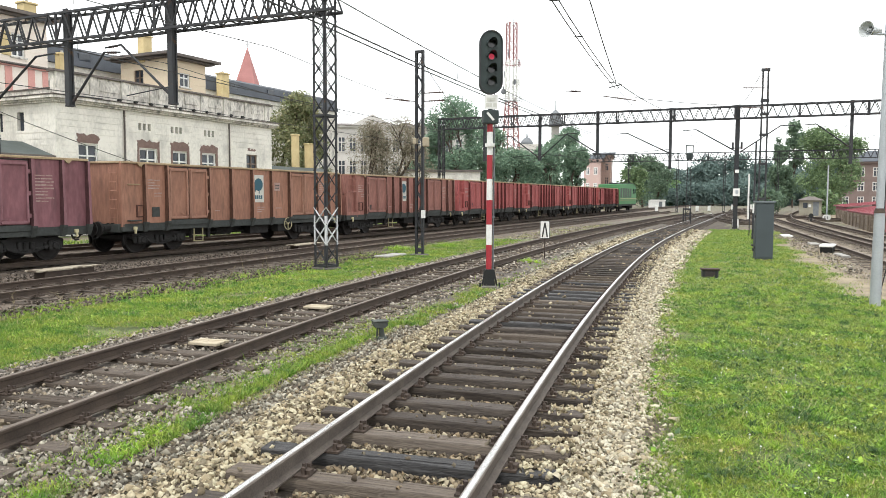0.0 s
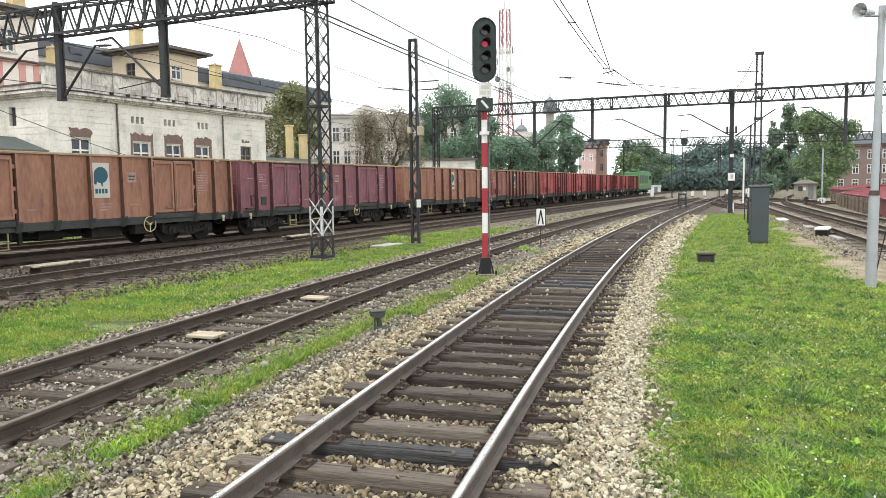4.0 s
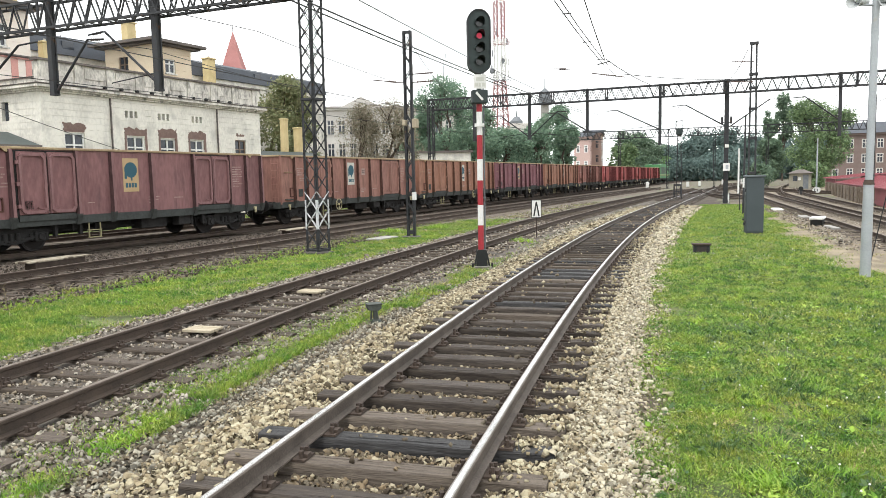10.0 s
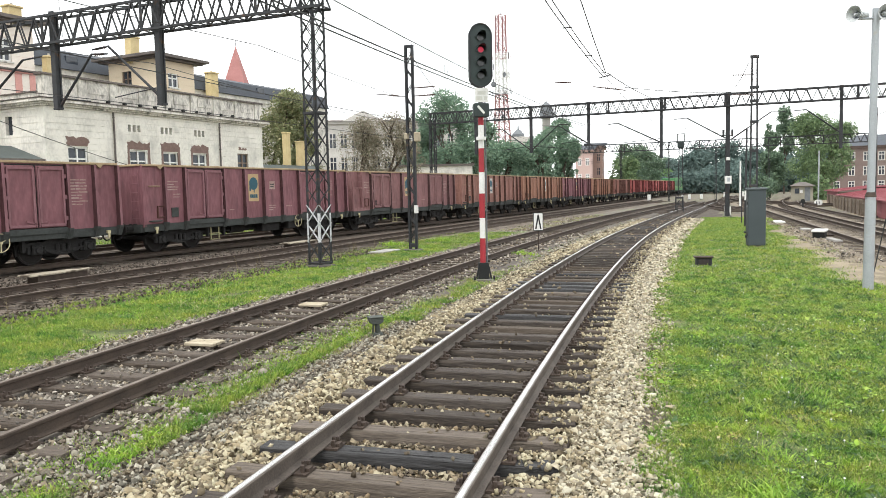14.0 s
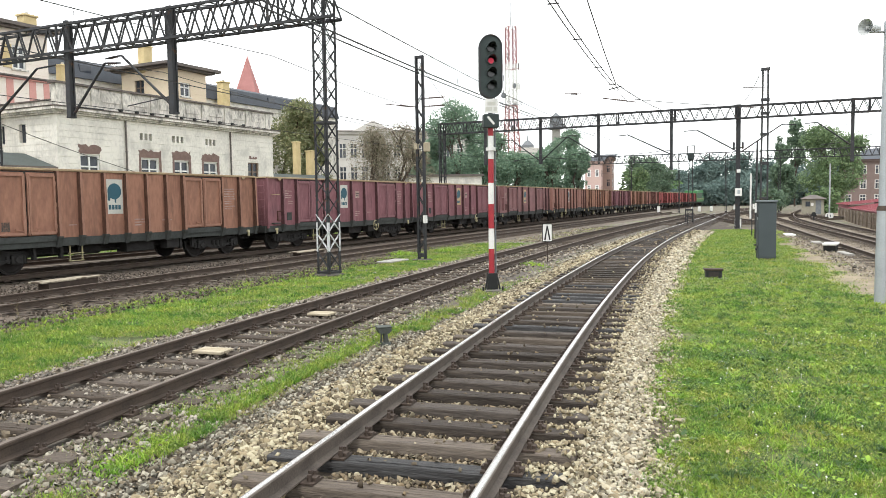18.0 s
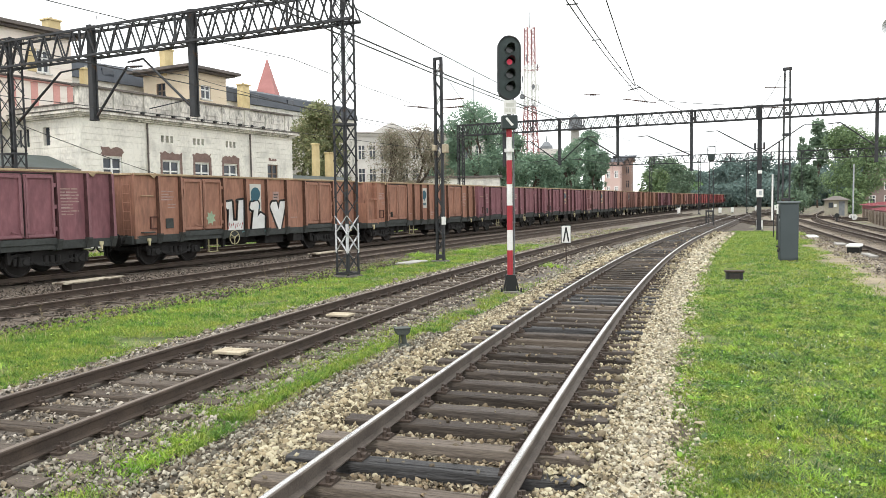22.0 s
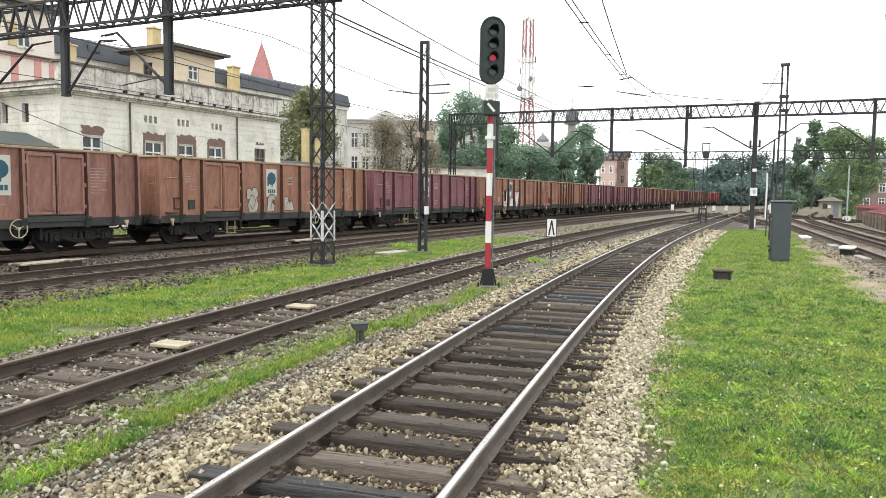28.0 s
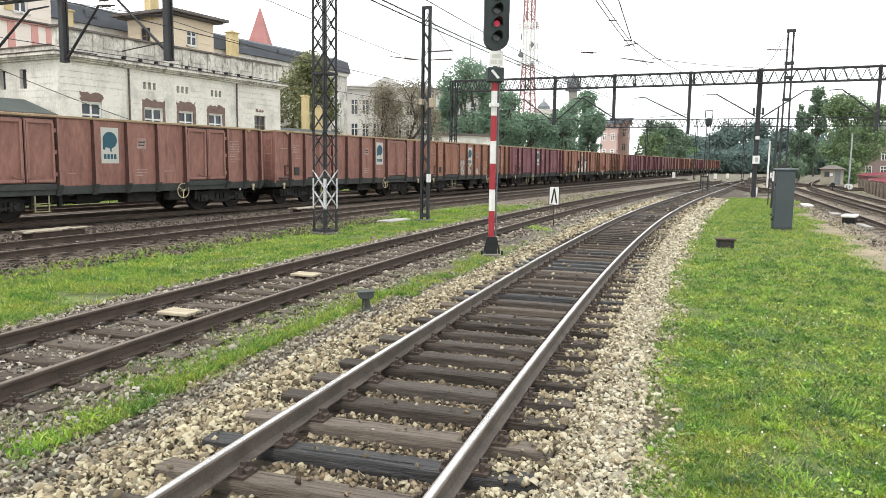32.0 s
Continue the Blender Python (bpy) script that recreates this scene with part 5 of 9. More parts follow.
def truss(p, q, z0, z1, deep, bays, label, thick=0.09, group="gantries of the overhead line"):
    """A lattice beam between two places in the plan."""
    p, q = Vector((*p, 0)), Vector((*q, 0))
    d = (q - p).normalized()
    s = Vector((-d.y, d.x, 0)) * deep / 2
    tb = thing("gantry_beam", label, "gantry", group=group)
    for k, (e, z) in enumerate(((-1, z0), (1, z0), (-1, z1), (1, z1))):
        part("chord", Solid().beam(p + s * e + Vector((0, 0, z)), q + s * e + Vector((0, 0, z)), thick, thick), STEEL_DARK, tb)
    for e in (-1, 1):
        lc = Solid()
        for i in range(bays):
            a, b, c = (p.lerp(q, (i + f) / bays) + s * e for f in (0, 0.5, 1))
            lc.beam(a + Vector((0, 0, z0)), b + Vector((0, 0, z1)), thick * 0.6, thick * 0.5)
            lc.beam(b + Vector((0, 0, z1)), c + Vector((0, 0, z0)), thick * 0.6, thick * 0.5)
            if i % 6 == 3:
                lc.beam(a + Vector((0, 0, z0)), a + Vector((0, 0, z1)), thick * 0.9, thick * 0.9)
        tagged(part("lacing", lc, STEEL_DARK, tb), kind="stuff")
    for z in (z0, z1):
        tp = Solid()
        for i in range(bays):
            a, b = p.lerp(q, i / bays), p.lerp(q, (i + 1) / bays)
            u, w = (s, -s) if i % 2 else (-s, s)
            tp.beam(a + u + Vector((0, 0, z)), b + w + Vector((0, 0, z)), thick * 0.5, thick * 0.4)
            tp.beam(a + s + Vector((0, 0, z)), a - s + Vector((0, 0, z)), thick * 0.5, thick * 0.4)
        tagged(part("cross_lacing", tp, STEEL_DARK, tb), kind="stuff")
    return tb


TDIR = Vector((0.40, 0.92, 0)).normalized()
BDIR = Vector((-TDIR.y, TDIR.x, 0))


def insulator(so, p, q, mi=0, r=0.055, n=7):
    p, q = Vector(p), Vector(q)
    for i in range(n):
        c = p.lerp(q, (i + 0.5) / n)
        e = (q - p).normalized() * 0.012
        so.tube(c - e, c + e, r, r * 0.7, 8, True, mi)
    so.tube(p, q, r * 0.35, r * 0.35, 6, True, mi)


def drop_post(base, d, z0, z1, w, arms, label, tick=True):
    """A post hung from a gantry, with slanting cantilever arms; d along the gantry from its base."""
    c = base + BDIR * d
    dp = thing("drop_post", label, "drop post", pose(c.x, c.y, 0, 0, 0, math.degrees(math.atan2(BDIR.y, BDIR.x))), "drop posts of the gantries")
    po = Solid()
    for y in (-w * 0.42, w * 0.42):
        po.box(-w / 2, w / 2, y - 0.03, y + 0.03, z0, z1)
    po.box(-w * 0.35, w * 0.35, -w * 0.38, w * 0.38, z0 + 0.02, z1 - 0.02)
    po.box(-w * 0.6, w * 0.6, -w * 0.55, w * 0.55, z0, z0 + 0.06)
    part("post", po, STEEL_DARK, dp)
    for k, (x0, za, x1, zb) in enumerate(arms):
        am = Solid().tube((x0, 0, za), (x1, 0, zb), 0.05, 0.04, 8)
        am.tube((x1, 0, zb), (x1 + (0.75 if x1 > x0 else -0.75), 0, zb - 0.05), 0.035, 0.03, 8)
        part("cantilever_arm", am, STEEL_DARK, dp)
        ins, e = Solid(), 0.16
        insulator(ins, (x0 + (x1 - x0) * 0.03, 0, za + (zb - za) * 0.03), (x0 + (x1 - x0) * e, 0, za + (zb - za) * e))
        part("insulator", ins, INSULATOR, dp)
        ins = Solid()
        insulator(ins, (x1 + (0.15 if x1 > x0 else -0.15), 0, zb - 0.02), (x1 + (0.6 if x1 > x0 else -0.6), 0, zb - 0.05), 0, 0.05, 5)
        part("insulator", ins, INSULATOR, dp)
        # steady arm that holds the contact wire
        st = Solid().tube((x0, 0, za + 0.25), (x0 + (x1 - x0) * 0.9, 0, za + 0.05), 0.02, 0.02, 6)
        part("steady_arm", st, STEEL_DARK, dp)
    return dp


# near gantry over the freight tracks
G1 = Vector((-3.85, 22.9, 0))
G1_ROT = math.degrees(math.atan2(BDIR.y, BDIR.x))
lattice_mast(-3.83, 22.95, 54.5, 0.51, 0.51, 9.4, 0.56, "dark lattice steel mast with a white painted lower section", (0.78, 1.68), True)
FAR1 = G1 + BDIR * 15.4
FARMAST = lattice_mast(FAR1.x, FAR1.y, G1_ROT, 0.85, 0.5, 8.9, 0.72, "dark lattice steel mast behind the freight train")
E1 = G1 + BDIR * 18.0
E0 = G1 - BDIR * 0.5
truss((E0.x, E0.y), (E1.x, E1.y), 7.66, 8.62, 0.55, 24, "dark lattice gantry beam over the freight tracks", 0.08)
drop_post(G1, 5.95, 5.2, 8.75, 0.21, [(0.15, 5.55, 2.3, 7.35)], "dark steel drop post with a slanting cantilever arm")
drop_post(G1, 10.8, 5.35, 8.8, 0.21, [(-0.15, 5.5, -1.75, 7.15)], "dark steel drop post with a slanting cantilever arm")
ca = Solid().tube((-0.3, 0, 5.62), (-2.9, 0, 7.37), 0.055, 0.04, 8)
ca.tube((-2.9, 0, 7.37), (-3.9, 0, 7.42), 0.035, 0.03, 8)
part("cantilever_arm", ca, STEEL_DARK, FARMAST)
ci = Solid()
insulator(ci, (-0.45, 0, 5.72), (-0.9, 0, 6.02))
part("insulator", ci, INSULATOR, FARMAST)

# far gantry over the whole yard
G2 = Vector((19.94, 52.8, 0))
L2, R2 = G2 + BDIR * 22.6, G2 - BDIR * 19.5
truss((L2.x, L2.y), (R2.x, R2.y), 7.62, 8.45, 0.6, 62, "long dark gantry beam across the yard", 0.085)


def tall_post(x, y, w, h, label, group=""):
    """A built-up post of two channels with battens."""
    tp = thing("catenary_post", label, "post", pose(x, y, -0.12, 0, 0, G1_ROT), group)
    for sx in (-1, 1):
        c = Solid()
        c.box(sx * w / 2, sx * (w / 2 - 0.016), -0.07, 0.07, 0, h)
        c.box(sx * w / 2, sx * (w / 2 - 0.075), -0.07, -0.056, 0, h)
        c.box(sx * w / 2, sx * (w / 2 - 0.075), 0.056, 0.07, 0, h)
        part("channel", c, STEEL_DARK, tp)
    z, k = 0.4, 0
    while z + 0.55 < h:
        for y in (-0.065, 0.065):
            part("batten", Solid().beam((-w / 2, y, z if k % 2 else z + 0.5), (w / 2, y, z + 0.5 if k % 2 else z), 0.012, 0.04), STEEL_DARK, tp)
        z += 0.55
        k += 1
    part("end_plate", Solid().box(-w / 2 + 0.018, w / 2 - 0.018, -0.06, 0.06, h - 0.1, h), STEEL_DARK, tp)
    part("end_plate", Solid().box(-w / 2 + 0.018, w / 2 - 0.018, -0.06, 0.06, 0.15, 0.3), STEEL_DARK, tp)
    part("footing", Solid().box(-w, w, -0.25, 0.25, -0.1, 0.08, 0.03), CONCRETE_DARK, tp)
    return tp


def open_post(x, y, w, h, label):
    """A slender twin-leg post tied by a few plates."""
    tp = thing("catenary_post", label, "post", pose(x, y, -0.12, 0, 0, G1_ROT))
    for sx in (-1, 1):
        part("leg", Solid().beam((sx * w * 0.62, 0, 0), (sx * w * 0.42, 0, h), 0.085, 0.10), STEEL_DARK, tp)
    for k, z in enumerate((0.6, 2.2, 3.9, 5.3, 6.3, h - 1.5, h - 0.04)):
        part("tie_plate_band", Solid().box(-w * 0.75, w * 0.75, -0.07, 0.07, z - 0.07, z + 0.07, 0.01), STEEL_DARK, tp)
    ar = Solid()
    for z, s in ((7.55, 1), (6.6, 1)):
        ar.tube((0, 0, z), (s * 1.0, 0, z + 0.06), 0.02, 0.02, 6)
        insulator(ar, (s * 0.35, 0, z + 0.02), (s * 1.0, 0, z + 0.06), 0, 0.05, 6)
    part("side_insulator", ar, INSULATOR, tp)
    return tp


GPOST = tall_post(19.94, 52.8, 0.30, 8.7, "dark steel post that carries the long gantry")
part("web", Solid().box(-0.13, 0.13, -0.05, 0.05, 0.0, 8.6), STEEL_DARK, GPOST)
post2 = open_post(15.15, 36.75, 0.27, 8.45, "slender twin-leg steel post standing in the grass")
mast2 = tall_post(-1.19, 28.6, 0.34, 7.75, "dark built-up steel post between the tracks")
m2 = Solid()
for z in (6.15, 5.85):
    m2.tube((-0.15, 0, z), (-1.05, 0, z), 0.02, 0.02, 6)
    insulator(m2, (-0.35, 0, z), (-1.0, 0, z), 0, 0.05, 6)
m2.tube((0.1, 0, 5.85), (1.5, 0, 6.05), 0.018, 0.018, 6)
insulator(m2, (0.5, 0, 5.9), (0.9, 0, 5.96), 0, 0.05, 5)
part("side_insulator", m2, INSULATOR, mast2)
part("wrapping", Solid().box(-0.36, -0.16, -0.12, 0.12, 4.15, 4.5, 0.03).box(0.1, 0.26, -0.11, 0.11, 4.25, 4.48, 0.03), PALE_BOARD, mast2, "pale yellow wrapping")
part("white_mark", Solid().box(-0.2, -0.1, -0.09, 0.09, 1.45, 1.75), WHITE, mast2)
for d, z0, arms in ((14.25, 4.95, [(-0.1, 5.2, -2.2, 7.0), (0.1, 5.2, 2.4, 6.9)]), (9.77, 5.3, [(0.1, 5.5, 2.3, 6.9)]), (4.5, 4.2, [(0.1, 5.35, 3.1, 6.85)]), (0.0, 4.4, [(0.15, 5.4, 2.75, 6.95), (-0.2, 5.3, -2.75, 7.05)]), (-7.0, 4.4, [(0.1, 5.5, 2.1, 7.08)]), (18.8, 5.0, []), (-13.5, 4.6, [(0.1, 5.5, 2.1, 7.05)])):
    if d == 0.0:
        for x0, za, x1, zb in arms:
            part("cantilever_arm", Solid().tube((x0, 0, za + 0.12), (x1, 0, zb + 0.12), 0.05, 0.04, 8).tube((x1, 0, zb + 0.12), (x1 + math.copysign(0.9, x1), 0, zb + 0.07), 0.03, 0.03, 6), STEEL_DARK, GPOST)
        part("lamp_bracket", Solid().box(-0.35, 0.35, -0.12, 0.12, 5.67, 5.74).box(-0.36, -0.22, -0.12, 0.12, 5.62, 6.12, 0.03).box(0.22, 0.36, -0.12, 0.12, 5.62, 6.12, 0.03), STEEL_DARK, GPOST)
    else:
        drop_post(G2, d, z0, 8.55, 0.2, arms, "dark steel drop post under the long gantry")
lattice_mast(L2.x, L2.y, G1_ROT, 0.5, 0.4, 8.6, 0.6, "dark lattice mast at the end of the long gantry")
lattice_mast(R2.x, R2.y, G1_ROT, 0.5, 0.4, 8.6, 0.6, "dark lattice mast at the end of the long gantry")

# third gantry, far off
G3 = Vector((35.6, 110, 0))
L3, R3 = G3 + BDIR * 17, G3 - BDIR * 24
truss((L3.x, L3.y), (R3.x, R3.y), 7.5, 8.6, 0.6, 46, "far dark gantry beam across the yard", 0.10)
for d in (17, 9.5, 2.5, -4, -11, -24):
    c = G3 + BDIR * d
    tall_post(c.x, c.y, 0.3, 8.7 if d in (17, 2.5, -11, -24) else 8.6, "far dark post of the gantry", "posts of the far gantry")


# ---- overhead wires ----
def wire(so, p, q, sag, r, n=14):
    p, q = Vector(p), Vector(q)
    so.path([p.lerp(q, i / n) - Vector((0, 0, sag * 4 * i / n * (1 - i / n))) for i in range(n + 1)], r)


def overhead(line, supports, label, zc=5.45, zm=6.9, sag=0.9, jog=0.2):
    """Contact wire, messenger wire and droppers over one track."""
    ov = thing("overhead_wires", label, "overhead wires", group="overhead wires of the yard")
    ct, ms = Solid(), Solid()
    for k, (y0, y1) in enumerate(zip(supports, supports[1:])):
        s0, s1 = line.s_at(y0), line.s_at(y1)
        a = jog if k % 2 else -jog
        wire(ct, line.at(s0, a, zc), line.at(s1, -a, zc), 0.03, 0.010)
        wire(ms, line.at(s0, a * 0.3, zm), line.at(s1, -a * 0.3, zm), sag, 0.009)
        n = max(2, int((s1 - s0) / 8))
        for i in range(1, n):
            f = i / n
            p = line.at(s0, a, zc).lerp(line.at(s1, -a, zc), f)
            q = line.at(s0, a * 0.3, zm).lerp(line.at(s1, -a * 0.3, zm), f) - Vector((0, 0, sag * 4 * f * (1 - f)))
            part("dropper_wire", Solid().beam(p, q, 0.008, 0.008), WIRE, ov)
    part("contact_wire", ct, WIRE, ov)
    part("messenger_wire", ms, WIRE, ov)


def line_wires(label, line, runs):
    """Separate wires over one track: runs of (y0, z0, y1, z1, offset, sag, radius)."""
    ov = thing("overhead_wires", label, "overhead wires", group="overhead wires of the yard")
    for y0, z0, y1, z1, off, sag, r in runs:
        so = Solid()
        n = max(4, int((y1 - y0) / 3))
        so.path([line.at(line.s_at(y0 + (y1 - y0) * i / n), off, z0 + (z1 - z0) * i / n - sag * 4 * i / n * (1 - i / n)) for i in range(n + 1)], r)
        part("wire", so, WIRE, ov)
    return ov


ova = line_wires("twin contact wires and messenger over the main track", LINE_A, [(-25, 5.6, 24.2, 5.62, -0.06, 0.0, 0.008), (-25, 5.6, 24.2, 5.62, 0.06, 0.0, 0.008), (24.2, 5.62, 54, 5.6, 0.0, 0.0, 0.006), (-3, 10.6, 24.0, 5.75, 0.0, 0.0, 0.011), (24.0, 5.75, 36, 6.5, 0.05, 0.0, 0.011), (36, 6.5, 54.2, 7.7, 0.05, 0.0, 0.011), (54, 5.6, 112, 5.6, 0, 0, 0.008), (54.2, 7.0, 112, 7.0, 0, 0.9, 0.009)])
so = Solid()
for y in (13.5, 16.5, 20, 23):
    so.beam(LINE_A.at(LINE_A.s_at(y), -0.1, 5.61), LINE_A.at(LINE_A.s_at(y), 0.1, 5.61), 0.02, 0.02)
so.beam(LINE_A.at(LINE_A.s_at(24.2), -0.25, 5.64), LINE_A.at(LINE_A.s_at(24.2), 0.15, 5.72), 0.03, 0.03)
part("clamp", so, WIRE, ova)
line_wires("feeder wires strung beside the posts", LINE_B, [(-20, 7.22, 58, 7.1, -3.38, 0.1, 0.018), (-20, 7.12, 58, 7.0, -3.50, 0.1, 0.016), (-20, 7.55, 60, 6.6, -1.85, 0.1, 0.011)])
for p, q in (((9.2, 46, 8.25), (11.3, 46.5, 8.05)), ((6.9, 46, 8.55), (7.9, 46.2, 8.55))):
    li = thing("line_insulator", "dark rod insulator hung in the overhead line", "insulator", group="rod insulators of the overhead line")
    so = Solid()
    insulator(so, Vector(p).lerp(Vector(q), 0.35), Vector(p).lerp(Vector(q), 0.75), 0, 0.07, 7)
    so.tube(p, q, 0.03, 0.03, 6)
    part("rod", so, INSULATOR, li)
overhead(LINE_D, (-22, 25.4, 59.5, 118, 175), "contact and messenger wires over a yard track", 5.5, 7.1, 0.7)
overhead(LINE_C, (-20, 28.2, 63, 122, 180), "contact and messenger wires over the freight track", 5.5, 7.1, 0.7)
overhead(LINE_F, (2, 46, 104, 150), "contact and messenger wires over a siding", 5.5, 7.0, 0.9)
cross = thing("span_wires", "thin feeder wires strung between posts", "overhead wires")
for k, (p, q, sag) in enumerate((((-1.19, 28.6, 7.4), (2.0, 62.0, 8.3), 0.6), ((-3.85, 22.9, 8.4), (-21, 12, 10.2), 0.4), ((-18, 29.1, 5.6), (-13.5, 36, 3.2), 0.1), ((14.85, 36.75, 8.0), (19.9, 52.8, 8.5), 0.3), ((7.4, 30.6, 6.15), (14.8, 36.7, 6.6), 0.1))):
    so = Solid()
    wire(so, p, q, sag, 0.011)
    part("wire", so, WIRE, cross)

# ---- station building behind the train ----
PLASTER = mat("cream_plaster", (0.80, 0.775, 0.70), (0.62, 0.60, 0.54), 0.7, 7, bump=0.35, mixat=(0.38, 0.56), third=(0.50, 0.485, 0.44), third_at=(0.53, 0.70), third_scale=0.9, stretch=(1, 1, 0.7))
PLASTER_STAINED = mat("stained_plaster", (0.74, 0.71, 0.64), (0.42, 0.40, 0.36), 1.1, 9, bump=0.4, mixat=(0.40, 0.58), third=(0.20, 0.195, 0.175), third_at=(0.55, 0.68), third_scale=2.4, stretch=(1, 1, 0.5))
PLASTER_WARM = mat("warm_plaster", (0.76, 0.65, 0.49), (0.68, 0.56, 0.41), 0.5, 8, bump=0.2)
PINK = mat("pink_plaster", (0.68, 0.36, 0.31), (0.58, 0.30, 0.26), 0.5, 8, bump=0.2)
ROSE = mat("rose_plaster", (0.85, 0.775, 0.69), (0.77, 0.69, 0.60), 0.5, 8, bump=0.2)
BRICK = mat("bare_brick", (0.24, 0.165, 0.14), (0.15, 0.10, 0.088), 4, 25, bump=0.6)
TIN = mat("tin_flashing", (0.185, 0.16, 0.145), (0.10, 0.088, 0.08), 1, 12, rough=0.6, metal=0.3, bump=0.1)
SLATE = mat("slate_roof", (0.085, 0.095, 0.11), (0.06, 0.066, 0.078), 1, 12, rough=0.7, bump=0.2)
TILE_RED = mat("red_tiles", (0.42, 0.20, 0.19), (0.33, 0.15, 0.14), 1, 15, bump=0.3)
GREEN_ROOF = mat("green_tin_roof", (0.075, 0.09, 0.085), (0.05, 0.06, 0.056), 1, 10, rough=0.6, bump=0.1)
CHIMNEY = mat("yellow_chimney", (0.66, 0.54, 0.30), (0.54, 0.42, 0.22), 2, 15, bump=0.3)
FRAME_WHITE = mat("white_window_frame", (0.78, 0.78, 0.76), (0.68, 0.68, 0.66), 2, 20, rough=0.5, bump=0.05)
FRAME_BROWN = mat("brown_window_frame", (0.20, 0.15, 0.11), (0.14, 0.10, 0.08), 2, 20, rough=0.6, bump=0.05)


def wall_courses(u0, u1, y0, y1, z0, z1, course, holes, axis="u"):
    """A wall of shallow plaster courses with openings left out; holes are (a, b, z0, z1). The outer face looks towards -y (or -u)."""
    so = Solid()
    zs = [z0]
    while zs[-1] < z1 - 1e-6:
        zs.append(min(z1, zs[-1] + course))
    cuts = sorted({z for h in holes for z in (h[2], h[3]) if z0 < z < z1} | set(zs))
    for a, b in zip(cuts, cuts[1:]):
        spans = [(u0, u1)]
        for h in holes:
            if h[2] < (a + b) / 2 < h[3]:
                spans = [s for p, q in spans for s in ((p, min(q, h[0])), (max(p, h[1]), q)) if s[1] - s[0] > 0.01]
        groove = 0.03 if b in zs else 0.0
        for p, q in spans:
            if axis == "u":
                so.box(p, q, y0, y1, a, b - groove)
                if groove:
                    so.box(p, q, y0 + 0.03, y1, b - groove, b)
            else:
                so.box(y0, y1, p, q, a, b - groove)
                if groove:
                    so.box(y0 + 0.03, y1, p, q, b - groove, b)
    return so


def window_unit(parent, u, z0, z1, w, y=0.0, style="cross", frame_mat=None, arched=False, m=None):
    """A window set back in its opening, with frame, bars, panes and sill; looks towards -y."""
    base = part("window", Solid().box(u - w / 2, u + w / 2, y + 0.16, y + 0.20, z0, z1), DARK_GLASS, parent, "dark window pane", m)
    fr = Solid()
    t = 0.09
    for a, b in ((u - w / 2, u - w / 2 + t), (u + w / 2 - t, u + w / 2), (u - t * 0.55, u + t * 0.55)):
        fr.box(a, b, y + 0.09, y + 0.165, z0, z1)
    for z in (z0, z1 - t, z0 + (z1 - z0) * 0.62):
        fr.box(u - w / 2, u + w / 2, y + 0.085, y + 0.16, z, z + t)
    part("window_frame", fr, frame_mat or FRAME_WHITE, base)
    part("window_sill", Solid().box(u - w / 2 - 0.1, u + w / 2 + 0.1, y - 0.08, y + 0.1, z0 - 0.1, z0), PLASTER_STAINED, base)
    return base


def course_wall(solid, material, parent, label=""):
    """A wall whose plaster courses are parts of it."""
    n = len(solid.v) // 8
    first = None
    for k in range(n):
        one = Solid().add(solid.v[8 * k:8 * k + 8], [tuple(i - 8 * k for i in f) for f in solid.f[6 * k:6 * k + 6]])
        ob = part("wall" if k == 0 else "plaster_course", one, material, parent if k == 0 else first, label if k == 0 else "")
        first = first or ob
    return first


BLD = thing("station_building", "long cream plastered station building with a stained parapet", "building", pose(-21.64, 41.15, -0.12, 0, 0, 63.8))
WIN = [(2.0, 1.30, 3.3, 5.22), (6.3, 1.35, 3.3, 5.18), (8.88, 1.30, 3.3, 5.14), (11.47, 1.30, 3.3, 5.14), (15.8, 1.15, 3.4, 5.30)]
holes = [(u - w / 2, u + w / 2, a, b) for u, w, a, b in WIN] + [(u - w / 2, u + w / 2, 0.9, 2.6) for u, w, a, b in WIN]
for c in (6.05, 8.62, 11.53):
    holes += [(c + k * 0.36 - 0.11, c + k * 0.36 + 0.11, 6.30, 6.72) for k in (-1, 0, 1)]
course_wall(wall_courses(0, 18.05, 0, 0.45, 0, 7.40, 0.36, holes), PLASTER, BLD, "cream facade with shallow courses")
course_wall(wall_courses(0.45, 9.5, 0, 0.45, 0, 7.40, 0.36, [(2.7, 3.3, 5.9, 6.95), (4.6, 5.1, 5.9, 6.95), (5.3, 5.8, 5.9, 6.95)], "y"), PLASTER, BLD, "cream side wall")
part("side_wall", Solid().box(17.6, 18.05, 0.46, 9.5, 0, 7.40), PLASTER, BLD)
for u, w, a, b in WIN:
    window_unit(BLD, u, a, b, w, frame_mat=FRAME_BROWN if u > 15 else None)
    window_unit(BLD, u, 0.9, 2.6, w)
for y0, y1 in ((2.7, 3.3), (4.6, 5.1), (5.3, 5.8)):
    part("window", Solid().box(0.2, 0.24, y0, y1, 5.9, 6.95), DARK_GLASS, BLD)
for c in (6.05, 8.62, 11.53):
    for k in (-1, 0, 1):
        part("attic_slot", Solid().box(c + k * 0.36 - 0.11, c + k * 0.36 + 0.11, 0.22, 0.3, 6.30, 6.72), DARK_GLASS, BLD)


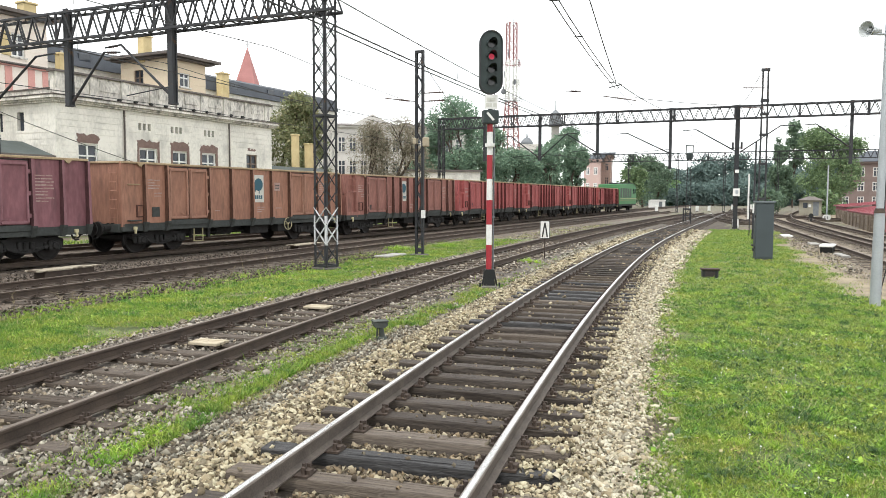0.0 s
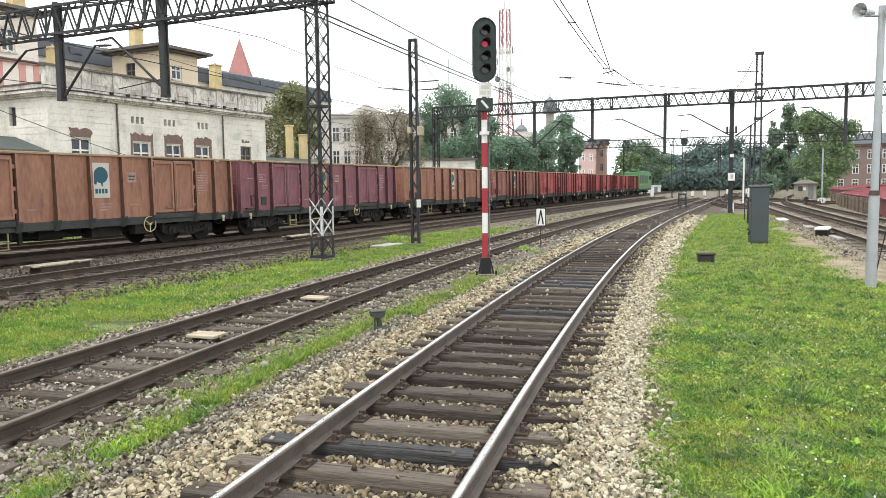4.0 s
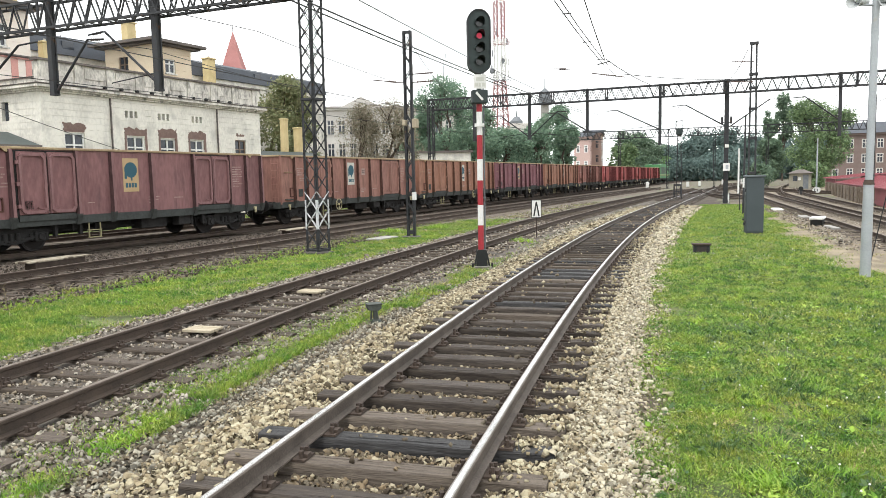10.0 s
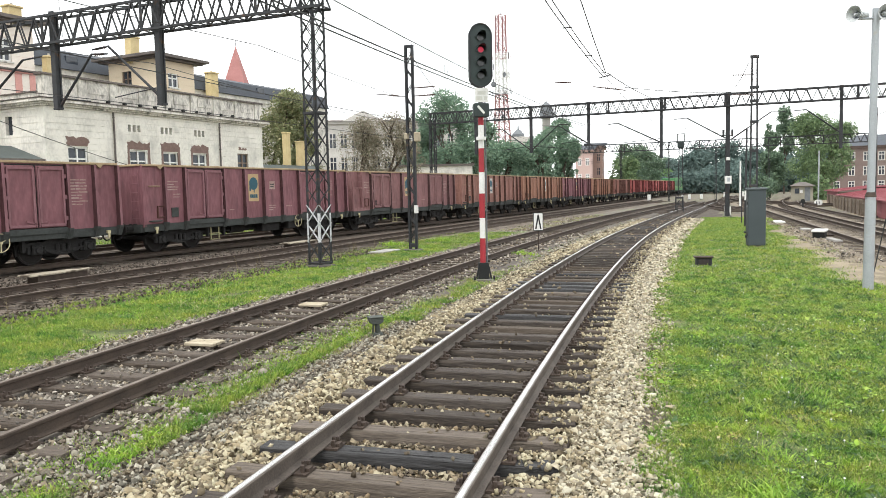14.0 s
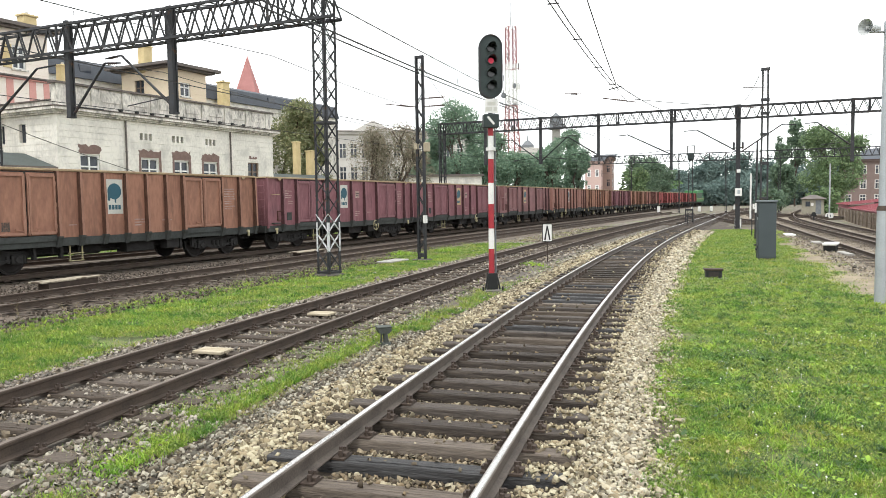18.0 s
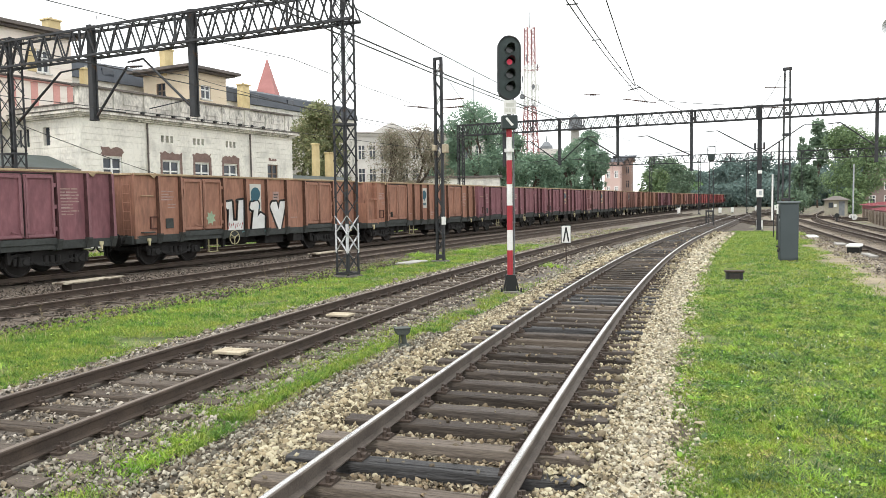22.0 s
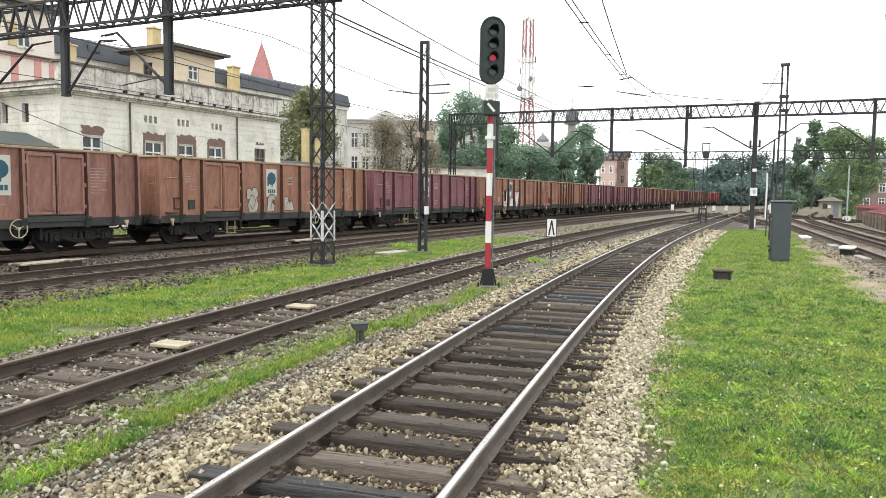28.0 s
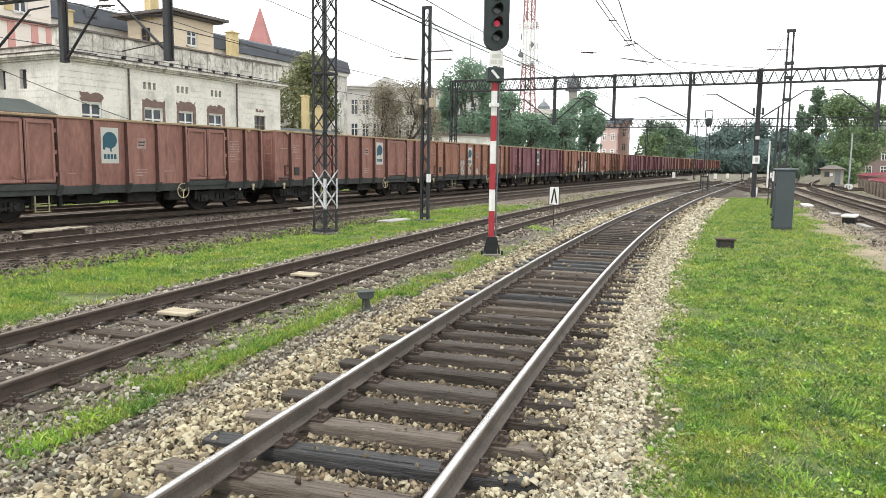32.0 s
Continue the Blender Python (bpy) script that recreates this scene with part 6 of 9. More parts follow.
def ragged(u0, u1, z0, z1, seed):
    """A patch with a ragged edge where plaster has fallen off."""
    rnd = random.Random(seed)
    n = 9
    out = [(u0 + (u1 - u0) * i / n, z1 + rnd.uniform(-0.16, 0.04)) for i in range(n + 1)]
    low = [(u1 + rnd.uniform(-0.1, 0.05), z0 + (z1 - z0) * (1 - i / 4)) for i in range(1, 4)]
    low2 = [(u0 + rnd.uniform(-0.05, 0.1), z0 + (z1 - z0) * (i / 4)) for i in range(1, 4)]
    return out + low + [(u1 - 0.12, z0), (u0 + 0.12, z0)] + low2


for u, w, a, b, side in ((2.0, 1.5, 5.26, 5.78, 0), (6.3, 1.75, 5.22, 5.75, 1), (8.88, 1.6, 5.18, 5.78, 1), (11.47, 1.65, 5.18, 5.76, 1), (15.8, 0.9, 5.55, 5.75, 0)):
    pt = Solid().prism(ragged(u - w / 2, u + w / 2, a, b, int(u * 10)), -0.012, 0.05, "y")
    if side:
        pt.prism([(u - w / 2 - 0.02, 3.4), (u - w / 2 + 0.17, 3.4), (u - w / 2 + 0.18, b - 0.2), (u - w / 2 + 0.04, b - 0.25)], -0.013, 0.05, "y")
        pt.prism([(u + w / 2 - 0.17, 3.4), (u + w / 2 + 0.03, 3.4), (u + w / 2 + 0.0, b - 0.25), (u + w / 2 - 0.18, b - 0.2)], -0.013, 0.05, "y")
    part("bare_brick", pt, BRICK, BLD, "bare brown brick where plaster has fallen")
co = Solid()
for dz, dp, h in ((7.38, 0.16, 0.10), (7.48, 0.28, 0.10), (7.58, 0.42, 0.12), (7.70, 0.36, 0.06)):
    co.box(-dp, 18.05 + dp, -dp, 0.5, dz, dz + h - 0.002)
    co.box(-dp, 0.5, 0.5, 9.5, dz, dz + h - 0.002)
part("cornice", co, PLASTER_STAINED, BLD, "moulded stained cornice")
part("cornice_flashing", Solid().box(-0.45, 18.5, -0.45, 0.3, 7.765, 7.80).box(-0.45, 0.3, 0.3, 9.5, 7.765, 7.80), TIN, BLD, "dark tin flashing")
pp = Solid()
pp.box(0.05, 17.95, 0.05, 0.45, 7.80, 9.05)
pp.box(0.05, 0.45, 0.45, 9.5, 7.80, 8.12)
part("parapet", pp, PLASTER_STAINED, BLD, "stained grey parapet")
for k in range(9):
    u = 0.35 + 2.15 * k
    part("parapet_pier", Solid().box(u - 0.28, u + 0.28, -0.03, 0.05, 7.82, 9.08, 0.01), PLASTER_STAINED, BLD)
    if k < 8:
        part("parapet_panel", Solid().box(u + 0.42, u + 1.73, 0.012, 0.05, 8.30, 8.92, 0.01), PLASTER_STAINED, BLD)
for k in range(10):
    u = 4.2 + 1.18 * k
    part("drain_spout", Solid().tube((u, -0.14, 7.93), (u, 0.1, 7.95), 0.09, 0.09, 10), BLACK, BLD)
cp = Solid()
cp.box(-0.08, 18.1, -0.12, 0.55, 9.05, 9.16)
cp.box(-0.02, 0.5, 0.5, 9.5, 8.125, 8.2)
part("coping", cp, TIN, BLD, "dark coping of the parapet")
for u in (4.48, 13.4):
    dp = Solid().tube((u, -0.09, 0), (u, -0.09, 7.35), 0.055, 0.055, 8)
    for z in (1.5, 3.5, 5.5, 7.0):
        dp.tube((u, -0.09, z), (u, -0.09, z + 0.05), 0.075, 0.075, 8)
    part("downpipe", dp, TIN, BLD)
part("flat_roof", Solid().box(0.45, 17.6, 0.45, 9.5, 7.5, 7.6), SLATE, BLD)


def block(label, u0, u1, y0, y1, z0, z1, wall_mat, over, roof_mat, rise, wins=(), lwins=(), pan=None):
    """An upper storey of the station, with eaves and a low hipped roof."""
    bk = thing("roof_pavilion", label, "building", pose(-21.64, 41.15, -0.12, 0, 0, 63.8))
    course_wall(wall_courses(u0, u1, y0, y0 + 0.4, z0, z1, 0.6, [(u - w / 2, u + w / 2, a, b) for u, w, a, b in wins]), wall_mat, bk)
    course_wall(wall_courses(y0 + 0.4, y1, u0, u0 + 0.4, z0, z1, 0.6, [(y - w / 2, y + w / 2, a, b) for y, w, a, b in lwins], "y"), wall_mat, bk)
    part("wall", Solid().box(u1 - 0.4, u1, y0 + 0.4, y1, z0, z1), wall_mat, bk)
    part("wall", Solid().box(u0 + 0.4, u1 - 0.4, y1 - 0.4, y1, z0, z1), wall_mat, bk)
    for u, w, a, b in wins:
        window_unit(bk, u, a, b, w, y0)
    for y, w, a, b in lwins:
        part("window", Solid().box(u0 + 0.16, u0 + 0.2, y - w / 2, y + w / 2, a, b), DARK_GLASS, bk)
        fr = Solid()
        for q0, q1 in ((y - w / 2, y - w / 2 + 0.08), (y + w / 2 - 0.08, y + w / 2), (y - 0.05, y + 0.05)):
            fr.box(u0 + 0.09, u0 + 0.16, q0, q1, a, b)
        fr.box(u0 + 0.085, u0 + 0.155, y - w / 2, y + w / 2, (a + b) / 2, (a + b) / 2 + 0.08)
        part("window_frame", fr, FRAME_BROWN, bk)
    ev = Solid()
    ev.box(u0 - over * 0.6, u1 + over * 0.6, y0 - over * 0.6, y1 + over * 0.6, z1, z1 + 0.14)
    ev.box(u0 - over, u1 + over, y0 - over, y1 + over, z1 + 0.14, z1 + 0.34)
    part("eave_board", ev, TIN, bk, "dark wide eaves")
    a, b, c, d, e = u0 - over, u1 + over, y0 - over, y1 + over, z1 + 0.342
    mx, my, k = (a + b) / 2, (c + d) / 2, 0.3
    part("roof", Solid().add([(a, c, e), (b, c, e), (b, d, e), (a, d, e), (mx - k, my - k, e + rise), (mx + k, my - k, e + rise), (mx + k, my + k, e + rise), (mx - k, my + k, e + rise)],
                             [(0, 1, 5, 4), (1, 2, 6, 5), (2, 3, 7, 6), (3, 0, 4, 7), (4, 5, 6, 7), (3, 2, 1, 0)]), roof_mat, bk)
    if pan:
        for (p, q, r, s) in pan:
            part("pink_panel", Solid().box(p, q, y0 - 0.03, y0 + 0.01, r, s, 0.004), PINK, bk, "pink plaster panel")
    return bk


block("cream roof pavilion with wide dark eaves", 13.6, 17.45, 6.0, 10.9, 9.0, 12.45, PLASTER_WARM, 0.85, SLATE, 0.55, [(15.3, 1.0, 10.5, 11.55)], [(9.0, 1.0, 10.55, 11.75)])
block("rose plastered upper storey with wide dark eaves", -9.5, 3.95, 6.0, 15.0, 7.4, 12.95, ROSE, 0.65, SLATE, 0.8, [(2.05, 0.85, 10.6, 12.0)], [], [(-2.3, -1.9, 8.4, 9.95), (-0.2, 0.2, 8.4, 9.95), (1.15, 1.6, 8.4, 9.95), (2.6, 3.05, 8.4, 9.95), (3.55, 3.94, 8.4, 9.95)])
bal = thing("terrace_parapet", "dark moulded string course of the upper storey", "parapet", pose(-21.64, 41.15, -0.12, 0, 0, 63.8))
part("moulding", Solid().box(-9.6, 4.15, 5.75, 5.995, 10.08, 10.2, 0.03), TIN, bal)
part("moulding", Solid().box(-9.6, 4.05, 5.86, 5.994, 9.98, 10.078, 0.02), PINK, bal)
part("shutter", Solid().box(1.0, 1.55, 5.93, 5.995, 10.6, 12.0, 0.01), CHIMNEY, bal, "yellow boarded shutter")
# the long slate-roofed wing behind
wing = thing("rear_wing", "long rear wing with a dark slate roof", "building", pose(-21.64, 41.15, -0.12, 0, 0, 63.8))
part("wall", Solid().box(3.95, 45, 13.0, 22.0, 0, 11.9), PLASTER_STAINED, wing)
part("fascia", Solid().box(3.9, 45.2, 12.85, 13.0, 11.55, 11.95), PLASTER, wing, "pale fascia under the roof")
part("roof", Solid().prism([(12.6, 11.95), (22.4, 11.95), (19.5, 13.9), (14.2, 13.6), (13.0, 13.2)], 3.9, 45.2, "x"), SLATE, wing, "dark slate mansard roof")
for k in range(7):
    part("skylight", Solid().box(6.0 + 5.4 * k, 7.0 + 5.4 * k, 12.75, 12.95, 12.2, 13.0, 0.02), DARK_GLASS, wing)


def chimney(u, y, z0, z1, w, label="yellow brick chimney on the station roof"):
    ch = thing("chimney", label, "chimney", pose(-21.64, 41.15, -0.12, 0, 0, 63.8), "chimneys of the station")
    part("chimney_shaft", Solid().box(u - w / 2, u + w / 2, y - w * 0.4, y + w * 0.4, z0, z1, 0.01), CHIMNEY, ch)
    part("cap", Solid().box(u - w * 0.6, u + w * 0.6, y - w * 0.5, y + w * 0.5, z1, z1 + 0.12, 0.02), CHIMNEY, ch)
    part("pot", Solid().tube((u, y, z1 + 0.12), (u, y, z1 + 0.3), 0.1, 0.08, 8), CONCRETE, ch)


chimney(13.9, 8.6, 12.3, 14.2, 0.8)
chimney(6.8, 8.5, 8, 11.7, 0.65)
chimney(25.8, 12.0, 9, 13.4, 0.9)
chimney(3.5, 7.2, 12.9, 14.15, 0.85)
for u, w, h in ((26.4, 0.5, 7.6), (28.5, 0.62, 6.93)):
    ch = thing("chimney", "free-standing yellow brick chimney of a low shed", "chimney", pose(-21.64, 41.15, -0.12, 0, 0, 63.8))
    part("chimney_shaft", Solid().box(u - w / 2, u + w / 2, 4.0, 4.0 + w, 3.0, h, 0.01), CHIMNEY, ch)
    part("cap", Solid().box(u - w * 0.6, u + w * 0.6, 3.93, 4.07 + w, h, h + 0.12, 0.02), CHIMNEY, ch)
low = thing("low_shed", "low shed with a green tin roof beside the station", "shed", pose(-21.64, 41.15, -0.12, 0, 0, 63.8))
part("wall", Solid().box(18.6, 29.2, 2, 5.5, 0, 4.0), PLASTER_STAINED, low)
part("roof", Solid().prism([(1.5, 3.95), (6.0, 3.95), (3.7, 4.8)], 18.4, 29.6, "x"), GREEN_ROOF, low)
pc = thing("platform_canopy", "low canopy with a dark green tin roof", "canopy", pose(-26.3, 34.5, -0.12, 0, 0, 63.8))
part("roof", Solid().prism([(-2.6, 4.38), (2.6, 4.38), (0.0, 5.18)], -9, 6.9, "x"), GREEN_ROOF, pc)
part("fascia", Solid().box(-9, 6.95, -2.65, 2.65, 4.26, 4.378), TIN, pc)
for x in (-7, -2, 3, 6):
    part("column", Solid().tube((x, 0, 0), (x, 0, 4.26), 0.09, 0.09, 10), STEEL_DARK, pc)

# ---- buildings farther off ----
TOWN_CREAM = mat("cream_town_plaster", (0.60, 0.575, 0.54), (0.47, 0.45, 0.42), 0.6, 8, bump=0.2)
TOWN_GREY = mat("grey_town_plaster", (0.60, 0.575, 0.54), (0.48, 0.46, 0.43), 0.6, 8, bump=0.2)
sp = thing("church_spire", "tall red tiled church spire behind the station", "spire", pose(-33.6, 125, 0))
part("spire_roof", Solid().add([(-1.75, -1.75, 20), (1.75, -1.75, 20), (1.75, 1.75, 20), (-1.75, 1.75, 20), (0, 0, 26.6)], [(0, 1, 4), (1, 2, 4), (2, 3, 4), (3, 0, 4), (3, 2, 1, 0)]), TILE_RED, sp)
part("tower", Solid().box(-1.65, 1.65, -1.65, 1.65, 0, 20.0), BRICK, sp)
part("cross", Solid().beam((0, 0, 26.4), (0, 0, 27.4), 0.07).beam((-0.25, 0, 27.0), (0.25, 0, 27.0), 0.06), STEEL_DARK, sp)


def town_house(label, x, y, rot, w, d, h, wall_mat, roof_mat, rise, cols, rows, z0, dz, win_w, win_h, frame_mat, pediment=None):
    """A house with rows of windows on two sides and a gabled or hipped roof."""
    th = thing("town_house", label, "building", pose(x, y, -0.12, 0, 0, rot), "houses beyond the yard")
    part("wall", Solid().box(-w / 2, w / 2, 0, d, 0, h), wall_mat, th)
    part("cornice", Solid().box(-w / 2 - 0.35, w / 2 + 0.35, -0.35, d + 0.35, h, h + 0.35), wall_mat, th)
    a = 0.6
    part("roof", Solid().add([(-w / 2 - a, -a, h + 0.352), (w / 2 + a, -a, h + 0.352), (w / 2 + a, d + a, h + 0.352), (-w / 2 - a, d + a, h + 0.352), (-w / 2 + d * 0.4, d / 2, h + rise), (w / 2 - d * 0.4, d / 2, h + rise)],
                             [(0, 1, 5, 4), (1, 2, 5), (2, 3, 4, 5), (3, 0, 4), (3, 2, 1, 0)]), roof_mat, th)
    if pediment:
        p0, p1, ph = pediment
        part("pediment", Solid().prism([(p0, h + 0.3), (p1, h + 0.3), ((p0 + p1) / 2, h + 0.3 + ph)], -0.4, 1.0, "y"), wall_mat, th)
    for i in range(cols):
        for j in range(rows):
            u, z = -w / 2 + w * (i + 0.5) / cols, z0 + dz * j
            wd = part("window", Solid().box(u - win_w / 2, u + win_w / 2, -0.02, 0.02, z, z + win_h), DARK_GLASS, th)
            fr = Solid()
            for q0, q1 in ((u - win_w / 2 - 0.1, u - win_w / 2 + 0.05), (u + win_w / 2 - 0.05, u + win_w / 2 + 0.1), (u - 0.05, u + 0.05)):
                fr.box(q0, q1, -0.06, -0.015, z, z + win_h)
            for q in (z - 0.08, z + win_h * 0.62, z + win_h - 0.05):
                fr.box(u - win_w / 2 - 0.1, u + win_w / 2 + 0.1, -0.055, -0.012, q, q + 0.13)
            part("window_frame", fr, frame_mat, wd)
    n = max(2, int(d / 3.2))
    for i in range(n):
        for j in range(rows):
            v, z = d * (i + 0.5) / n, z0 + dz * j
            for sx in (-1, 1):
                part("window", Solid().box(sx * (w / 2 - 0.02), sx * (w / 2 + 0.02), v - win_w / 2, v + win_w / 2, z, z + win_h), DARK_GLASS, th)
    return th


town_house("long cream town building with a small pediment", -8.2, 112, 12, 24, 12, 12.3, TOWN_CREAM, TIN, 1.2, 15, 3, 2.0, 3.4, 0.95, 2.1, TOWN_CREAM, (-6.8, -0.2, 1.7))
town_house("long cream town building", -26.0, 116, 12, 11, 12, 12.6, TOWN_GREY, SLATE, 1.6, 5, 3, 2.4, 3.4, 1.0, 1.9, PLASTER_WARM)
FADED_PINK = mat("faded_pink_plaster", (0.62, 0.46, 0.42), (0.54, 0.39, 0.35), 0.5, 8, bump=0.2)
TAN_BRICK = mat("tan_brick", (0.36, 0.26, 0.22), (0.28, 0.20, 0.17), 0.8, 12, bump=0.3)
town_house("pale pink town house beside the trees", 26.3, 141, -14, 2.9, 10, 9.0, FADED_PINK, SLATE, 1.4, 2, 2, 3.6, 2.9, 0.5, 1.2, FRAME_WHITE)
town_house("tan brick town house behind the pink one", 29.6, 147, -14, 3.0, 10, 10.0, TAN_BRICK, SLATE, 1.2, 2, 3, 2.0, 2.7, 0.6, 1.4, TAN_BRICK)
BRICK_OLD = mat("old_brick", (0.22, 0.165, 0.15), (0.16, 0.12, 0.108), 1.2, 15, bump=0.4)
town_house("brown brick tenement with pale window frames", 80.5, 136, -26, 19, 12, 8.5, BRICK_OLD, SLATE, 2.6, 8, 3, 0.9, 2.65, 0.9, 1.5, TOWN_GREY)
lw = thing("low_warehouse", "low white flat-roofed building behind the train", "building", pose(-0.9, 78, -0.12, 0, 0, 8))
part("wall", Solid().box(-3.6, 4.0, 0, 8, 0, 4.85), PLASTER, lw)
part("roof_edge", Solid().box(-3.8, 4.2, -0.2, 8.2, 4.85, 5.05), TIN, lw)
part("lean_roof", Solid().prism([(-7.5, 4.0), (-3.6, 4.0), (-3.6, 5.04)], 0, 8, "y"), CONCRETE, lw)

# radio tower
TOWER_RED = mat("tower_red_faded", (0.34, 0.16, 0.155), (0.25, 0.115, 0.11), 3, 40, rough=0.6, bump=0.08)
rt = thing("radio_tower", "red and white lattice radio tower with antennas", "radio tower", pose(15.8, 200, 0, 0, 0, 20))
levels = [(0, 4.6), (12, 3.7), (20, 2.9), (27, 2.3), (33, 2.2), (38, 2.15), (43, 2.1), (47.5, 2.05)]
for k, ((z0, w0), (z1, w1)) in enumerate(zip(levels, levels[1:])):
    sc = Solid()
    for sx, sy in ((-1, -1), (1, -1), (1, 1), (-1, 1)):
        sc.beam((sx * w0 / 2, sy * w0 / 2, z0), (sx * w1 / 2, sy * w1 / 2, z1), 0.26, 0.26)
    n = max(2, int((z1 - z0) / 1.7))
    for i in range(n):
        f0, f1 = i / n, (i + 1) / n
        a, b = w0 + (w1 - w0) * f0, w0 + (w1 - w0) * f1
        za, zb = z0 + (z1 - z0) * f0, z0 + (z1 - z0) * f1
        for p, q in (((-1, -1), (1, -1)), ((1, -1), (1, 1)), ((1, 1), (-1, 1)), ((-1, 1), (-1, -1))):
            sc.beam((p[0] * a / 2, p[1] * a / 2, za), (q[0] * b / 2, q[1] * b / 2, zb), 0.11, 0.11)
            sc.beam((q[0] * a / 2, q[1] * a / 2, za), (p[0] * b / 2, p[1] * b / 2, zb), 0.11, 0.11)
            sc.beam((p[0] * b / 2, p[1] * b / 2, zb), (q[0] * b / 2, q[1] * b / 2, zb), 0.11, 0.11)
    part("lattice_section", sc, TOWER_RED if k in (1, 2, 6, 5) else WHITE, rt, "red section" if k in (1, 2, 6, 5) else "white section")
for z, r in ((27.2, 2.9), (36.5, 2.6)):
    pf = Solid()
    for i in range(12):
        a, b = 2 * math.pi * i / 12, 2 * math.pi * (i + 1) / 12
        for dz in (0, 0.55, 1.1):
            pf.beam((r * math.cos(a), r * math.sin(a), z + dz), (r * math.cos(b), r * math.sin(b), z + dz), 0.06, 0.06)
        pf.beam((r * math.cos(a), r * math.sin(a), z), (r * math.cos(a), r * math.sin(a), z + 1.1), 0.06, 0.06)
        pf.beam((0, 0, z), (r * math.cos(a), r * math.sin(a), z), 0.06, 0.06)
    part("platform", pf, STEEL_GREY if z < 30 else TOWER_RED, rt)
rnd = random.Random(4)
for i in range(16):
    a, z = rnd.uniform(0, 6.28), rnd.choice((29, 30.5, 32, 34.5, 37.5, 39.5))
    part("antenna", Solid().box(-0.16, 0.16, -0.1, 0.1, -0.9, 0.9, 0.03), WHITE if i % 3 else STEEL_GREY, rt, m=pose(2.3 * math.cos(a), 2.3 * math.sin(a), z, 0, 0, math.degrees(a)))
for i in range(3):
    a = 0.5 + 2.1 * i
    part("dish", Solid().tube((0, 0, 0), (0, 0.35, 0), 0.75, 0.5, 16), STEEL_GREY, rt, m=pose(2.0 * math.cos(a), 2.0 * math.sin(a), 27.6 + 2.2 * i, 0, 0, math.degrees(a)))
part("whip_antenna", Solid().tube((0, 0, 47.5), (0, 0, 56), 0.09, 0.04, 6), STEEL_GREY, rt)
for sx in (-0.9, 0.9):
    part("whip_antenna", Solid().tube((sx, 0.9, 46.5), (sx, 0.9, 49.5), 0.06, 0.05, 6), STEEL_GREY, rt)
ap = thing("antenna_pole", "thin roof antenna pole with short aerials", "antenna", pose(0.6, 120, 8))
ab = Solid().tube((0, 0, 0), (0, 0, 14), 0.09, 0.06, 6)
for x in (-1.6, -1.2, 1.2, 1.6, 0.4):
    ab.tube((x, 0, 8.9), (x, 0, 10.0), 0.05, 0.05, 5) if abs(x) > 1 else ab.tube((x, 0, 12.6), (x, 0, 13.6), 0.05, 0.05, 5)
ab.tube((-1.7, 0, 8.9), (1.7, 0, 8.9), 0.05, 0.05, 5)
part("aerial", ab, STEEL_GREY, ap)
cd = thing("church_tower", "far grey church turret with an onion lantern", "church", pose(41.3, 300, 0))
# pale tone puts distance haze into the tower's colour
part("tower", Solid().box(-1.4, 1.4, -1.4, 1.4, 0, 30), CONCRETE, cd)
part("gallery", Solid().tube((0, 0, 30), (0, 0, 30.5), 3.1, 3.1, 10), STEEL_GREY, cd)
chapel = thing("chapel", "far pale chapel with a small dark cupola", "church", pose(29.0, 280, 0))
part("wall", Solid().box(-4.2, 4.2, -3, 3, 0, 21.4), TOWN_GREY, chapel)
part("cupola", Solid().tube((-0.9, 0, 21.4), (-0.9, 0, 22.4), 2.3, 2.3, 12).tube((-0.9, 0, 22.4), (-0.9, 0, 24.0), 2.3, 0.9, 12).tube((-0.9, 0, 24.0), (-0.9, 0, 26.2), 0.35, 0.1, 8), STEEL_GREY, chapel)
part("lantern", Solid().tube((0, 0, 30), (0, 0, 34.5), 2.7, 2.3, 10).tube((0, 0, 34.5), (0, 0, 36.5), 2.4, 0.3, 10).tube((0, 0, 36.5), (0, 0, 40.5), 0.15, 0.1, 5), STEEL_GREY, cd)

# ---- hut, sheds and fence by the sidings ----
HUT_WALL = mat("hut_plaster", (0.32, 0.30, 0.235), (0.22, 0.205, 0.16), 1, 12, bump=0.3)
SHED_RED = mat("red_sheet_roof", (0.32, 0.105, 0.12), (0.24, 0.075, 0.085), 1, 12, rough=0.6, bump=0.1)
FENCE = mat("weathered_fence", (0.25, 0.205, 0.16), (0.15, 0.12, 0.095), 2, 18, bump=0.4, rand=0.3, stretch=(4, 4, 0.6))
hut = thing("trackside_hut", "small grey trackside hut with a hipped roof", "hut", pose(45.3, 95, -0.12, 0, 0, -26) @ Matrix.Scale(0.9, 4))
part("wall", Solid().box(-1.4, 1.4, -1.2, 1.2, 0, 2.15), HUT_WALL, hut)
part("roof", Solid().add([(-1.75, -1.6, 2.15), (1.75, -1.6, 2.15), (1.75, 1.6, 2.15), (-1.75, 1.6, 2.15), (-0.4, 0, 2.68), (0.4, 0, 2.68)], [(0, 1, 5, 4), (1, 2, 5), (2, 3, 4, 5), (3, 0, 4), (3, 2, 1, 0)]), TIN, hut)
part("door", Solid().box(0.35, 1.05, -1.26, -1.2, 0, 1.95, 0.01), STEEL_GREY, hut, "grey metal door")
part("window", Solid().box(-0.9, -0.35, -1.24, -1.2, 1.1, 1.8, 0.01), DARK_GLASS, hut)
part("notice", Solid().box(-0.25, 0.1, -1.24, -1.2, 1.2, 1.6, 0.005), WHITE, hut)
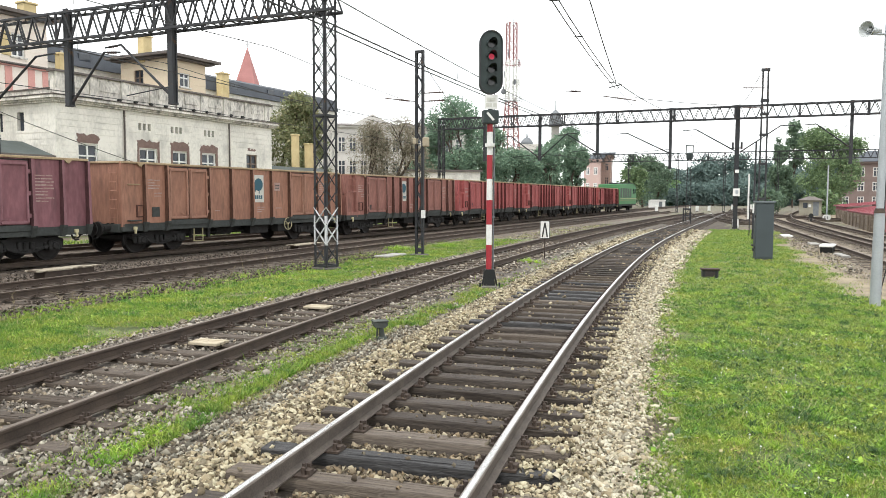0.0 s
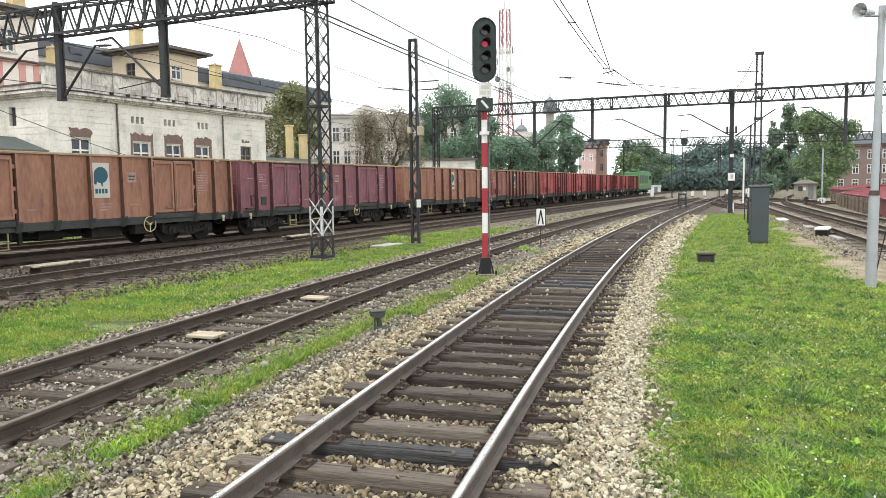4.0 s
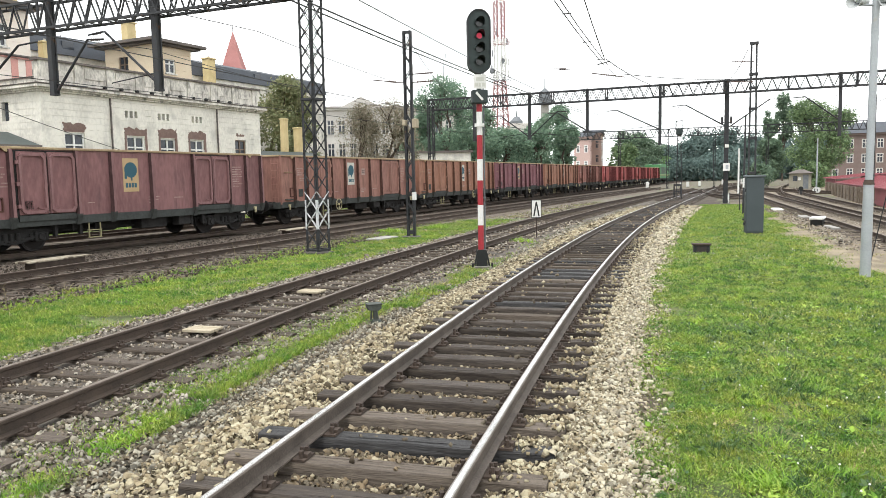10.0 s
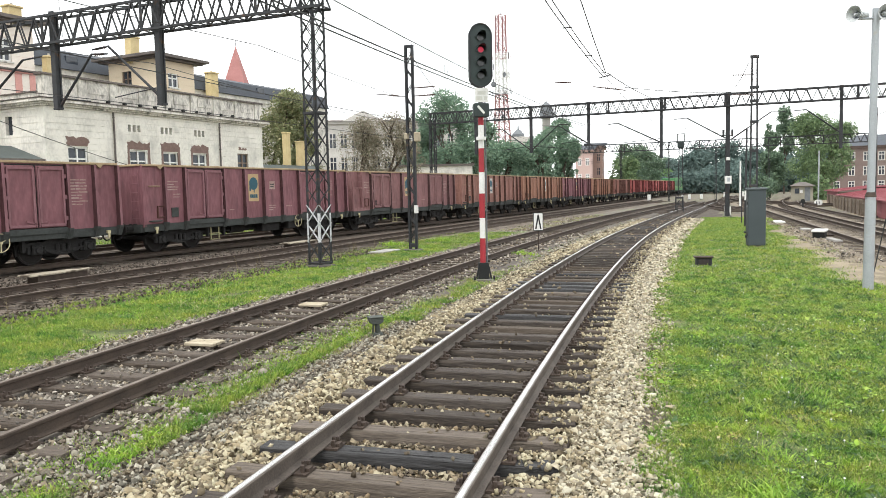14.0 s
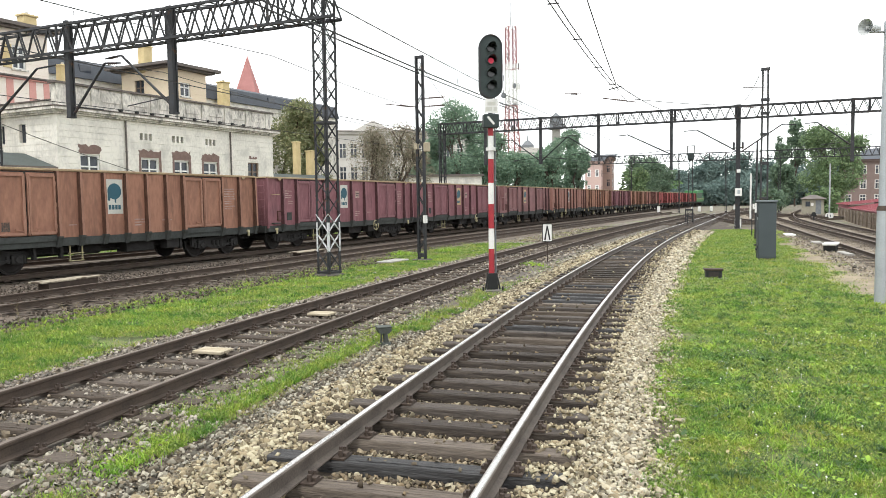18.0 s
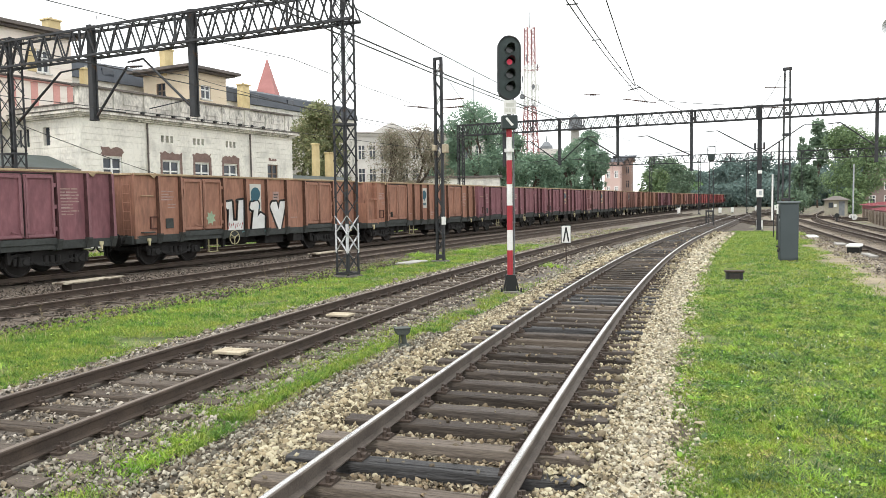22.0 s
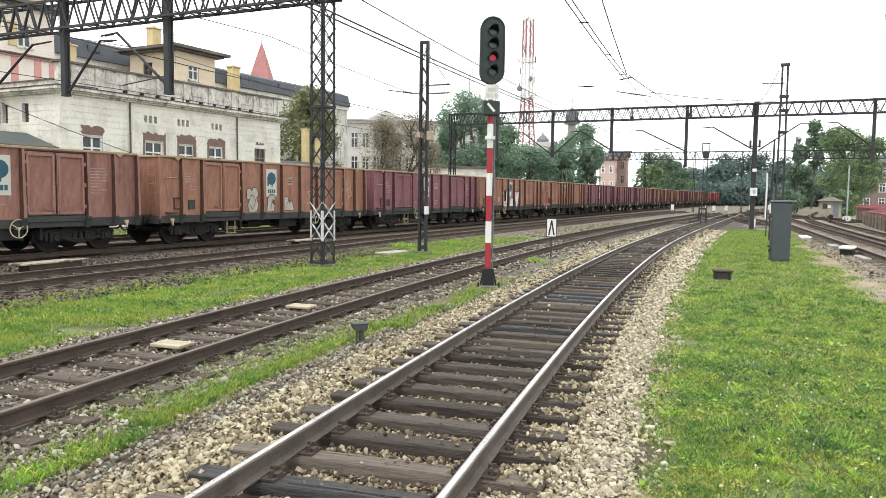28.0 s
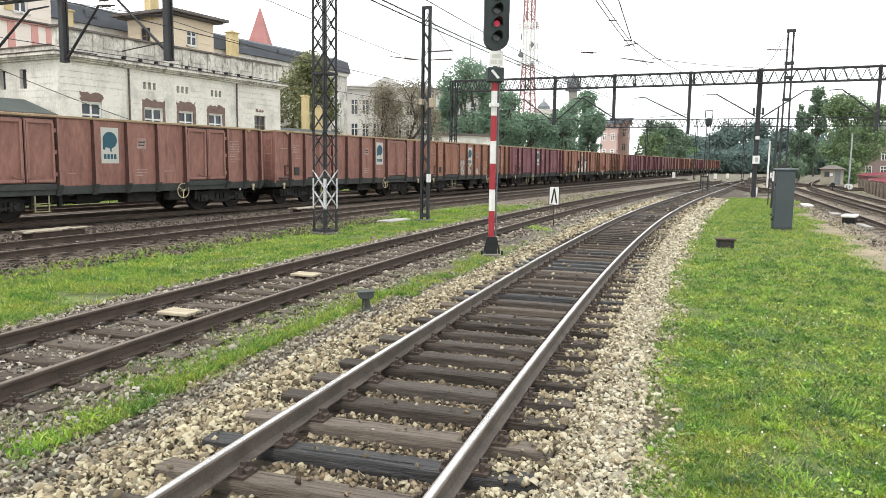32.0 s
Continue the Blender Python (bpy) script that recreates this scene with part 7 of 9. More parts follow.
for lb, a0, a1, d0, d1, h0, h1 in (("low shed with a maroon sheet roof behind the fence", -8.0, 21.0, 0.5, 3.6, 1.08, 1.62), ("low shed with a dark red sheet roof at the fence", 21.6, 33.0, 0.5, 4.0, 1.40, 1.80), ("long shed with a dark red sheet roof", 0.0, 26.0, 4.4, 7.5, 1.75, 2.02)):
    sh = thing("shed", lb, "shed", pose(28.3, 50.7, -0.12, 0, 0, 67.6), "sheds by the sidings")
    part("roof", Solid().prism([(-d0 + 0.25, h0), (-d1 - 0.25, h1), (-d1 - 0.25, h1 + 0.08), (-d0 + 0.25, h0 + 0.08)], a0, a1, "x"), SHED_RED, sh)
    part("wall", Solid().box(a0 + 0.2, a1 - 0.2, -d1, -d1 + 0.15, 0, h1 - 0.02), FENCE, sh)
    part("wall", Solid().box(a0 + 0.2, a0 + 0.3, -d1 + 0.15, -d0, 0, h0 - 0.02), FENCE, sh)
    part("wall", Solid().box(a0 + 0.3, a1 - 0.3, -d0 - 0.1, -d0, 0, h0 - 0.02), SHED_RED, sh)
    n = int((a1 - a0) / 1.1)
    for k in range(n):
        u = a0 + (k + 0.5) * (a1 - a0) / n
        part("roof_seam", Solid().prism([(-d0 + 0.25, h0 + 0.08), (-d1 - 0.25, h1 + 0.08), (-d1 - 0.25, h1 + 0.11), (-d0 + 0.25, h0 + 0.11)], u - 0.02, u + 0.02, "x"), SHED_RED, sh)
fence = thing("board_fence", "weathered brown board fence beside the sandy path", "fence")
FP = [Vector((40.5, 79.0, 0)), Vector((34.2, 65.0, 0)), Vector((28.3, 50.7, 0)), Vector((27.4, 45.9, 0)), Vector((26.3, 40.0, 0))]
boards = [Solid().box(-0.085, 0.085, -0.012, 0.012, 0, 0.98 + 0.04 * k, 0.006).mesh("board", FENCE) for k in range(4)]
rnd = random.Random(8)
for a, b in zip(FP, FP[1:]):
    L = (b - a).length
    rot = math.degrees(math.atan2(b.y - a.y, b.x - a.x))
    k = 0.0
    while k < L:
        c = a.lerp(b, k / L)
        part("board", rnd.choice(boards), None, fence, m=pose(c.x, c.y, -0.14, rnd.uniform(-1, 1), rnd.uniform(-2, 2), rot))
        k += 0.2
    for z in (0.2, 0.7):
        part("fence_rail", Solid().beam(a + Vector((0, 0.04, z)), b + Vector((0, 0.04, z)), 0.06, 0.09), FENCE, fence)
    for i in range(int(L / 2.4) + 1):
        c = a.lerp(b, min(1, i * 2.4 / L))
        part("post", Solid().box(c.x - 0.06, c.x + 0.06, c.y + 0.06, c.y + 0.18, -0.15, 0.95, 0.01), FENCE, fence)

# ---- trees ----
BARK = mat("bark", (0.12, 0.095, 0.075), (0.065, 0.05, 0.04), 2, 12, bump=0.6, stretch=(3, 3, 0.7))
LEAF_GREEN = leafy("leaves_green", [(0.124, 0.189, 0.092), (0.198, 0.288, 0.140), (0.252, 0.349, 0.169), (0.158, 0.235, 0.119)], 0.6)
LEAF_DARK = leafy("leaves_dark", [(0.104, 0.161, 0.109), (0.159, 0.238, 0.153), (0.204, 0.289, 0.184), (0.131, 0.195, 0.130)], 0.6)
# blue-green leaves, greyed a little: distance haze put into the colour
LEAF_TEAL = leafy("leaves_blue_green", [(0.148, 0.237, 0.164), (0.209, 0.319, 0.220), (0.267, 0.385, 0.260), (0.174, 0.271, 0.188)], 0.65)
LEAF_OLIVE = leafy("leaves_olive", [(0.187, 0.208, 0.109), (0.287, 0.302, 0.160), (0.352, 0.337, 0.181), (0.221, 0.257, 0.122)], 0.6)
LEAF_BROWN = leafy("leaves_brown", [(0.221, 0.191, 0.139), (0.325, 0.280, 0.204), (0.391, 0.341, 0.260), (0.197, 0.207, 0.133), (0.275, 0.246, 0.188)], 0.7)
# distance haze mixed into the leaf colour: bluish and paler
LEAF_HAZED = leafy("leaves_far_hazed", [(0.113, 0.167, 0.157), (0.150, 0.216, 0.194), (0.181, 0.249, 0.222), (0.127, 0.183, 0.165)], 0.7)
LEAF_BRIGHT = leafy("leaves_bright", [(0.115, 0.212, 0.072), (0.166, 0.295, 0.102), (0.203, 0.343, 0.117), (0.140, 0.248, 0.087)], 0.6)


def leaves(centres, radii, count, size, rng, squash=0.85):
    """Many small leaf clumps gathered round the ends of limbs."""
    n = len(centres)
    w = radii ** 2
    pick = rng.choice(n, count, p=w / w.sum())
    d = rng.normal(size=(count, 3))
    d /= np.linalg.norm(d, axis=1)[:, None]
    rad = radii[pick] * rng.uniform(0.35, 1.0, count) ** 0.5 * rng.uniform(0.8, 1.15, count)
    c = centres[pick] + d * rad[:, None] * np.array([1, 1, squash])
    nrm = d * 0.7 + rng.normal(size=(count, 3)) * 0.6 + np.array([0, 0, 0.35])
    nrm /= np.linalg.norm(nrm, axis=1)[:, None]
    t = np.cross(nrm, rng.normal(size=(count, 3)))
    t /= np.linalg.norm(t, axis=1)[:, None]
    b = np.cross(nrm, t)
    s = (size * rng.uniform(0.55, 1.35, count))[:, None]
    fold = nrm * s * 0.22
    v = np.stack([c - t * s, c - b * s * 0.55 + fold, c + t * s, c + b * s * 0.55 + fold], 1).reshape(-1, 3)
    return v, np.arange(4 * count).reshape(-1, 4)


def tree(label, x, y, height, width, leaf_mat, count, size, seed, bare=0.22, form="round", group="trees round the yard"):
    """A tapered trunk with forking limbs and a crown of leaf clumps with gaps."""
    rnd, rng = random.Random(seed), np.random.default_rng(seed)
    tr = thing("tree", label, "tree", pose(x, y, -0.15), group)
    so, tips = Solid(), []

    def limb(p, d, length, r, depth):
        q, last, k = p, p, 3
        for i in range(k):
            d = (d + Vector((rnd.uniform(-0.22, 0.22), rnd.uniform(-0.22, 0.22), rnd.uniform(-0.05, 0.16)))).normalized()
            q = last + d * length / k
            so.tube(last, q, r * (1 - 0.25 * i / k), r * (1 - 0.25 * (i + 1) / k), 6 if depth else 9, False)
            last = q
            if depth >= 1 and i:
                tips.append((q, 0.75))
        if depth >= 3:
            tips.append((q, 1.0))
            return
        for _ in range(rnd.choice((2, 3, 3))):
            a = rnd.uniform(0, 6.283)
            spread = {"round": 0.85, "tall": 0.35, "wide": 1.1}[form]
            nd = (d + Vector((math.cos(a), math.sin(a), rnd.uniform(-0.1, 0.5))) * spread).normalized()
            limb(q, nd, length * rnd.uniform(0.55, 0.8), r * 0.6, depth + 1)
    limb(Vector((0, 0, 0)), Vector((0, 0, 1)), height * (bare + 0.12), max(0.07, height * 0.022), 0)
    P = np.array([tuple(p) for p, _ in tips])
    # fit the limbs' reach to the tree's size
    lo, hi = P.min(0), P.max(0)
    rad = width * (0.17 if form != "tall" else 0.24)
    top = height - rad * 0.7
    z_low = height * bare
    sz = (top - z_low) / max(0.1, hi[2] - z_low)
    sx = (width / 2 - rad * 0.6) / max(0.1, max(abs(lo[0]), abs(hi[0]), abs(lo[1]), abs(hi[1])))

    def fitp(p):
        f = min(1.0, max(0.0, p[2] / max(0.01, z_low)))
        k = sx * f + (1 - f) * min(1, sx)
        return (p[0] * k, p[1] * k, p[2] if p[2] < z_low else z_low + (p[2] - z_low) * sz)
    so.v = [fitp(v) for v in so.v]
    P = np.array([fitp(p) for p in P])
    part("trunk", so, BARK, tr)
    # clumps at the limbs' ends and between them, in an uneven egg
    m = 34
    d = rng.normal(size=(m, 3))
    d /= np.linalg.norm(d, axis=1)[:, None]
    d *= rng.uniform(0.25, 1.0, m)[:, None] ** 0.5
    zc, zh = (z_low * 0.8 + top) / 2, (top - z_low * 0.8) / 2
    taper = 1.0 - 0.38 * np.clip(d[:, 2], 0, 1) ** 2
    E = np.stack([d[:, 0] * (width / 2 - rad * 0.5) * taper, d[:, 1] * (width / 2 - rad * 0.5) * taper, zc + d[:, 2] * zh], 1)
    pick = rng.permutation(len(P))[:26]
    P = np.concatenate([P[pick], E])
    R = np.ones(len(P))
    v, f = leaves(P, R * rad * rng.uniform(0.55, 1.3, len(P)), count, size, rng)
    cr = new("crown", raw_mesh("crown", v, f, leaf_mat))
    cr.parent = tr
    return tr


tree("olive-green tree beside the station", -16.1, 72, 12.6, 6.9, LEAF_OLIVE, 9500, 0.15, 11, 0.2)
tree("olive-green tree beside the station", -14.0, 75.6, 10.4, 4.2, LEAF_OLIVE, 4600, 0.15, 12, 0.15)
tree("thin brownish tree with sparse leaves", -8.0, 72, 10.0, 5.4, LEAF_BROWN, 6000, 0.085, 13, 0.12)
tree("thin brownish tree with sparse leaves", -5.4, 72, 10.4, 5.8, LEAF_BROWN, 6000, 0.085, 14, 0.12)
tree("thin brownish tree with sparse leaves", -6.8, 75, 9.4, 5.0, LEAF_BROWN, 5000, 0.09, 113, 0.12)
tree("thin brownish tree with sparse leaves", -3.2, 70, 8.0, 3.4, LEAF_BROWN, 2200, 0.11, 15, 0.12)
tree("tall green tree behind the train", 1.0, 83, 14.2, 8.4, LEAF_TEAL, 12000, 0.13, 16, 0.16)
tree("tall green tree behind the train", -1.7, 86, 10.2, 5.2, LEAF_TEAL, 9000, 0.14, 17, 0.08)
tree("tall green tree behind the train", 3.6, 85, 11.4, 5.6, LEAF_TEAL, 9500, 0.14, 217, 0.08)
for k, (x, y, h, w) in enumerate(((0.6, 90, 8.2, 6.6), (4.4, 92, 8.6, 6.4), (7.6, 96, 8.2, 6.6), (10.6, 99, 8.4, 6.4), (13.4, 101, 9.0, 6.0), (6.0, 104, 8.8, 7.0), (17.0, 104, 8.0, 3.4), (-2.4, 90, 7.4, 6.0))):
    tree("dense dark green bush behind the train", x, y, h, w, LEAF_TEAL, 8500, 0.155, 220 + k, 0.03)
tree("broad green tree behind the train", 15.2, 104, 11.8, 6.8, LEAF_TEAL, 13000, 0.155, 22, 0.08)
tree("green tree behind the train", 13.0, 108, 10.0, 6.0, LEAF_TEAL, 6000, 0.22, 23, 0.08)
tree("green tree by the far yard", 36.8, 154, 8.8, 7.0, LEAF_GREEN, 3600, 0.30, 24, 0.1)
tree("green tree by the far yard", 42.8, 168, 12.2, 8.2, LEAF_DARK, 3800, 0.32, 25, 0.1)
tree("green tree by the far yard", 49.9, 183.3, 10.8, 8.2, LEAF_DARK, 3600, 0.32, 26, 0.1)
tree("bright green bush beside the freight track", 63.0, 212, 7.2, 8.0, LEAF_BRIGHT, 3600, 0.36, 27, 0.05, "wide")
tree("bright green bush beside the freight track", 56.2, 198, 5.6, 7.0, LEAF_BRIGHT, 2600, 0.34, 28, 0.05, "wide")
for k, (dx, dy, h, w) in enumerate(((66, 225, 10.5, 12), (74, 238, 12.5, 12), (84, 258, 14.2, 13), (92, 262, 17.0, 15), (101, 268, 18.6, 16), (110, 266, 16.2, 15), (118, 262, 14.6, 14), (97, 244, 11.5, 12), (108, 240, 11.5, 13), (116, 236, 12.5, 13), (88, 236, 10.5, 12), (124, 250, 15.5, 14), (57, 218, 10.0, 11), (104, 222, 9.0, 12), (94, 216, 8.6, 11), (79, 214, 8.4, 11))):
    tree("dark haze-tinted tree of the far wood", dx, dy, h, w, LEAF_HAZED, 3400, 0.50, 40 + k, 0.08, "round", "trees of the far wood")
tree("tall narrow dark green poplar", 77.0, 170, 19.8, 4.6, LEAF_DARK, 5200, 0.30, 60, 0.12, "tall")
tree("tall narrow dark green poplar", 73.0, 168, 16.0, 3.4, LEAF_DARK, 3600, 0.30, 61, 0.12, "tall")
tree("broad green tree near the trackside hut", 55.0, 110, 12.7, 8.6, LEAF_GREEN, 16000, 0.18, 62, 0.06)
tree("green tree near the trackside hut", 53.0, 122, 7.6, 5.0, LEAF_DARK, 3800, 0.24, 63, 0.08)
tree("green tree beyond the sheds", 72.5, 96, 11.0, 9.0, LEAF_GREEN, 4600, 0.26, 66, 0.12)
tree("low green bush by the hut", 50.0, 101, 3.6, 5.0, LEAF_GREEN, 1600, 0.2, 67, 0.05, "wide")
tree("low green bush by the hut", 42.5, 101, 3.4, 4.4, LEAF_DARK, 1800, 0.2, 68, 0.05, "wide")
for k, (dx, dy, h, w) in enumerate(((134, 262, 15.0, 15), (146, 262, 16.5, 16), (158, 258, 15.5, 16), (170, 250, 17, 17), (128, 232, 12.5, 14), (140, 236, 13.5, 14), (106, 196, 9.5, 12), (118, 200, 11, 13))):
    tree("dark haze-tinted tree of the far wood", dx, dy, h, w, LEAF_HAZED, 3000, 0.55, 140 + k, 0.08, "round", "trees of the far wood")
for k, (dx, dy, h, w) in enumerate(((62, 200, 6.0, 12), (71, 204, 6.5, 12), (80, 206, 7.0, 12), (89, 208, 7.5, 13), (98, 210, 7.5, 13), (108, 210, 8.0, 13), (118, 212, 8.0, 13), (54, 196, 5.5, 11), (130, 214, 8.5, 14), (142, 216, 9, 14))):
    tree("dense bush at the foot of the far wood", dx, dy, h, w, LEAF_HAZED, 2600, 0.5, 240 + k, 0.02, "wide", "bushes of the far wood")

# ---- ballast stones, gravel and grass ----
def stone_shapes(rng, n=12):
    """Broken stones: six-sided lumps with skewed, tapered faces."""
    v = np.array([(x, y, z) for z in (-1, 1) for y in (-1, 1) for x in (-1, 1)], float) * 0.72
    f = np.array([(4, 5, 7), (4, 7, 6), (0, 1, 5), (0, 5, 4), (2, 6, 7), (2, 7, 3), (0, 4, 6), (0, 6, 2), (1, 3, 7), (1, 7, 5)])
    out = []
    for _ in range(n):
        w = v.copy()
        w[4:, :2] = w[4:, :2] * rng.uniform(0.35, 0.95, (4, 1)) + rng.normal(scale=0.18, size=(1, 2))
        w[:4, :2] *= rng.uniform(0.7, 1.15, (4, 1))
        w += rng.normal(scale=0.13, size=(8, 3))
        out.append(w * np.array([1.15, rng.uniform(0.65, 0.95), rng.uniform(0.45, 0.75)]))
    return out, f


SHAPES, STONE_F = stone_shapes(np.random.default_rng(2))


def scatter_stones(name, label, pts, size, material, seed):
    """One mesh of many broken stones lying at the given places."""
    rng = np.random.default_rng(seed)
    n = len(pts)
    kind = rng.integers(0, len(SHAPES), n)
    base = np.array(SHAPES)[kind]
    q = rng.normal(size=(n, 4)) * np.array([1.4, 0.75, 0.75, 1.0])
    q /= np.linalg.norm(q, axis=1)[:, None]
    w, x, y, z = q.T
    R = np.stack([1 - 2 * (y * y + z * z), 2 * (x * y - z * w), 2 * (x * z + y * w), 2 * (x * y + z * w), 1 - 2 * (x * x + z * z), 2 * (y * z - x * w), 2 * (x * z - y * w), 2 * (y * z + x * w), 1 - 2 * (x * x + y * y)], 1).reshape(n, 3, 3)
    s = size * rng.lognormal(0, 0.30, n)
    v = np.einsum("nij,nkj->nki", R, base) * s[:, None, None] + pts[:, None, :]
    f = (STONE_F[None] + 8 * np.arange(n)[:, None, None]).reshape(-1, 3)
    ob = new(name, raw_mesh(name, v.reshape(-1, 3), f, material, True))
    return tagged(ob, label, "ballast", kind="stuff")


def along_line(line, y0, y1, o0, o1, n, seed, bed=None, pitch=None, first=5.49, z=-0.06, thin=1.0, skip_rails=True, edge=0.0, cover=0.02):
    """Random places beside or on a track, off its rails and sleepers, denser towards y0 when thin is above 1."""
    rng = np.random.default_rng(seed)
    s0, s1 = line.s_at(y0), line.s_at(y1)
    s = s0 + (s1 - s0) * rng.uniform(0, 1, n) ** thin
    off = rng.uniform(o0, o1, n)
    if edge:
        wob = np.sin(s * 1.9 + seed) * 0.5 + np.sin(s * 4.3 + 2 * seed) * 0.3
        off = np.where((off > o1 - edge) & (rng.uniform(0, 1, n) < 0.5 + 0.5 * wob), off - edge, off)
    keep = np.ones(n, bool)
    if skip_rails:
        keep &= np.abs(np.abs(off) - 0.753) > 0.085
    zz = np.full(n, z)
    if bed:
        zz = np.interp(off, [b[0] for b in bed], [b[1] for b in bed]) + 0.005
    if pitch:
        ph = (s - line.s_at(first)) % pitch
        on = (np.minimum(ph, pitch - ph) < 0.106) & (np.abs(off) < 1.29)
        keep &= ~on | (rng.uniform(0, 1, n) < cover)
        zz = np.where(on, 0.01, zz)
    s, off, zz = s[keep], off[keep], zz[keep]
    x = np.interp(s, line.s, line.x)
    y = np.interp(s, line.s, line.y)
    a = np.arctan2(np.interp(s + 1, line.s, line.x) - np.interp(s - 1, line.s, line.x), np.interp(s + 1, line.s, line.y) - np.interp(s - 1, line.s, line.y))
    return np.stack([x + off * np.cos(a), y - off * np.sin(a), zz + rng.uniform(-0.022, 0.018, len(s))], 1)


for y0, y1, dens, size in ((-6.0, 4.2, 0.3, 0.038), (4.2, 8.0, 1.15, 0.024), (8.0, 15.0, 0.7, 0.026), (15.0, 24.0, 0.5, 0.031), (24.0, 50.0, 0.26, 0.055)):
    k = 1150 * dens * (y1 - y0)
    scatter_stones("ballast_stones", "brown dusty ballast stones between the rails", along_line(LINE_A, y0, y1, -0.7, 0.7, int(k * 1.5), int(y0 * 10) + 101, BED_A, 0.575), size * 0.95, STONE_BROWN, int(y0) + 50)
    scatter_stones("ballast_stones", "tan crushed ballast stones", along_line(LINE_A, y0, y1, -1.95, -0.8, int(k * 1.4), int(y0 * 10) + 102, BED_A, 0.575, cover=0.03), size * 1.08, STONE_TAN, int(y0) + 51)
    scatter_stones("ballast_stones", "tan dusty ballast stones beside the rail", along_line(LINE_A, y0, y1, 0.8, 1.5, int(k * 0.75), int(y0 * 10) + 106, BED_A, 0.575, cover=0.3), size * 0.9, STONE_TAN, int(y0) + 55)
    scatter_stones("ballast_stones", "pale crushed ballast stones of the shoulder", along_line(LINE_A, y0, y1, 1.25, 2.2, int(k * 1.15), int(y0 * 10) + 103, BED_A, 0.575, edge=0.35), size * 0.98, STONE_PALE, int(y0) + 52)
    scatter_stones("gravel_stones", "grey gravel between the tracks", along_line(LINE_A, y0, y1, -2.9, -1.75, int(k * 0.85), int(y0 * 10) + 104, BED_A), size * 0.9, STONE_GREY, int(y0) + 53)
for y0, y1, dens, size in ((-5.0, 5.0, 0.22, 0.036), (5.0, 12.0, 0.62, 0.028), (12.0, 20.0, 0.36, 0.036), (20.0, 36.0, 0.14, 0.055)):
    k = 900 * dens * (y1 - y0)
    scatter_stones("gravel_stones", "grey gravel between the rails of the rusty track", along_line(LINE_B, y0, y1, -2.3, 1.5, int(k * 3.8), int(y0 * 10) + 105, BED_B, 0.62, 9.0, cover=0.08), size * 0.78, STONE_MIX, int(y0) + 54)
scatter_stones("gravel_stones", "dark gravel of the yard tracks", along_line(LINE_D, 8, 30, -2.4, 2.6, 9000, 77, None, 0.65, 10.0, -0.06), 0.032, stones("gravel_oily", [(0.06, 0.048, 0.038), (0.12, 0.095, 0.075), (0.18, 0.145, 0.115), (0.09, 0.076, 0.062)]), 9)
scatter_stones("gravel_stones", "dark gravel between the freight tracks", along_line(LINE_D, 10, 34, -7.2, -0.9, 13000, 87, None, None, 10, -0.08), 0.028, stones("gravel_rusty", [(0.05, 0.042, 0.035), (0.105, 0.085, 0.068), (0.16, 0.132, 0.108), (0.07, 0.06, 0.05), (0.21, 0.18, 0.155)]), 19)
scatter_stones("gravel_stones", "grey gravel among the weeds", along_line(LINE_B, 4.5, 16, 0.9, 2.3, 6500, 88, BED_B), 0.024, STONE_GREY, 20)
scatter_stones("gravel_stones", "brown gravel of the sidings", along_line(LINE_E, 20, 45, -2.2, 4.4, 8000, 78, None, 0.65, 10, -0.07), 0.03, STONE_MIX, 10)
scatter_stones("gravel_stones", "scattered brown gravel between the tracks", along_line(LINE_B, 20, 60, -6.0, 2.6, 9000, 79, None, None, 10, -0.12), 0.04, STONE_GREY, 11)


def grass_blades(name, label, pts, height, width, material, seed, lean=0.55):
    """One mesh of many single blades standing at the given places."""
    rng = np.random.default_rng(seed)
    n = len(pts)
    a = rng.uniform(0, 6.283, n)
    h = height * rng.lognormal(0, 0.35, n)
    w = width * rng.uniform(0.6, 1.4, n)
    d = rng.normal(scale=lean, size=(n, 2)) * h[:, None]
    side = np.stack([np.cos(a) * w, np.sin(a) * w, np.zeros(n)], 1)
    mid = pts + np.concatenate([d * 0.35, (h * 0.6)[:, None]], 1)
    tip = pts + np.concatenate([d, (h * rng.uniform(0.75, 1.0, n))[:, None]], 1)
    if height < 0.045:
        v = np.stack([pts - side * 1.2, pts + side * 1.2, tip], 1).reshape(-1, 3)
        return tagged(new(name, raw_mesh(name, v, np.arange(3 * n).reshape(-1, 3), material)), label, "grass", kind="stuff")
    v = np.stack([pts - side, pts + side, mid + side * 0.7, mid - side * 0.7, tip], 1).reshape(-1, 3)
    o = 5 * np.arange(n)[:, None]
    f = np.concatenate([o + np.array([[0, 1, 2]]), o + np.array([[0, 2, 3]]), o + np.array([[3, 2, 4]])])
    ob = new(name, raw_mesh(name, v, f, material))
    return tagged(ob, label, "grass", kind="stuff")


def patchy(pts, seed, scale, level, soft=0.25):
    """Keeps places where a slow noise is high, for uneven cover."""
    rng = np.random.default_rng(seed)
    g = np.array([noise.noise((p[0] * scale + seed, p[1] * scale, 0.3)) + 0.5 * noise.noise((p[0] * scale * 3, p[1] * scale * 3 + seed, 1.3)) for p in pts])
    return pts[rng.uniform(0, 1, len(pts)) < np.clip((g - level) / soft, 0, 1)]


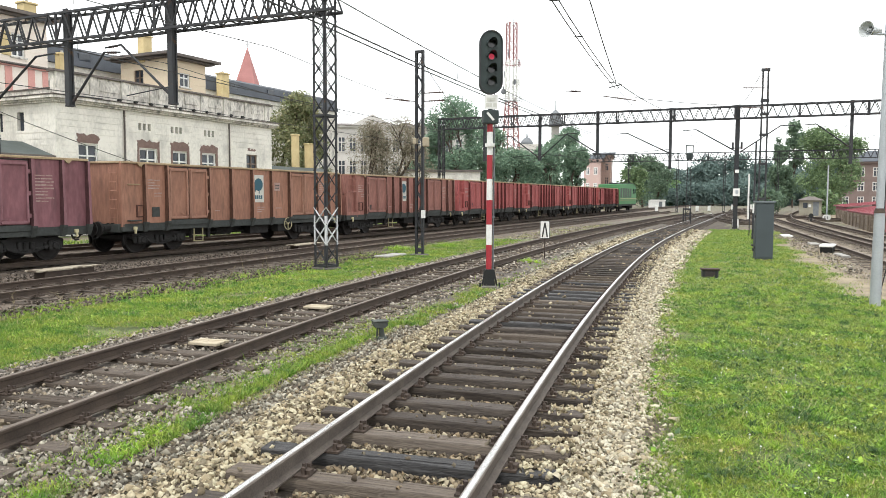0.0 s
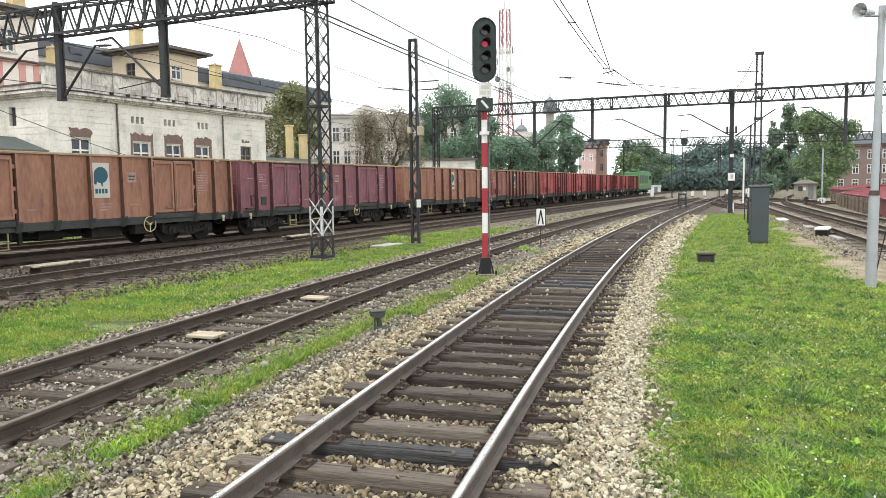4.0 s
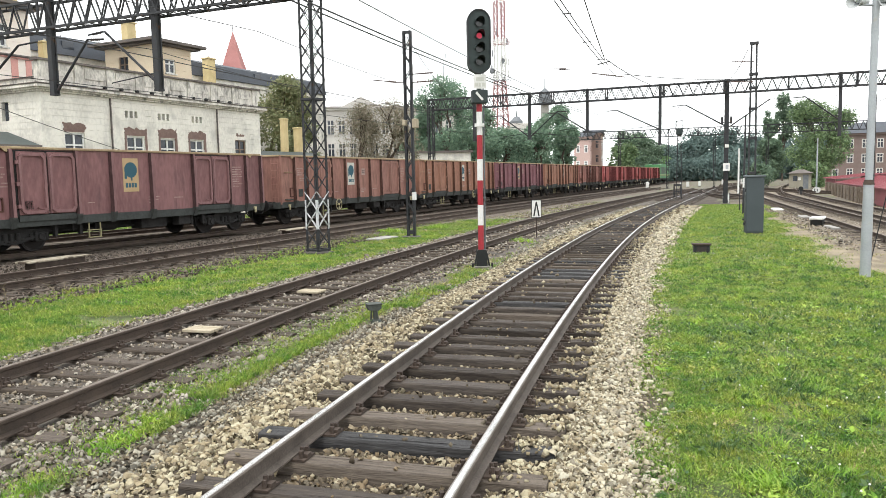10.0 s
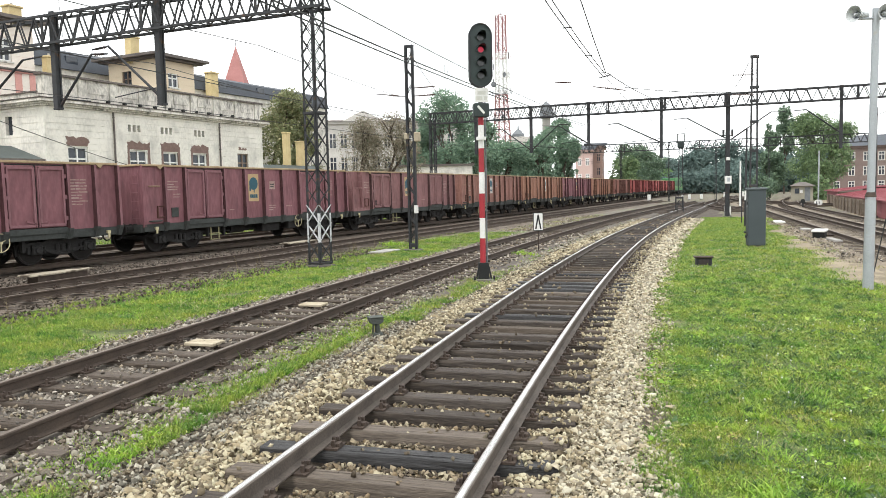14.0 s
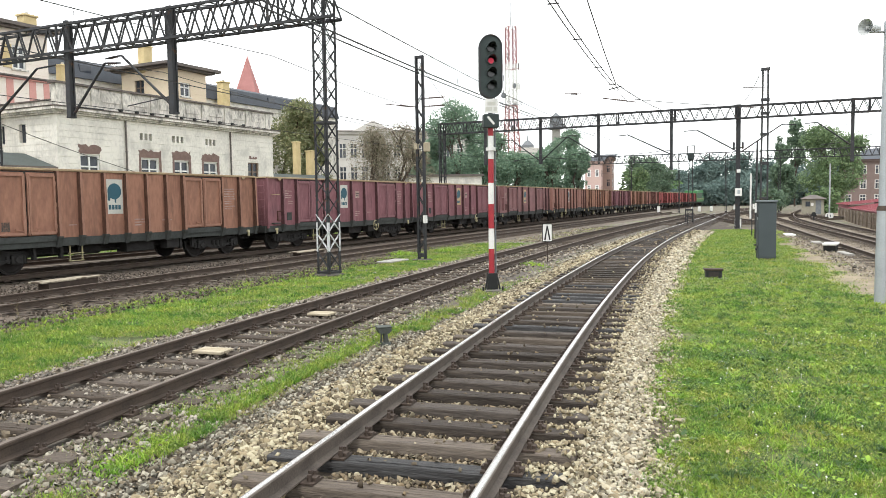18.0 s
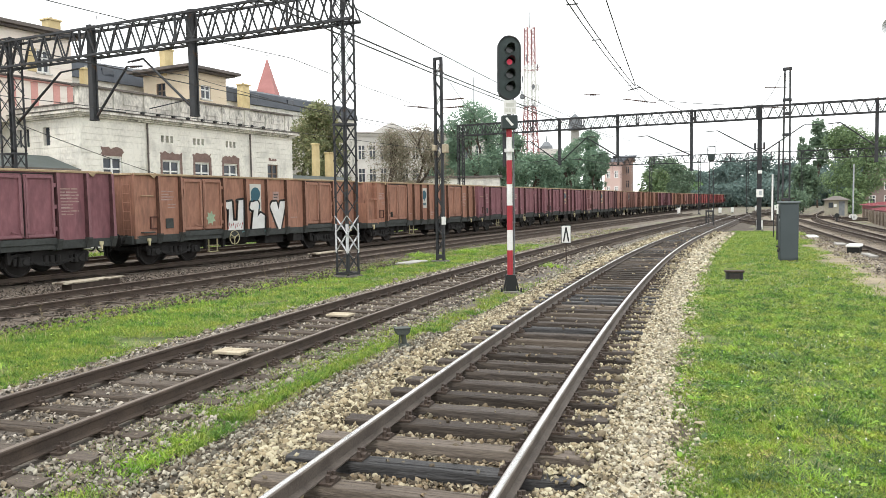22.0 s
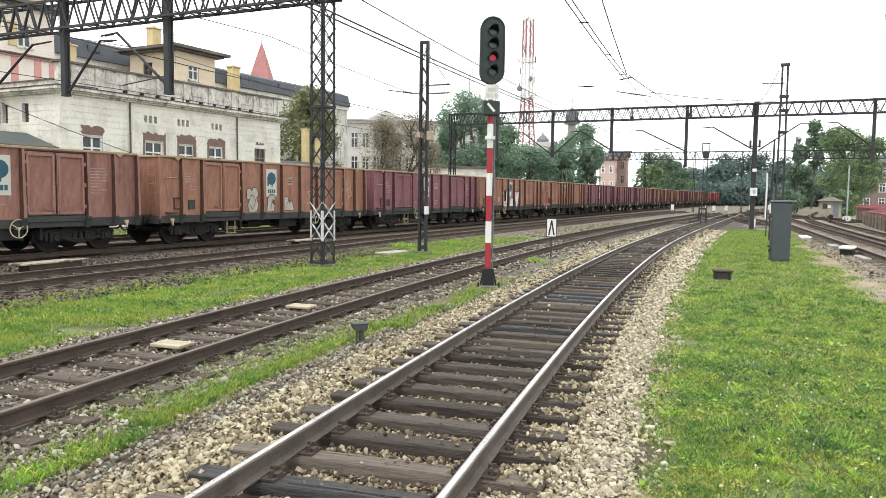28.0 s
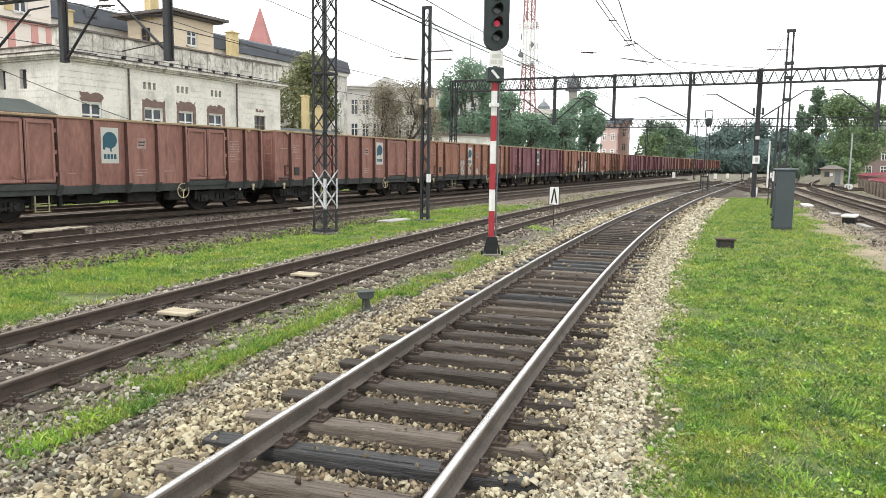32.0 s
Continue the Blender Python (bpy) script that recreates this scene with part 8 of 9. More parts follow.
def verge(pts, lo, hi, line=LINE_A):
    """Keeps places between two wandering edges beside a track."""
    x = np.interp(pts[:, 1], line.y, line.x)
    off = (pts[:, 0] - x) * 0.945
    y = pts[:, 1]
    wob = 0.12 * np.cos(y * 0.28) + 0.12 * np.sin(y * 1.1) + 0.11 * np.sin(y * 2.7 + 1) + 0.07 * np.sin(y * 6.1 + 2)
    wob2 = 0.28 * np.sin(y * 0.8 + 2) + 0.18 * np.sin(y * 2.1)
    rng = np.random.default_rng(len(pts))
    r = rng.exponential(0.12, len(pts))
    return pts[(off > lo + wob - r) & (off < hi + wob2 + r)]


def sow(k, name, label, line, y0, y1, o0, o1, n, h, w, material, z, level, soft):
    """Grass blades along a track between two offsets, thinned by a slow noise."""
    pts = along_line(line, y0, y1, o0, o1, n, 300 + k, z=z, thin=1.25, skip_rails=False)
    if line is LINE_A and o0 < 3:
        pts = verge(pts, 1.95, 6.0)
    grass_blades(name, label, patchy(pts, 20 + k, 0.9 if k > 6 else 1.4, level, soft), h, w, material, 400 + k)


sow(0, "grass", "short green grass beside the track", LINE_A, -6.0, 4.3, 1.6, 6.2, 70000, 0.03, 0.007, GRASS, -0.075, -0.6, 0.7)
sow(1, "grass", "short green grass beside the track", LINE_A, 4.2, 8.0, 1.6, 6.2, 230000, 0.026, 0.0034, GRASS, -0.078, -0.55, 0.6)
sow(2, "grass", "short green grass beside the track", LINE_A, 8.0, 16.0, 1.6, 6.6, 190000, 0.029, 0.0050, GRASS, -0.078, -0.6, 0.6)
sow(3, "grass", "short green grass beside the track", LINE_A, 16.0, 53.0, 1.5, 6.8, 90000, 0.042, 0.013, GRASS, -0.075, -0.8, 0.7)
sow(4, "dry_grass", "pale dry grass among the green", LINE_A, 4.2, 30.0, 1.6, 6.8, 40000, 0.027, 0.004, GRASS_DRY, -0.075, 0.0, 0.4)
sow(5, "grass", "lush green grass in patches", LINE_A, 4.2, 26.0, 2.2, 6.6, 30000, 0.034, 0.005, GRASS_LUSH, -0.075, 0.12, 0.3)
sow(7, "grass", "green grass strip between two tracks", LINE_B, 7.0, 14.0, -5.9, -1.85, 150000, 0.043, 0.006, GRASS, -0.10, -0.55, 0.4)
sow(8, "grass", "green grass strip between two tracks", LINE_B, 14.0, 38.0, -6.0, -1.9, 90000, 0.0445, 0.012, GRASS, -0.10, -0.5, 0.4)
sow(9, "dry_grass", "yellowed grass in the strip between two tracks", LINE_B, 6.0, 36.0, -5.9, -1.8, 24000, 0.045, 0.009, GRASS_DRY, -0.10, -0.05, 0.4)
sow(10, "grass", "lush weeds in the grass strip", LINE_B, 8.0, 30.0, -5.6, -2.6, 12000, 0.05, 0.010, GRASS_LUSH, -0.09, 0.0, 0.35)
sow(11, "grass", "weedy grass between two tracks", LINE_B, 4.2, 8.2, 0.9, 1.85, 40000, 0.044, 0.0044, GRASS, -0.085, -0.3, 0.35)
sow(12, "grass", "weedy grass between two tracks", LINE_B, 8.0, 13.5, 0.84, 1.74, 40000, 0.055, 0.0046, GRASS, -0.085, -0.5, 0.35)
sow(21, "grass", "lush weeds between two tracks", LINE_B, 4.2, 13.5, 0.84, 1.75, 46000, 0.044, 0.0048, GRASS_LUSH, -0.085, -0.35, 0.35)
sow(13, "dry_grass", "yellowed weeds between two tracks", LINE_B, 4.2, 22.0, 0.88, 1.9, 26000, 0.044, 0.0045, GRASS_DRY, -0.09, -0.3, 0.5)
sow(14, "grass", "weedy grass between two tracks", LINE_B, 13.5, 20.0, 1.0, 2.2, 18000, 0.05, 0.0065, GRASS, -0.09, -0.1, 0.4)
sow(15, "grass", "sparse weeds on the gravel", LINE_B, 20.0, 60.0, -6.0, -1.4, 16000, 0.06, 0.016, GRASS_DRY, -0.13, 0.05, 0.4)
sow(16, "grass", "sparse weeds between the rails", LINE_B, 6.0, 30.0, -1.3, 1.3, 4000, 0.04, 0.006, GRASS_DRY, -0.04, 0.25, 0.4)
sow(17, "grass", "weeds behind the freight track", LINE_C, 14.0, 60.0, -10.5, -6.2, 12000, 0.16, 0.02, GRASS, -0.12, -0.2, 0.4)
sow(18, "grass", "dry weeds along the yard track", LINE_D, 12.0, 40.0, 1.6, 3.2, 6000, 0.11, 0.010, GRASS_DRY, -0.13, 0.1, 0.4)
sow(19, "dry_grass", "dry tufts on the sandy earth", LINE_A, 9.0, 48.0, 5.5, 7.6, 16000, 0.04, 0.009, GRASS_DRY, -0.095, 0.0, 0.4)
sow(20, "grass", "weedy grass between two tracks", LINE_B, 20.0, 50.0, 1.1, 2.6, 10000, 0.06, 0.013, GRASS, -0.12, 0.0, 0.4)


def leaf_cover(name, label, pts, size, material, seed, rise=0.03):
    """One mesh of small broad leaves that lie nearly flat over the ground."""
    rng = np.random.default_rng(seed)
    n = len(pts)
    a = rng.uniform(0, 6.283, n)
    s = (size * rng.lognormal(0, 0.35, n))[:, None]
    t = np.stack([np.cos(a), np.sin(a), rng.normal(scale=0.45, size=n)], 1)
    b = np.stack([-np.sin(a), np.cos(a), rng.normal(scale=0.45, size=n)], 1)
    c = pts + np.stack([np.zeros(n), np.zeros(n), rise * rng.uniform(0.3, 1.0, n)], 1)
    v = np.stack([c - t * s, c - b * s * 0.62, c + t * s, c + b * s * 0.62], 1).reshape(-1, 3)
    return tagged(new(name, raw_mesh(name, v, np.arange(4 * n).reshape(-1, 4), material)), label, "weeds", kind="stuff")


def cover(k, label, line, y0, y1, o0, o1, n, size, material, z, level, soft=0.35, scale=1.6, rise=0.03):
    pts = along_line(line, y0, y1, o0, o1, n, 700 + k, z=z, thin=1.3, skip_rails=False)
    if line is LINE_A:
        pts = verge(pts, 2.0, 6.0)
    leaf_cover("clover", label, patchy(pts, 720 + k, scale, level, soft), size, material, 740 + k, rise)


cover(0, "low green clover in the mown grass", LINE_A, 4.2, 9.0, 1.7, 6.2, 70000, 0.0075, GRASS, -0.075, -0.5, 0.6)
cover(1, "low green clover in the mown grass", LINE_A, 9.0, 20.0, 1.7, 6.6, 60000, 0.013, GRASS, -0.075, -0.5, 0.6)
cover(2, "dark low clover in patches", LINE_A, 4.2, 20.0, 1.8, 6.4, 42000, 0.011, GRASS_DEEP, -0.07, 0.1, 0.3, 1.1)
cover(3, "bright low weeds in patches", LINE_A, 4.2, 22.0, 1.8, 6.4, 30000, 0.010, GRASS_LUSH, -0.07, 0.2, 0.3, 1.9)
cover(4, "pale yellowed clover in patches", LINE_A, 4.2, 24.0, 1.8, 6.4, 30000, 0.009, GRASS_DRY, -0.07, 0.05, 0.3, 1.4)
cover(8, "dark broad-leaved weeds in small patches", LINE_A, 4.2, 14.0, 1.9, 6.2, 16000, 0.02, GRASS_DEEP, -0.07, 0.32, 0.2, 2.6, 0.05)
cover(9, "bright broad-leaved weeds in small patches", LINE_A, 4.2, 14.0, 1.9, 6.2, 16000, 0.02, GRASS_LUSH, -0.07, 0.36, 0.2, 2.3, 0.05)
cover(5, "low broad-leaved weeds in the grass strip", LINE_B, 6.0, 30.0, -5.8, -1.95, 46000, 0.011, GRASS_LUSH, -0.1, 0.0, 0.4, 0.9, 0.035)
cover(6, "low dark weeds in the grass strip", LINE_B, 6.0, 36.0, -6.0, -1.95, 46000, 0.013, GRASS, -0.1, -0.1, 0.4, 0.7, 0.05)
cover(7, "low weeds between two tracks", LINE_B, 5.0, 20.0, 0.9, 1.9, 16000, 0.010, GRASS, -0.085, -0.2, 0.4, 1.2, 0.04)


def rosettes(name, label, n, y0, y1, blades, spread, h, w, material, seed):
    """Small plants of many blades that spring from one root, strewn over the verge."""
    rng = np.random.default_rng(seed)
    roots = verge(along_line(LINE_A, y0, y1, 2.1, 6.5, n, seed, z=-0.07, thin=1.3, skip_rails=False), 2.6, 5.8)
    pts = np.repeat(roots, blades, 0)
    pts = pts + np.concatenate([rng.normal(scale=spread, size=(len(pts), 2)) * np.repeat(rng.lognormal(0, 0.4, len(roots)), blades)[:, None], np.zeros((len(pts), 1))], 1)
    return grass_blades(name, label, pts, h, w, material, seed, 1.0)


rosettes("weeds", "small bright green weeds in the grass", 500, 3.0, 20.0, 18, 0.045, 0.032, 0.006, GRASS_LUSH, 601)
rosettes("weeds", "small dark green weeds in the grass", 900, 3.0, 24.0, 18, 0.06, 0.028, 0.009, GRASS_DEEP, 602)
rosettes("weeds", "pale yellow-green tufts in the grass", 900, 3.0, 26.0, 16, 0.05, 0.03, 0.005, GRASS_DRY, 603)
rosettes("weeds", "taller bright tufts in the grass", 420, 4.2, 20.0, 34, 0.05, 0.06, 0.0045, GRASS_LUSH, 604)
rosettes("weeds", "taller dark tufts in the grass", 420, 4.2, 20.0, 34, 0.05, 0.055, 0.0045, GRASS_DEEP, 605)
# white clover heads
fl = verge(along_line(LINE_A, 4.5, 24, 2.6, 6.2, 420, 610, z=-0.02, skip_rails=False), 2.7, 5.8)
fl = patchy(fl, 611, 0.8, -0.1, 0.4)
fo = Solid()
for p in fl:
    fo.tube((p[0], p[1], p[2] - 0.05), (p[0], p[1], p[2] + 0.01), 0.001, 0.001, 3, False)
    fo.tube((p[0], p[1], p[2] + 0.008), (p[0], p[1], p[2] + 0.018), 0.009, 0.005, 6)
tagged(part("clover_flowers", fo, WHITE), "tiny white clover flowers in the grass", "flowers", kind="stuff")


def tuft(x, y, r, n, h, w, seed, material=None, label="lush bright green weed clump in the grass"):
    rng = np.random.default_rng(seed)
    p = rng.normal(scale=r * 0.5, size=(n, 2))
    pts = np.concatenate([p + np.array([x, y]), np.full((n, 1), -0.075)], 1)
    ob = grass_blades("weed_clump", label, pts, h, w, material or GRASS_LUSH, seed, 0.8)
    return ob


for k, (x, y, r, n, h) in enumerate(((2.30, 5.15, 0.22, 420, 0.055), (2.75, 5.35, 0.14, 160, 0.05), (2.95, 7.0, 0.13, 140, 0.05), (3.3, 7.7, 0.12, 120, 0.05), (2.55, 8.3, 0.10, 90, 0.045), (4.0, 6.6, 0.2, 160, 0.045), (-2.85, 6.9, 0.22, 160, 0.05), (-2.9, 6.3, 0.25, 140, 0.05), (-2.3, 9.6, 0.3, 160, 0.06), (2.6, 25.2, 0.35, 260, 0.10), (-2.2, 31.5, 0.5, 300, 0.12), (-0.2, 33.5, 0.5, 300, 0.12),)):
    tuft(x, y, r, n, h, 0.008 if y < 12 else 0.016, 900 + k)
# tall dry stalks along the yard track
rng = np.random.default_rng(31)
st = Solid()
for k in range(26):
    s = LINE_D.s_at(13) + rng.uniform(0, 22)
    p = LINE_D.at(s, 2.1 + rng.uniform(-0.3, 0.5), -0.14)
    h = rng.uniform(0.25, 0.6)
    q = p + Vector((rng.normal(scale=0.08), rng.normal(scale=0.08), h))
    st.tube(p, q, 0.006, 0.003, 4, False)
    for f in (0.5, 0.65, 0.8, 0.95):
        c = p.lerp(q, f)
        for _ in range(2):
            st.beam(c, c + Vector((rng.normal(scale=0.05), rng.normal(scale=0.05), 0.05)), 0.012, 0.004)
tagged(part("dry_stalks", st, mat("dry_stalk", (0.20, 0.16, 0.10), (0.12, 0.10, 0.06), 4, 30)), "tall dry weed stalks beside the yard track", "weeds", kind="stuff")

# ---- small things by the tracks ----
def trackside_pedestal(x, y):
    """A squat cast post with a leaning hooded head."""
    g = thing("trackside_pedestal", "dark green cast trackside pedestal with a hooded head", "pedestal", pose(x, y, -0.10, 0, 0, 20) @ Matrix.Scale(0.84, 4))
    dark = mat("pedestal_green", (0.075, 0.085, 0.075), (0.05, 0.055, 0.05), 5, 40, rough=0.7, bump=0.3)
    part("stem", Solid().tube((0.03, 0, 0), (0.0, 0, 0.27), 0.055, 0.045, 10).tube((-0.08, 0.0, 0), (-0.06, 0, 0.24), 0.018, 0.018, 6), dark, g)
    part("foot", Solid().tube((0.02, 0, -0.02), (0.02, 0, 0.05), 0.11, 0.09, 10), dark, g)
    part("head", Solid().prism([(-0.15, 0.31), (-0.12, 0.24), (0.06, 0.23), (0.11, 0.27), (0.11, 0.33), (-0.14, 0.35)], -0.10, 0.10, "y"), dark, g)
    part("lid", Solid().box(-0.165, 0.13, -0.115, 0.115, 0.34, 0.365, 0.008), dark, g)


trackside_pedestal(-1.10, 11.7)


def board_between_rails(x, y, rot):
    b = thing("timber_cover", "pale weathered timber cover lying between the rails", "board", pose(x, y, 0.0, 0, 0, rot), "pale covers between the rails")
    for k in range(3):
        part("plank", Solid().box(-0.24, 0.24, -0.16 + 0.11 * k, -0.06 + 0.11 * k, 0.005, 0.05, 0.008), PALE_BOARD, b)
    part("batten", Solid().box(-0.21, -0.13, -0.17, 0.18, -0.03, 0.004).box(0.13, 0.21, -0.17, 0.18, -0.03, 0.004), SLEEPER_OLD, b)


board_between_rails(-3.52, 10.75, -17)
board_between_rails(-2.55, 14.3, -18)


def marker_sign(x, y, z0, w, h, label, rot=-6):
    """A white plate with a black open wedge on a thin post."""
    g = thing("marker_sign", label, "sign", pose(x, y, -0.12, 0, 0, rot), "marker signs of the yard")
    part("post", Solid().tube((0, 0.03, 0), (0, 0.03, z0 + h), 0.024, 0.024, 8), IRON, g)
    pl = part("plate", Solid().box(-w / 2, w / 2, -0.012, 0.012, z0, z0 + h, 0.006), WHITE, g, "white plate")
    fr = Solid()
    for a, b, c, d in ((-w / 2, z0, w / 2, z0), (w / 2, z0, w / 2, z0 + h), (w / 2, z0 + h, -w / 2, z0 + h), (-w / 2, z0 + h, -w / 2, z0)):
        fr.beam((a, 0, b), (c, 0, d), 0.034, 0.022)
    part("plate_edge", fr, BLACK, pl)
    t = w * 0.12
    wedge = Solid()
    wedge.prism([(-w * 0.36, z0 + 0.05), (-w * 0.36 + t * 1.4, z0 + 0.05), (t * 0.6, z0 + h - 0.06), (-t * 0.6, z0 + h - 0.06)], -0.0165, -0.011, "y")
    wedge.prism([(w * 0.36 - t * 1.4, z0 + 0.05), (w * 0.36, z0 + 0.05), (t * 0.6, z0 + h - 0.062), (-t * 0.6, z0 + h - 0.062)], -0.0175, -0.0111, "y")
    part("wedge", wedge, BLACK, pl)


marker_sign(3.34, 26.6, 0.80, 0.32, 0.62, "white marker sign with a black wedge between the tracks")
marker_sign(20.55, 54.3, 0.06, 0.46, 0.68, "white marker sign with a black wedge at the gantry post")
nb = thing("plate_sign", "white square plate with a grey mark on the gantry post", "sign", pose(19.85, 52.45, 2.45, 0, 0, -12))
part("plate", Solid().box(-0.23, 0.23, -0.02, 0.0, -0.22, 0.32, 0.01), WHITE, nb)
part("mark", Solid().box(-0.06, 0.12, -0.026, -0.02, -0.08, 0.2), GALV, nb)
part("small_plate", Solid().box(-0.13, 0.13, -0.02, 0.0, 1.4, 1.62, 0.01), WHITE, nb)

cab = thing("relay_cabinet", "tall dark grey metal relay cabinet standing in the grass", "cabinet", pose(11.25, 27.05, -0.12, 0, 0, -14))
part("body", Solid().box(-0.30, 0.30, -0.24, 0.24, 0.08, 2.08, 0.012), CABINET, cab)
part("lid", Solid().box(-0.34, 0.34, -0.28, 0.28, 2.08, 2.15, 0.012), mat("cabinet_lid", (0.14, 0.16, 0.17), (0.11, 0.13, 0.14), 2, 30, rough=0.6, bump=0.05), cab)
part("plinth", Solid().box(-0.28, 0.28, -0.22, 0.22, -0.05, 0.08), CONCRETE_DARK, cab)
part("door", Solid().box(-0.28, 0.28, -0.252, -0.238, 0.14, 2.03, 0.004), CABINET, cab)
for z in (0.42, 1.55):
    part("hinge", Solid().box(-0.33, -0.30, -0.2, -0.1, z, z + 0.1), STEEL_DARK, cab)
part("lock", Solid().tube((-0.32, 0.02, 0.55), (-0.39, 0.02, 0.55), 0.035, 0.035, 8).box(-0.36, -0.30, -0.02, 0.06, 0.35, 0.45, 0.006), STEEL_DARK, cab)
part("plate", Solid().box(-0.302, -0.30, -0.06, 0.06, 1.45, 1.6), GALV, cab)

tp = thing("steel_pole", "thin dark steel pole behind the cabinet", "pole", pose(15.9, 39.6, -0.12))
part("shaft", Solid().tube((0, 0, 0), (0.05, 0, 5.2), 0.055, 0.045, 10), STEEL_DARK, tp)
part("white_band", Solid().tube((0.015, 0, 1.45), (0.02, 0, 1.95), 0.059, 0.058, 10), WHITE, tp)
tp2 = thing("steel_pole", "short dark steel pole behind the cabinet", "pole", pose(17.3, 43.6, -0.12))
part("shaft", Solid().tube((0, 0, 0), (0, 0, 2.2), 0.03, 0.03, 8), STEEL_DARK, tp2)

jb = thing("junction_box", "small rusty track junction box on a concrete slab", "junction box", pose(7.2, 20.8, -0.10, 0, 0, -12))
part("slab", Solid().box(-0.36, 0.36, -0.22, 0.22, -0.04, 0.03, 0.01), CONCRETE, jb)
part("body", Solid().box(-0.21, 0.21, -0.13, 0.13, 0.03, 0.24, 0.015), BLACK, jb)
part("lid", Solid().box(-0.25, 0.25, -0.16, 0.16, 0.24, 0.29, 0.012), IRON, jb)
part("panel", Solid().box(-0.13, 0.13, -0.138, -0.13, 0.06, 0.21), mat("rust_panel", (0.055, 0.045, 0.04), (0.03, 0.026, 0.024), 6, 40, bump=0.3), jb)
for x in (-0.2, 0.2):
    part("strap", Solid().box(x - 0.015, x + 0.015, -0.145, -0.13, 0.04, 0.25), STEEL_DARK, jb)

sb = thing("switch_motor", "black switch motor box with a white lid", "switch motor", pose(15.35, 30.6, -0.10, 0, 0, 58))
part("body", Solid().prism([(-0.50, 0.0), (0.50, 0.0), (0.55, 0.27), (-0.55, 0.27)], -0.22, 0.22, "y"), BLACK, sb)
part("lid", Solid().box(-0.60, 0.60, -0.26, 0.26, 0.27, 0.36, 0.02), WHITE, sb, "white painted lid")
part("tie_bar", Solid().beam((0.3, -0.2, 0.1), (0.3, -1.0, 0.08), 0.05, 0.05), IRON, sb)
for lb, x, y, rot, w, d in (("long grey slab beside the sidings", 14.9, 28.6, 75, 1.6, 0.25), ("white slab lying in the grass by the sidings", 19.3, 43.2, 72, 1.9, 0.5), ("grey slab beside the sidings", 17.2, 35.6, 72, 1.2, 0.4)):
    sl = tagged(part("concrete_slab", Solid().box(-w / 2, w / 2, -d / 2, d / 2, -0.02, 0.10, 0.02), WHITE if "white" in lb else CONCRETE, m=pose(x, y, -0.09, 0, 0, rot)), lb, "slab", "slabs by the tracks")


def cable_cover(s, off, w, d, label, top=PALE_BOARD):
    c = LINE_D.at(s, off, -0.08)
    cc = thing("point_machine", label, "cover", pose(c.x, c.y, c.z, 0, 0, 90 - math.degrees(LINE_D.heading(s))), "covered boxes between the freight tracks")
    part("lid", Solid().box(-w / 2, w / 2, -d / 2, d / 2, 0.20, 0.25, 0.01), top, cc, "pale lid")
    part("body", Solid().box(-w / 2 + 0.25, w / 2 - 0.2, -d / 2 + 0.05, d / 2 - 0.05, 0, 0.20, 0.01), IRON, cc)


LID = mat("pale_grey_lid", (0.46, 0.42, 0.33), (0.24, 0.20, 0.15), 2, 20, bump=0.3, third=(0.10, 0.08, 0.06), third_at=(0.52, 0.6), third_scale=2.5)
cable_cover(LINE_D.s_at(19.6), -2.6, 2.1, 0.5, "low box with a pale board lid between the freight tracks", LID)
cable_cover(LINE_D.s_at(30.6), -2.2, 2.2, 0.5, "low box with a pale board lid between the freight tracks", LID)
cs = LINE_B.at(LINE_B.s_at(26.5), -4.3, -0.07)
tagged(part("concrete_slab", Solid().box(-0.75, 0.75, -0.3, 0.3, -0.02, 0.05, 0.015), CONCRETE, m=pose(cs.x, cs.y, cs.z, 0, 0, 66)), "flat pale concrete slab in the grass", "slab", "slabs by the tracks")
ws = LINE_D.at(LINE_D.s_at(19.0), -1.1, -0.05)
tagged(part("white_stone", Solid().tube((0, 0, 0), (0, 0, 0.13), 0.06, 0.05, 10), WHITE, m=pose(ws.x, ws.y, ws.z)), "small white painted stone post", "post")

# loudspeaker pole and its stays
lp = thing("loudspeaker_pole", "grey galvanised pole with two horn loudspeakers", "pole", pose(8.74, 15.4, -0.12, 0, 0.4, 0))
part("shaft", Solid().tube((0, 0, 0), (0, 0, 2.0), 0.105, 0.10, 16).tube((0, 0, 2.0), (0, 0, 5.75), 0.075, 0.07, 16), GALV, lp, "grey galvanised shaft")
part("collar", Solid().tube((0, 0, 1.96), (0, 0, 2.06), 0.112, 0.085, 16), IRON, lp)
part("cross_bar", Solid().tube((-0.45, 0, 5.55), (0.35, 0, 5.55), 0.025, 0.025, 8), GALV, lp)
for sx, rz in ((-0.30, 62), (0.12, 10)):
    h = part("horn", Solid().tube((0, 0, 0), (0, -0.10, 0), 0.05, 0.07, 14, False).tube((0, -0.10, 0), (0, -0.24, 0), 0.07, 0.15, 16, False).tube((0, -0.24, 0), (0, -0.25, 0), 0.15, 0.165, 16, False).tube((0, 0.16, 0), (0, 0, 0), 0.075, 0.075, 12).tube((0, -0.1, 0), (0, -0.2, 0), 0.045, 0.02, 10), mat("horn_grey", (0.50, 0.52, 0.52), (0.42, 0.44, 0.44), 3, 30, rough=0.5, bump=0.05), lp, "grey horn loudspeaker", m=pose(sx, 0, 5.62, 0, 0, -rz))
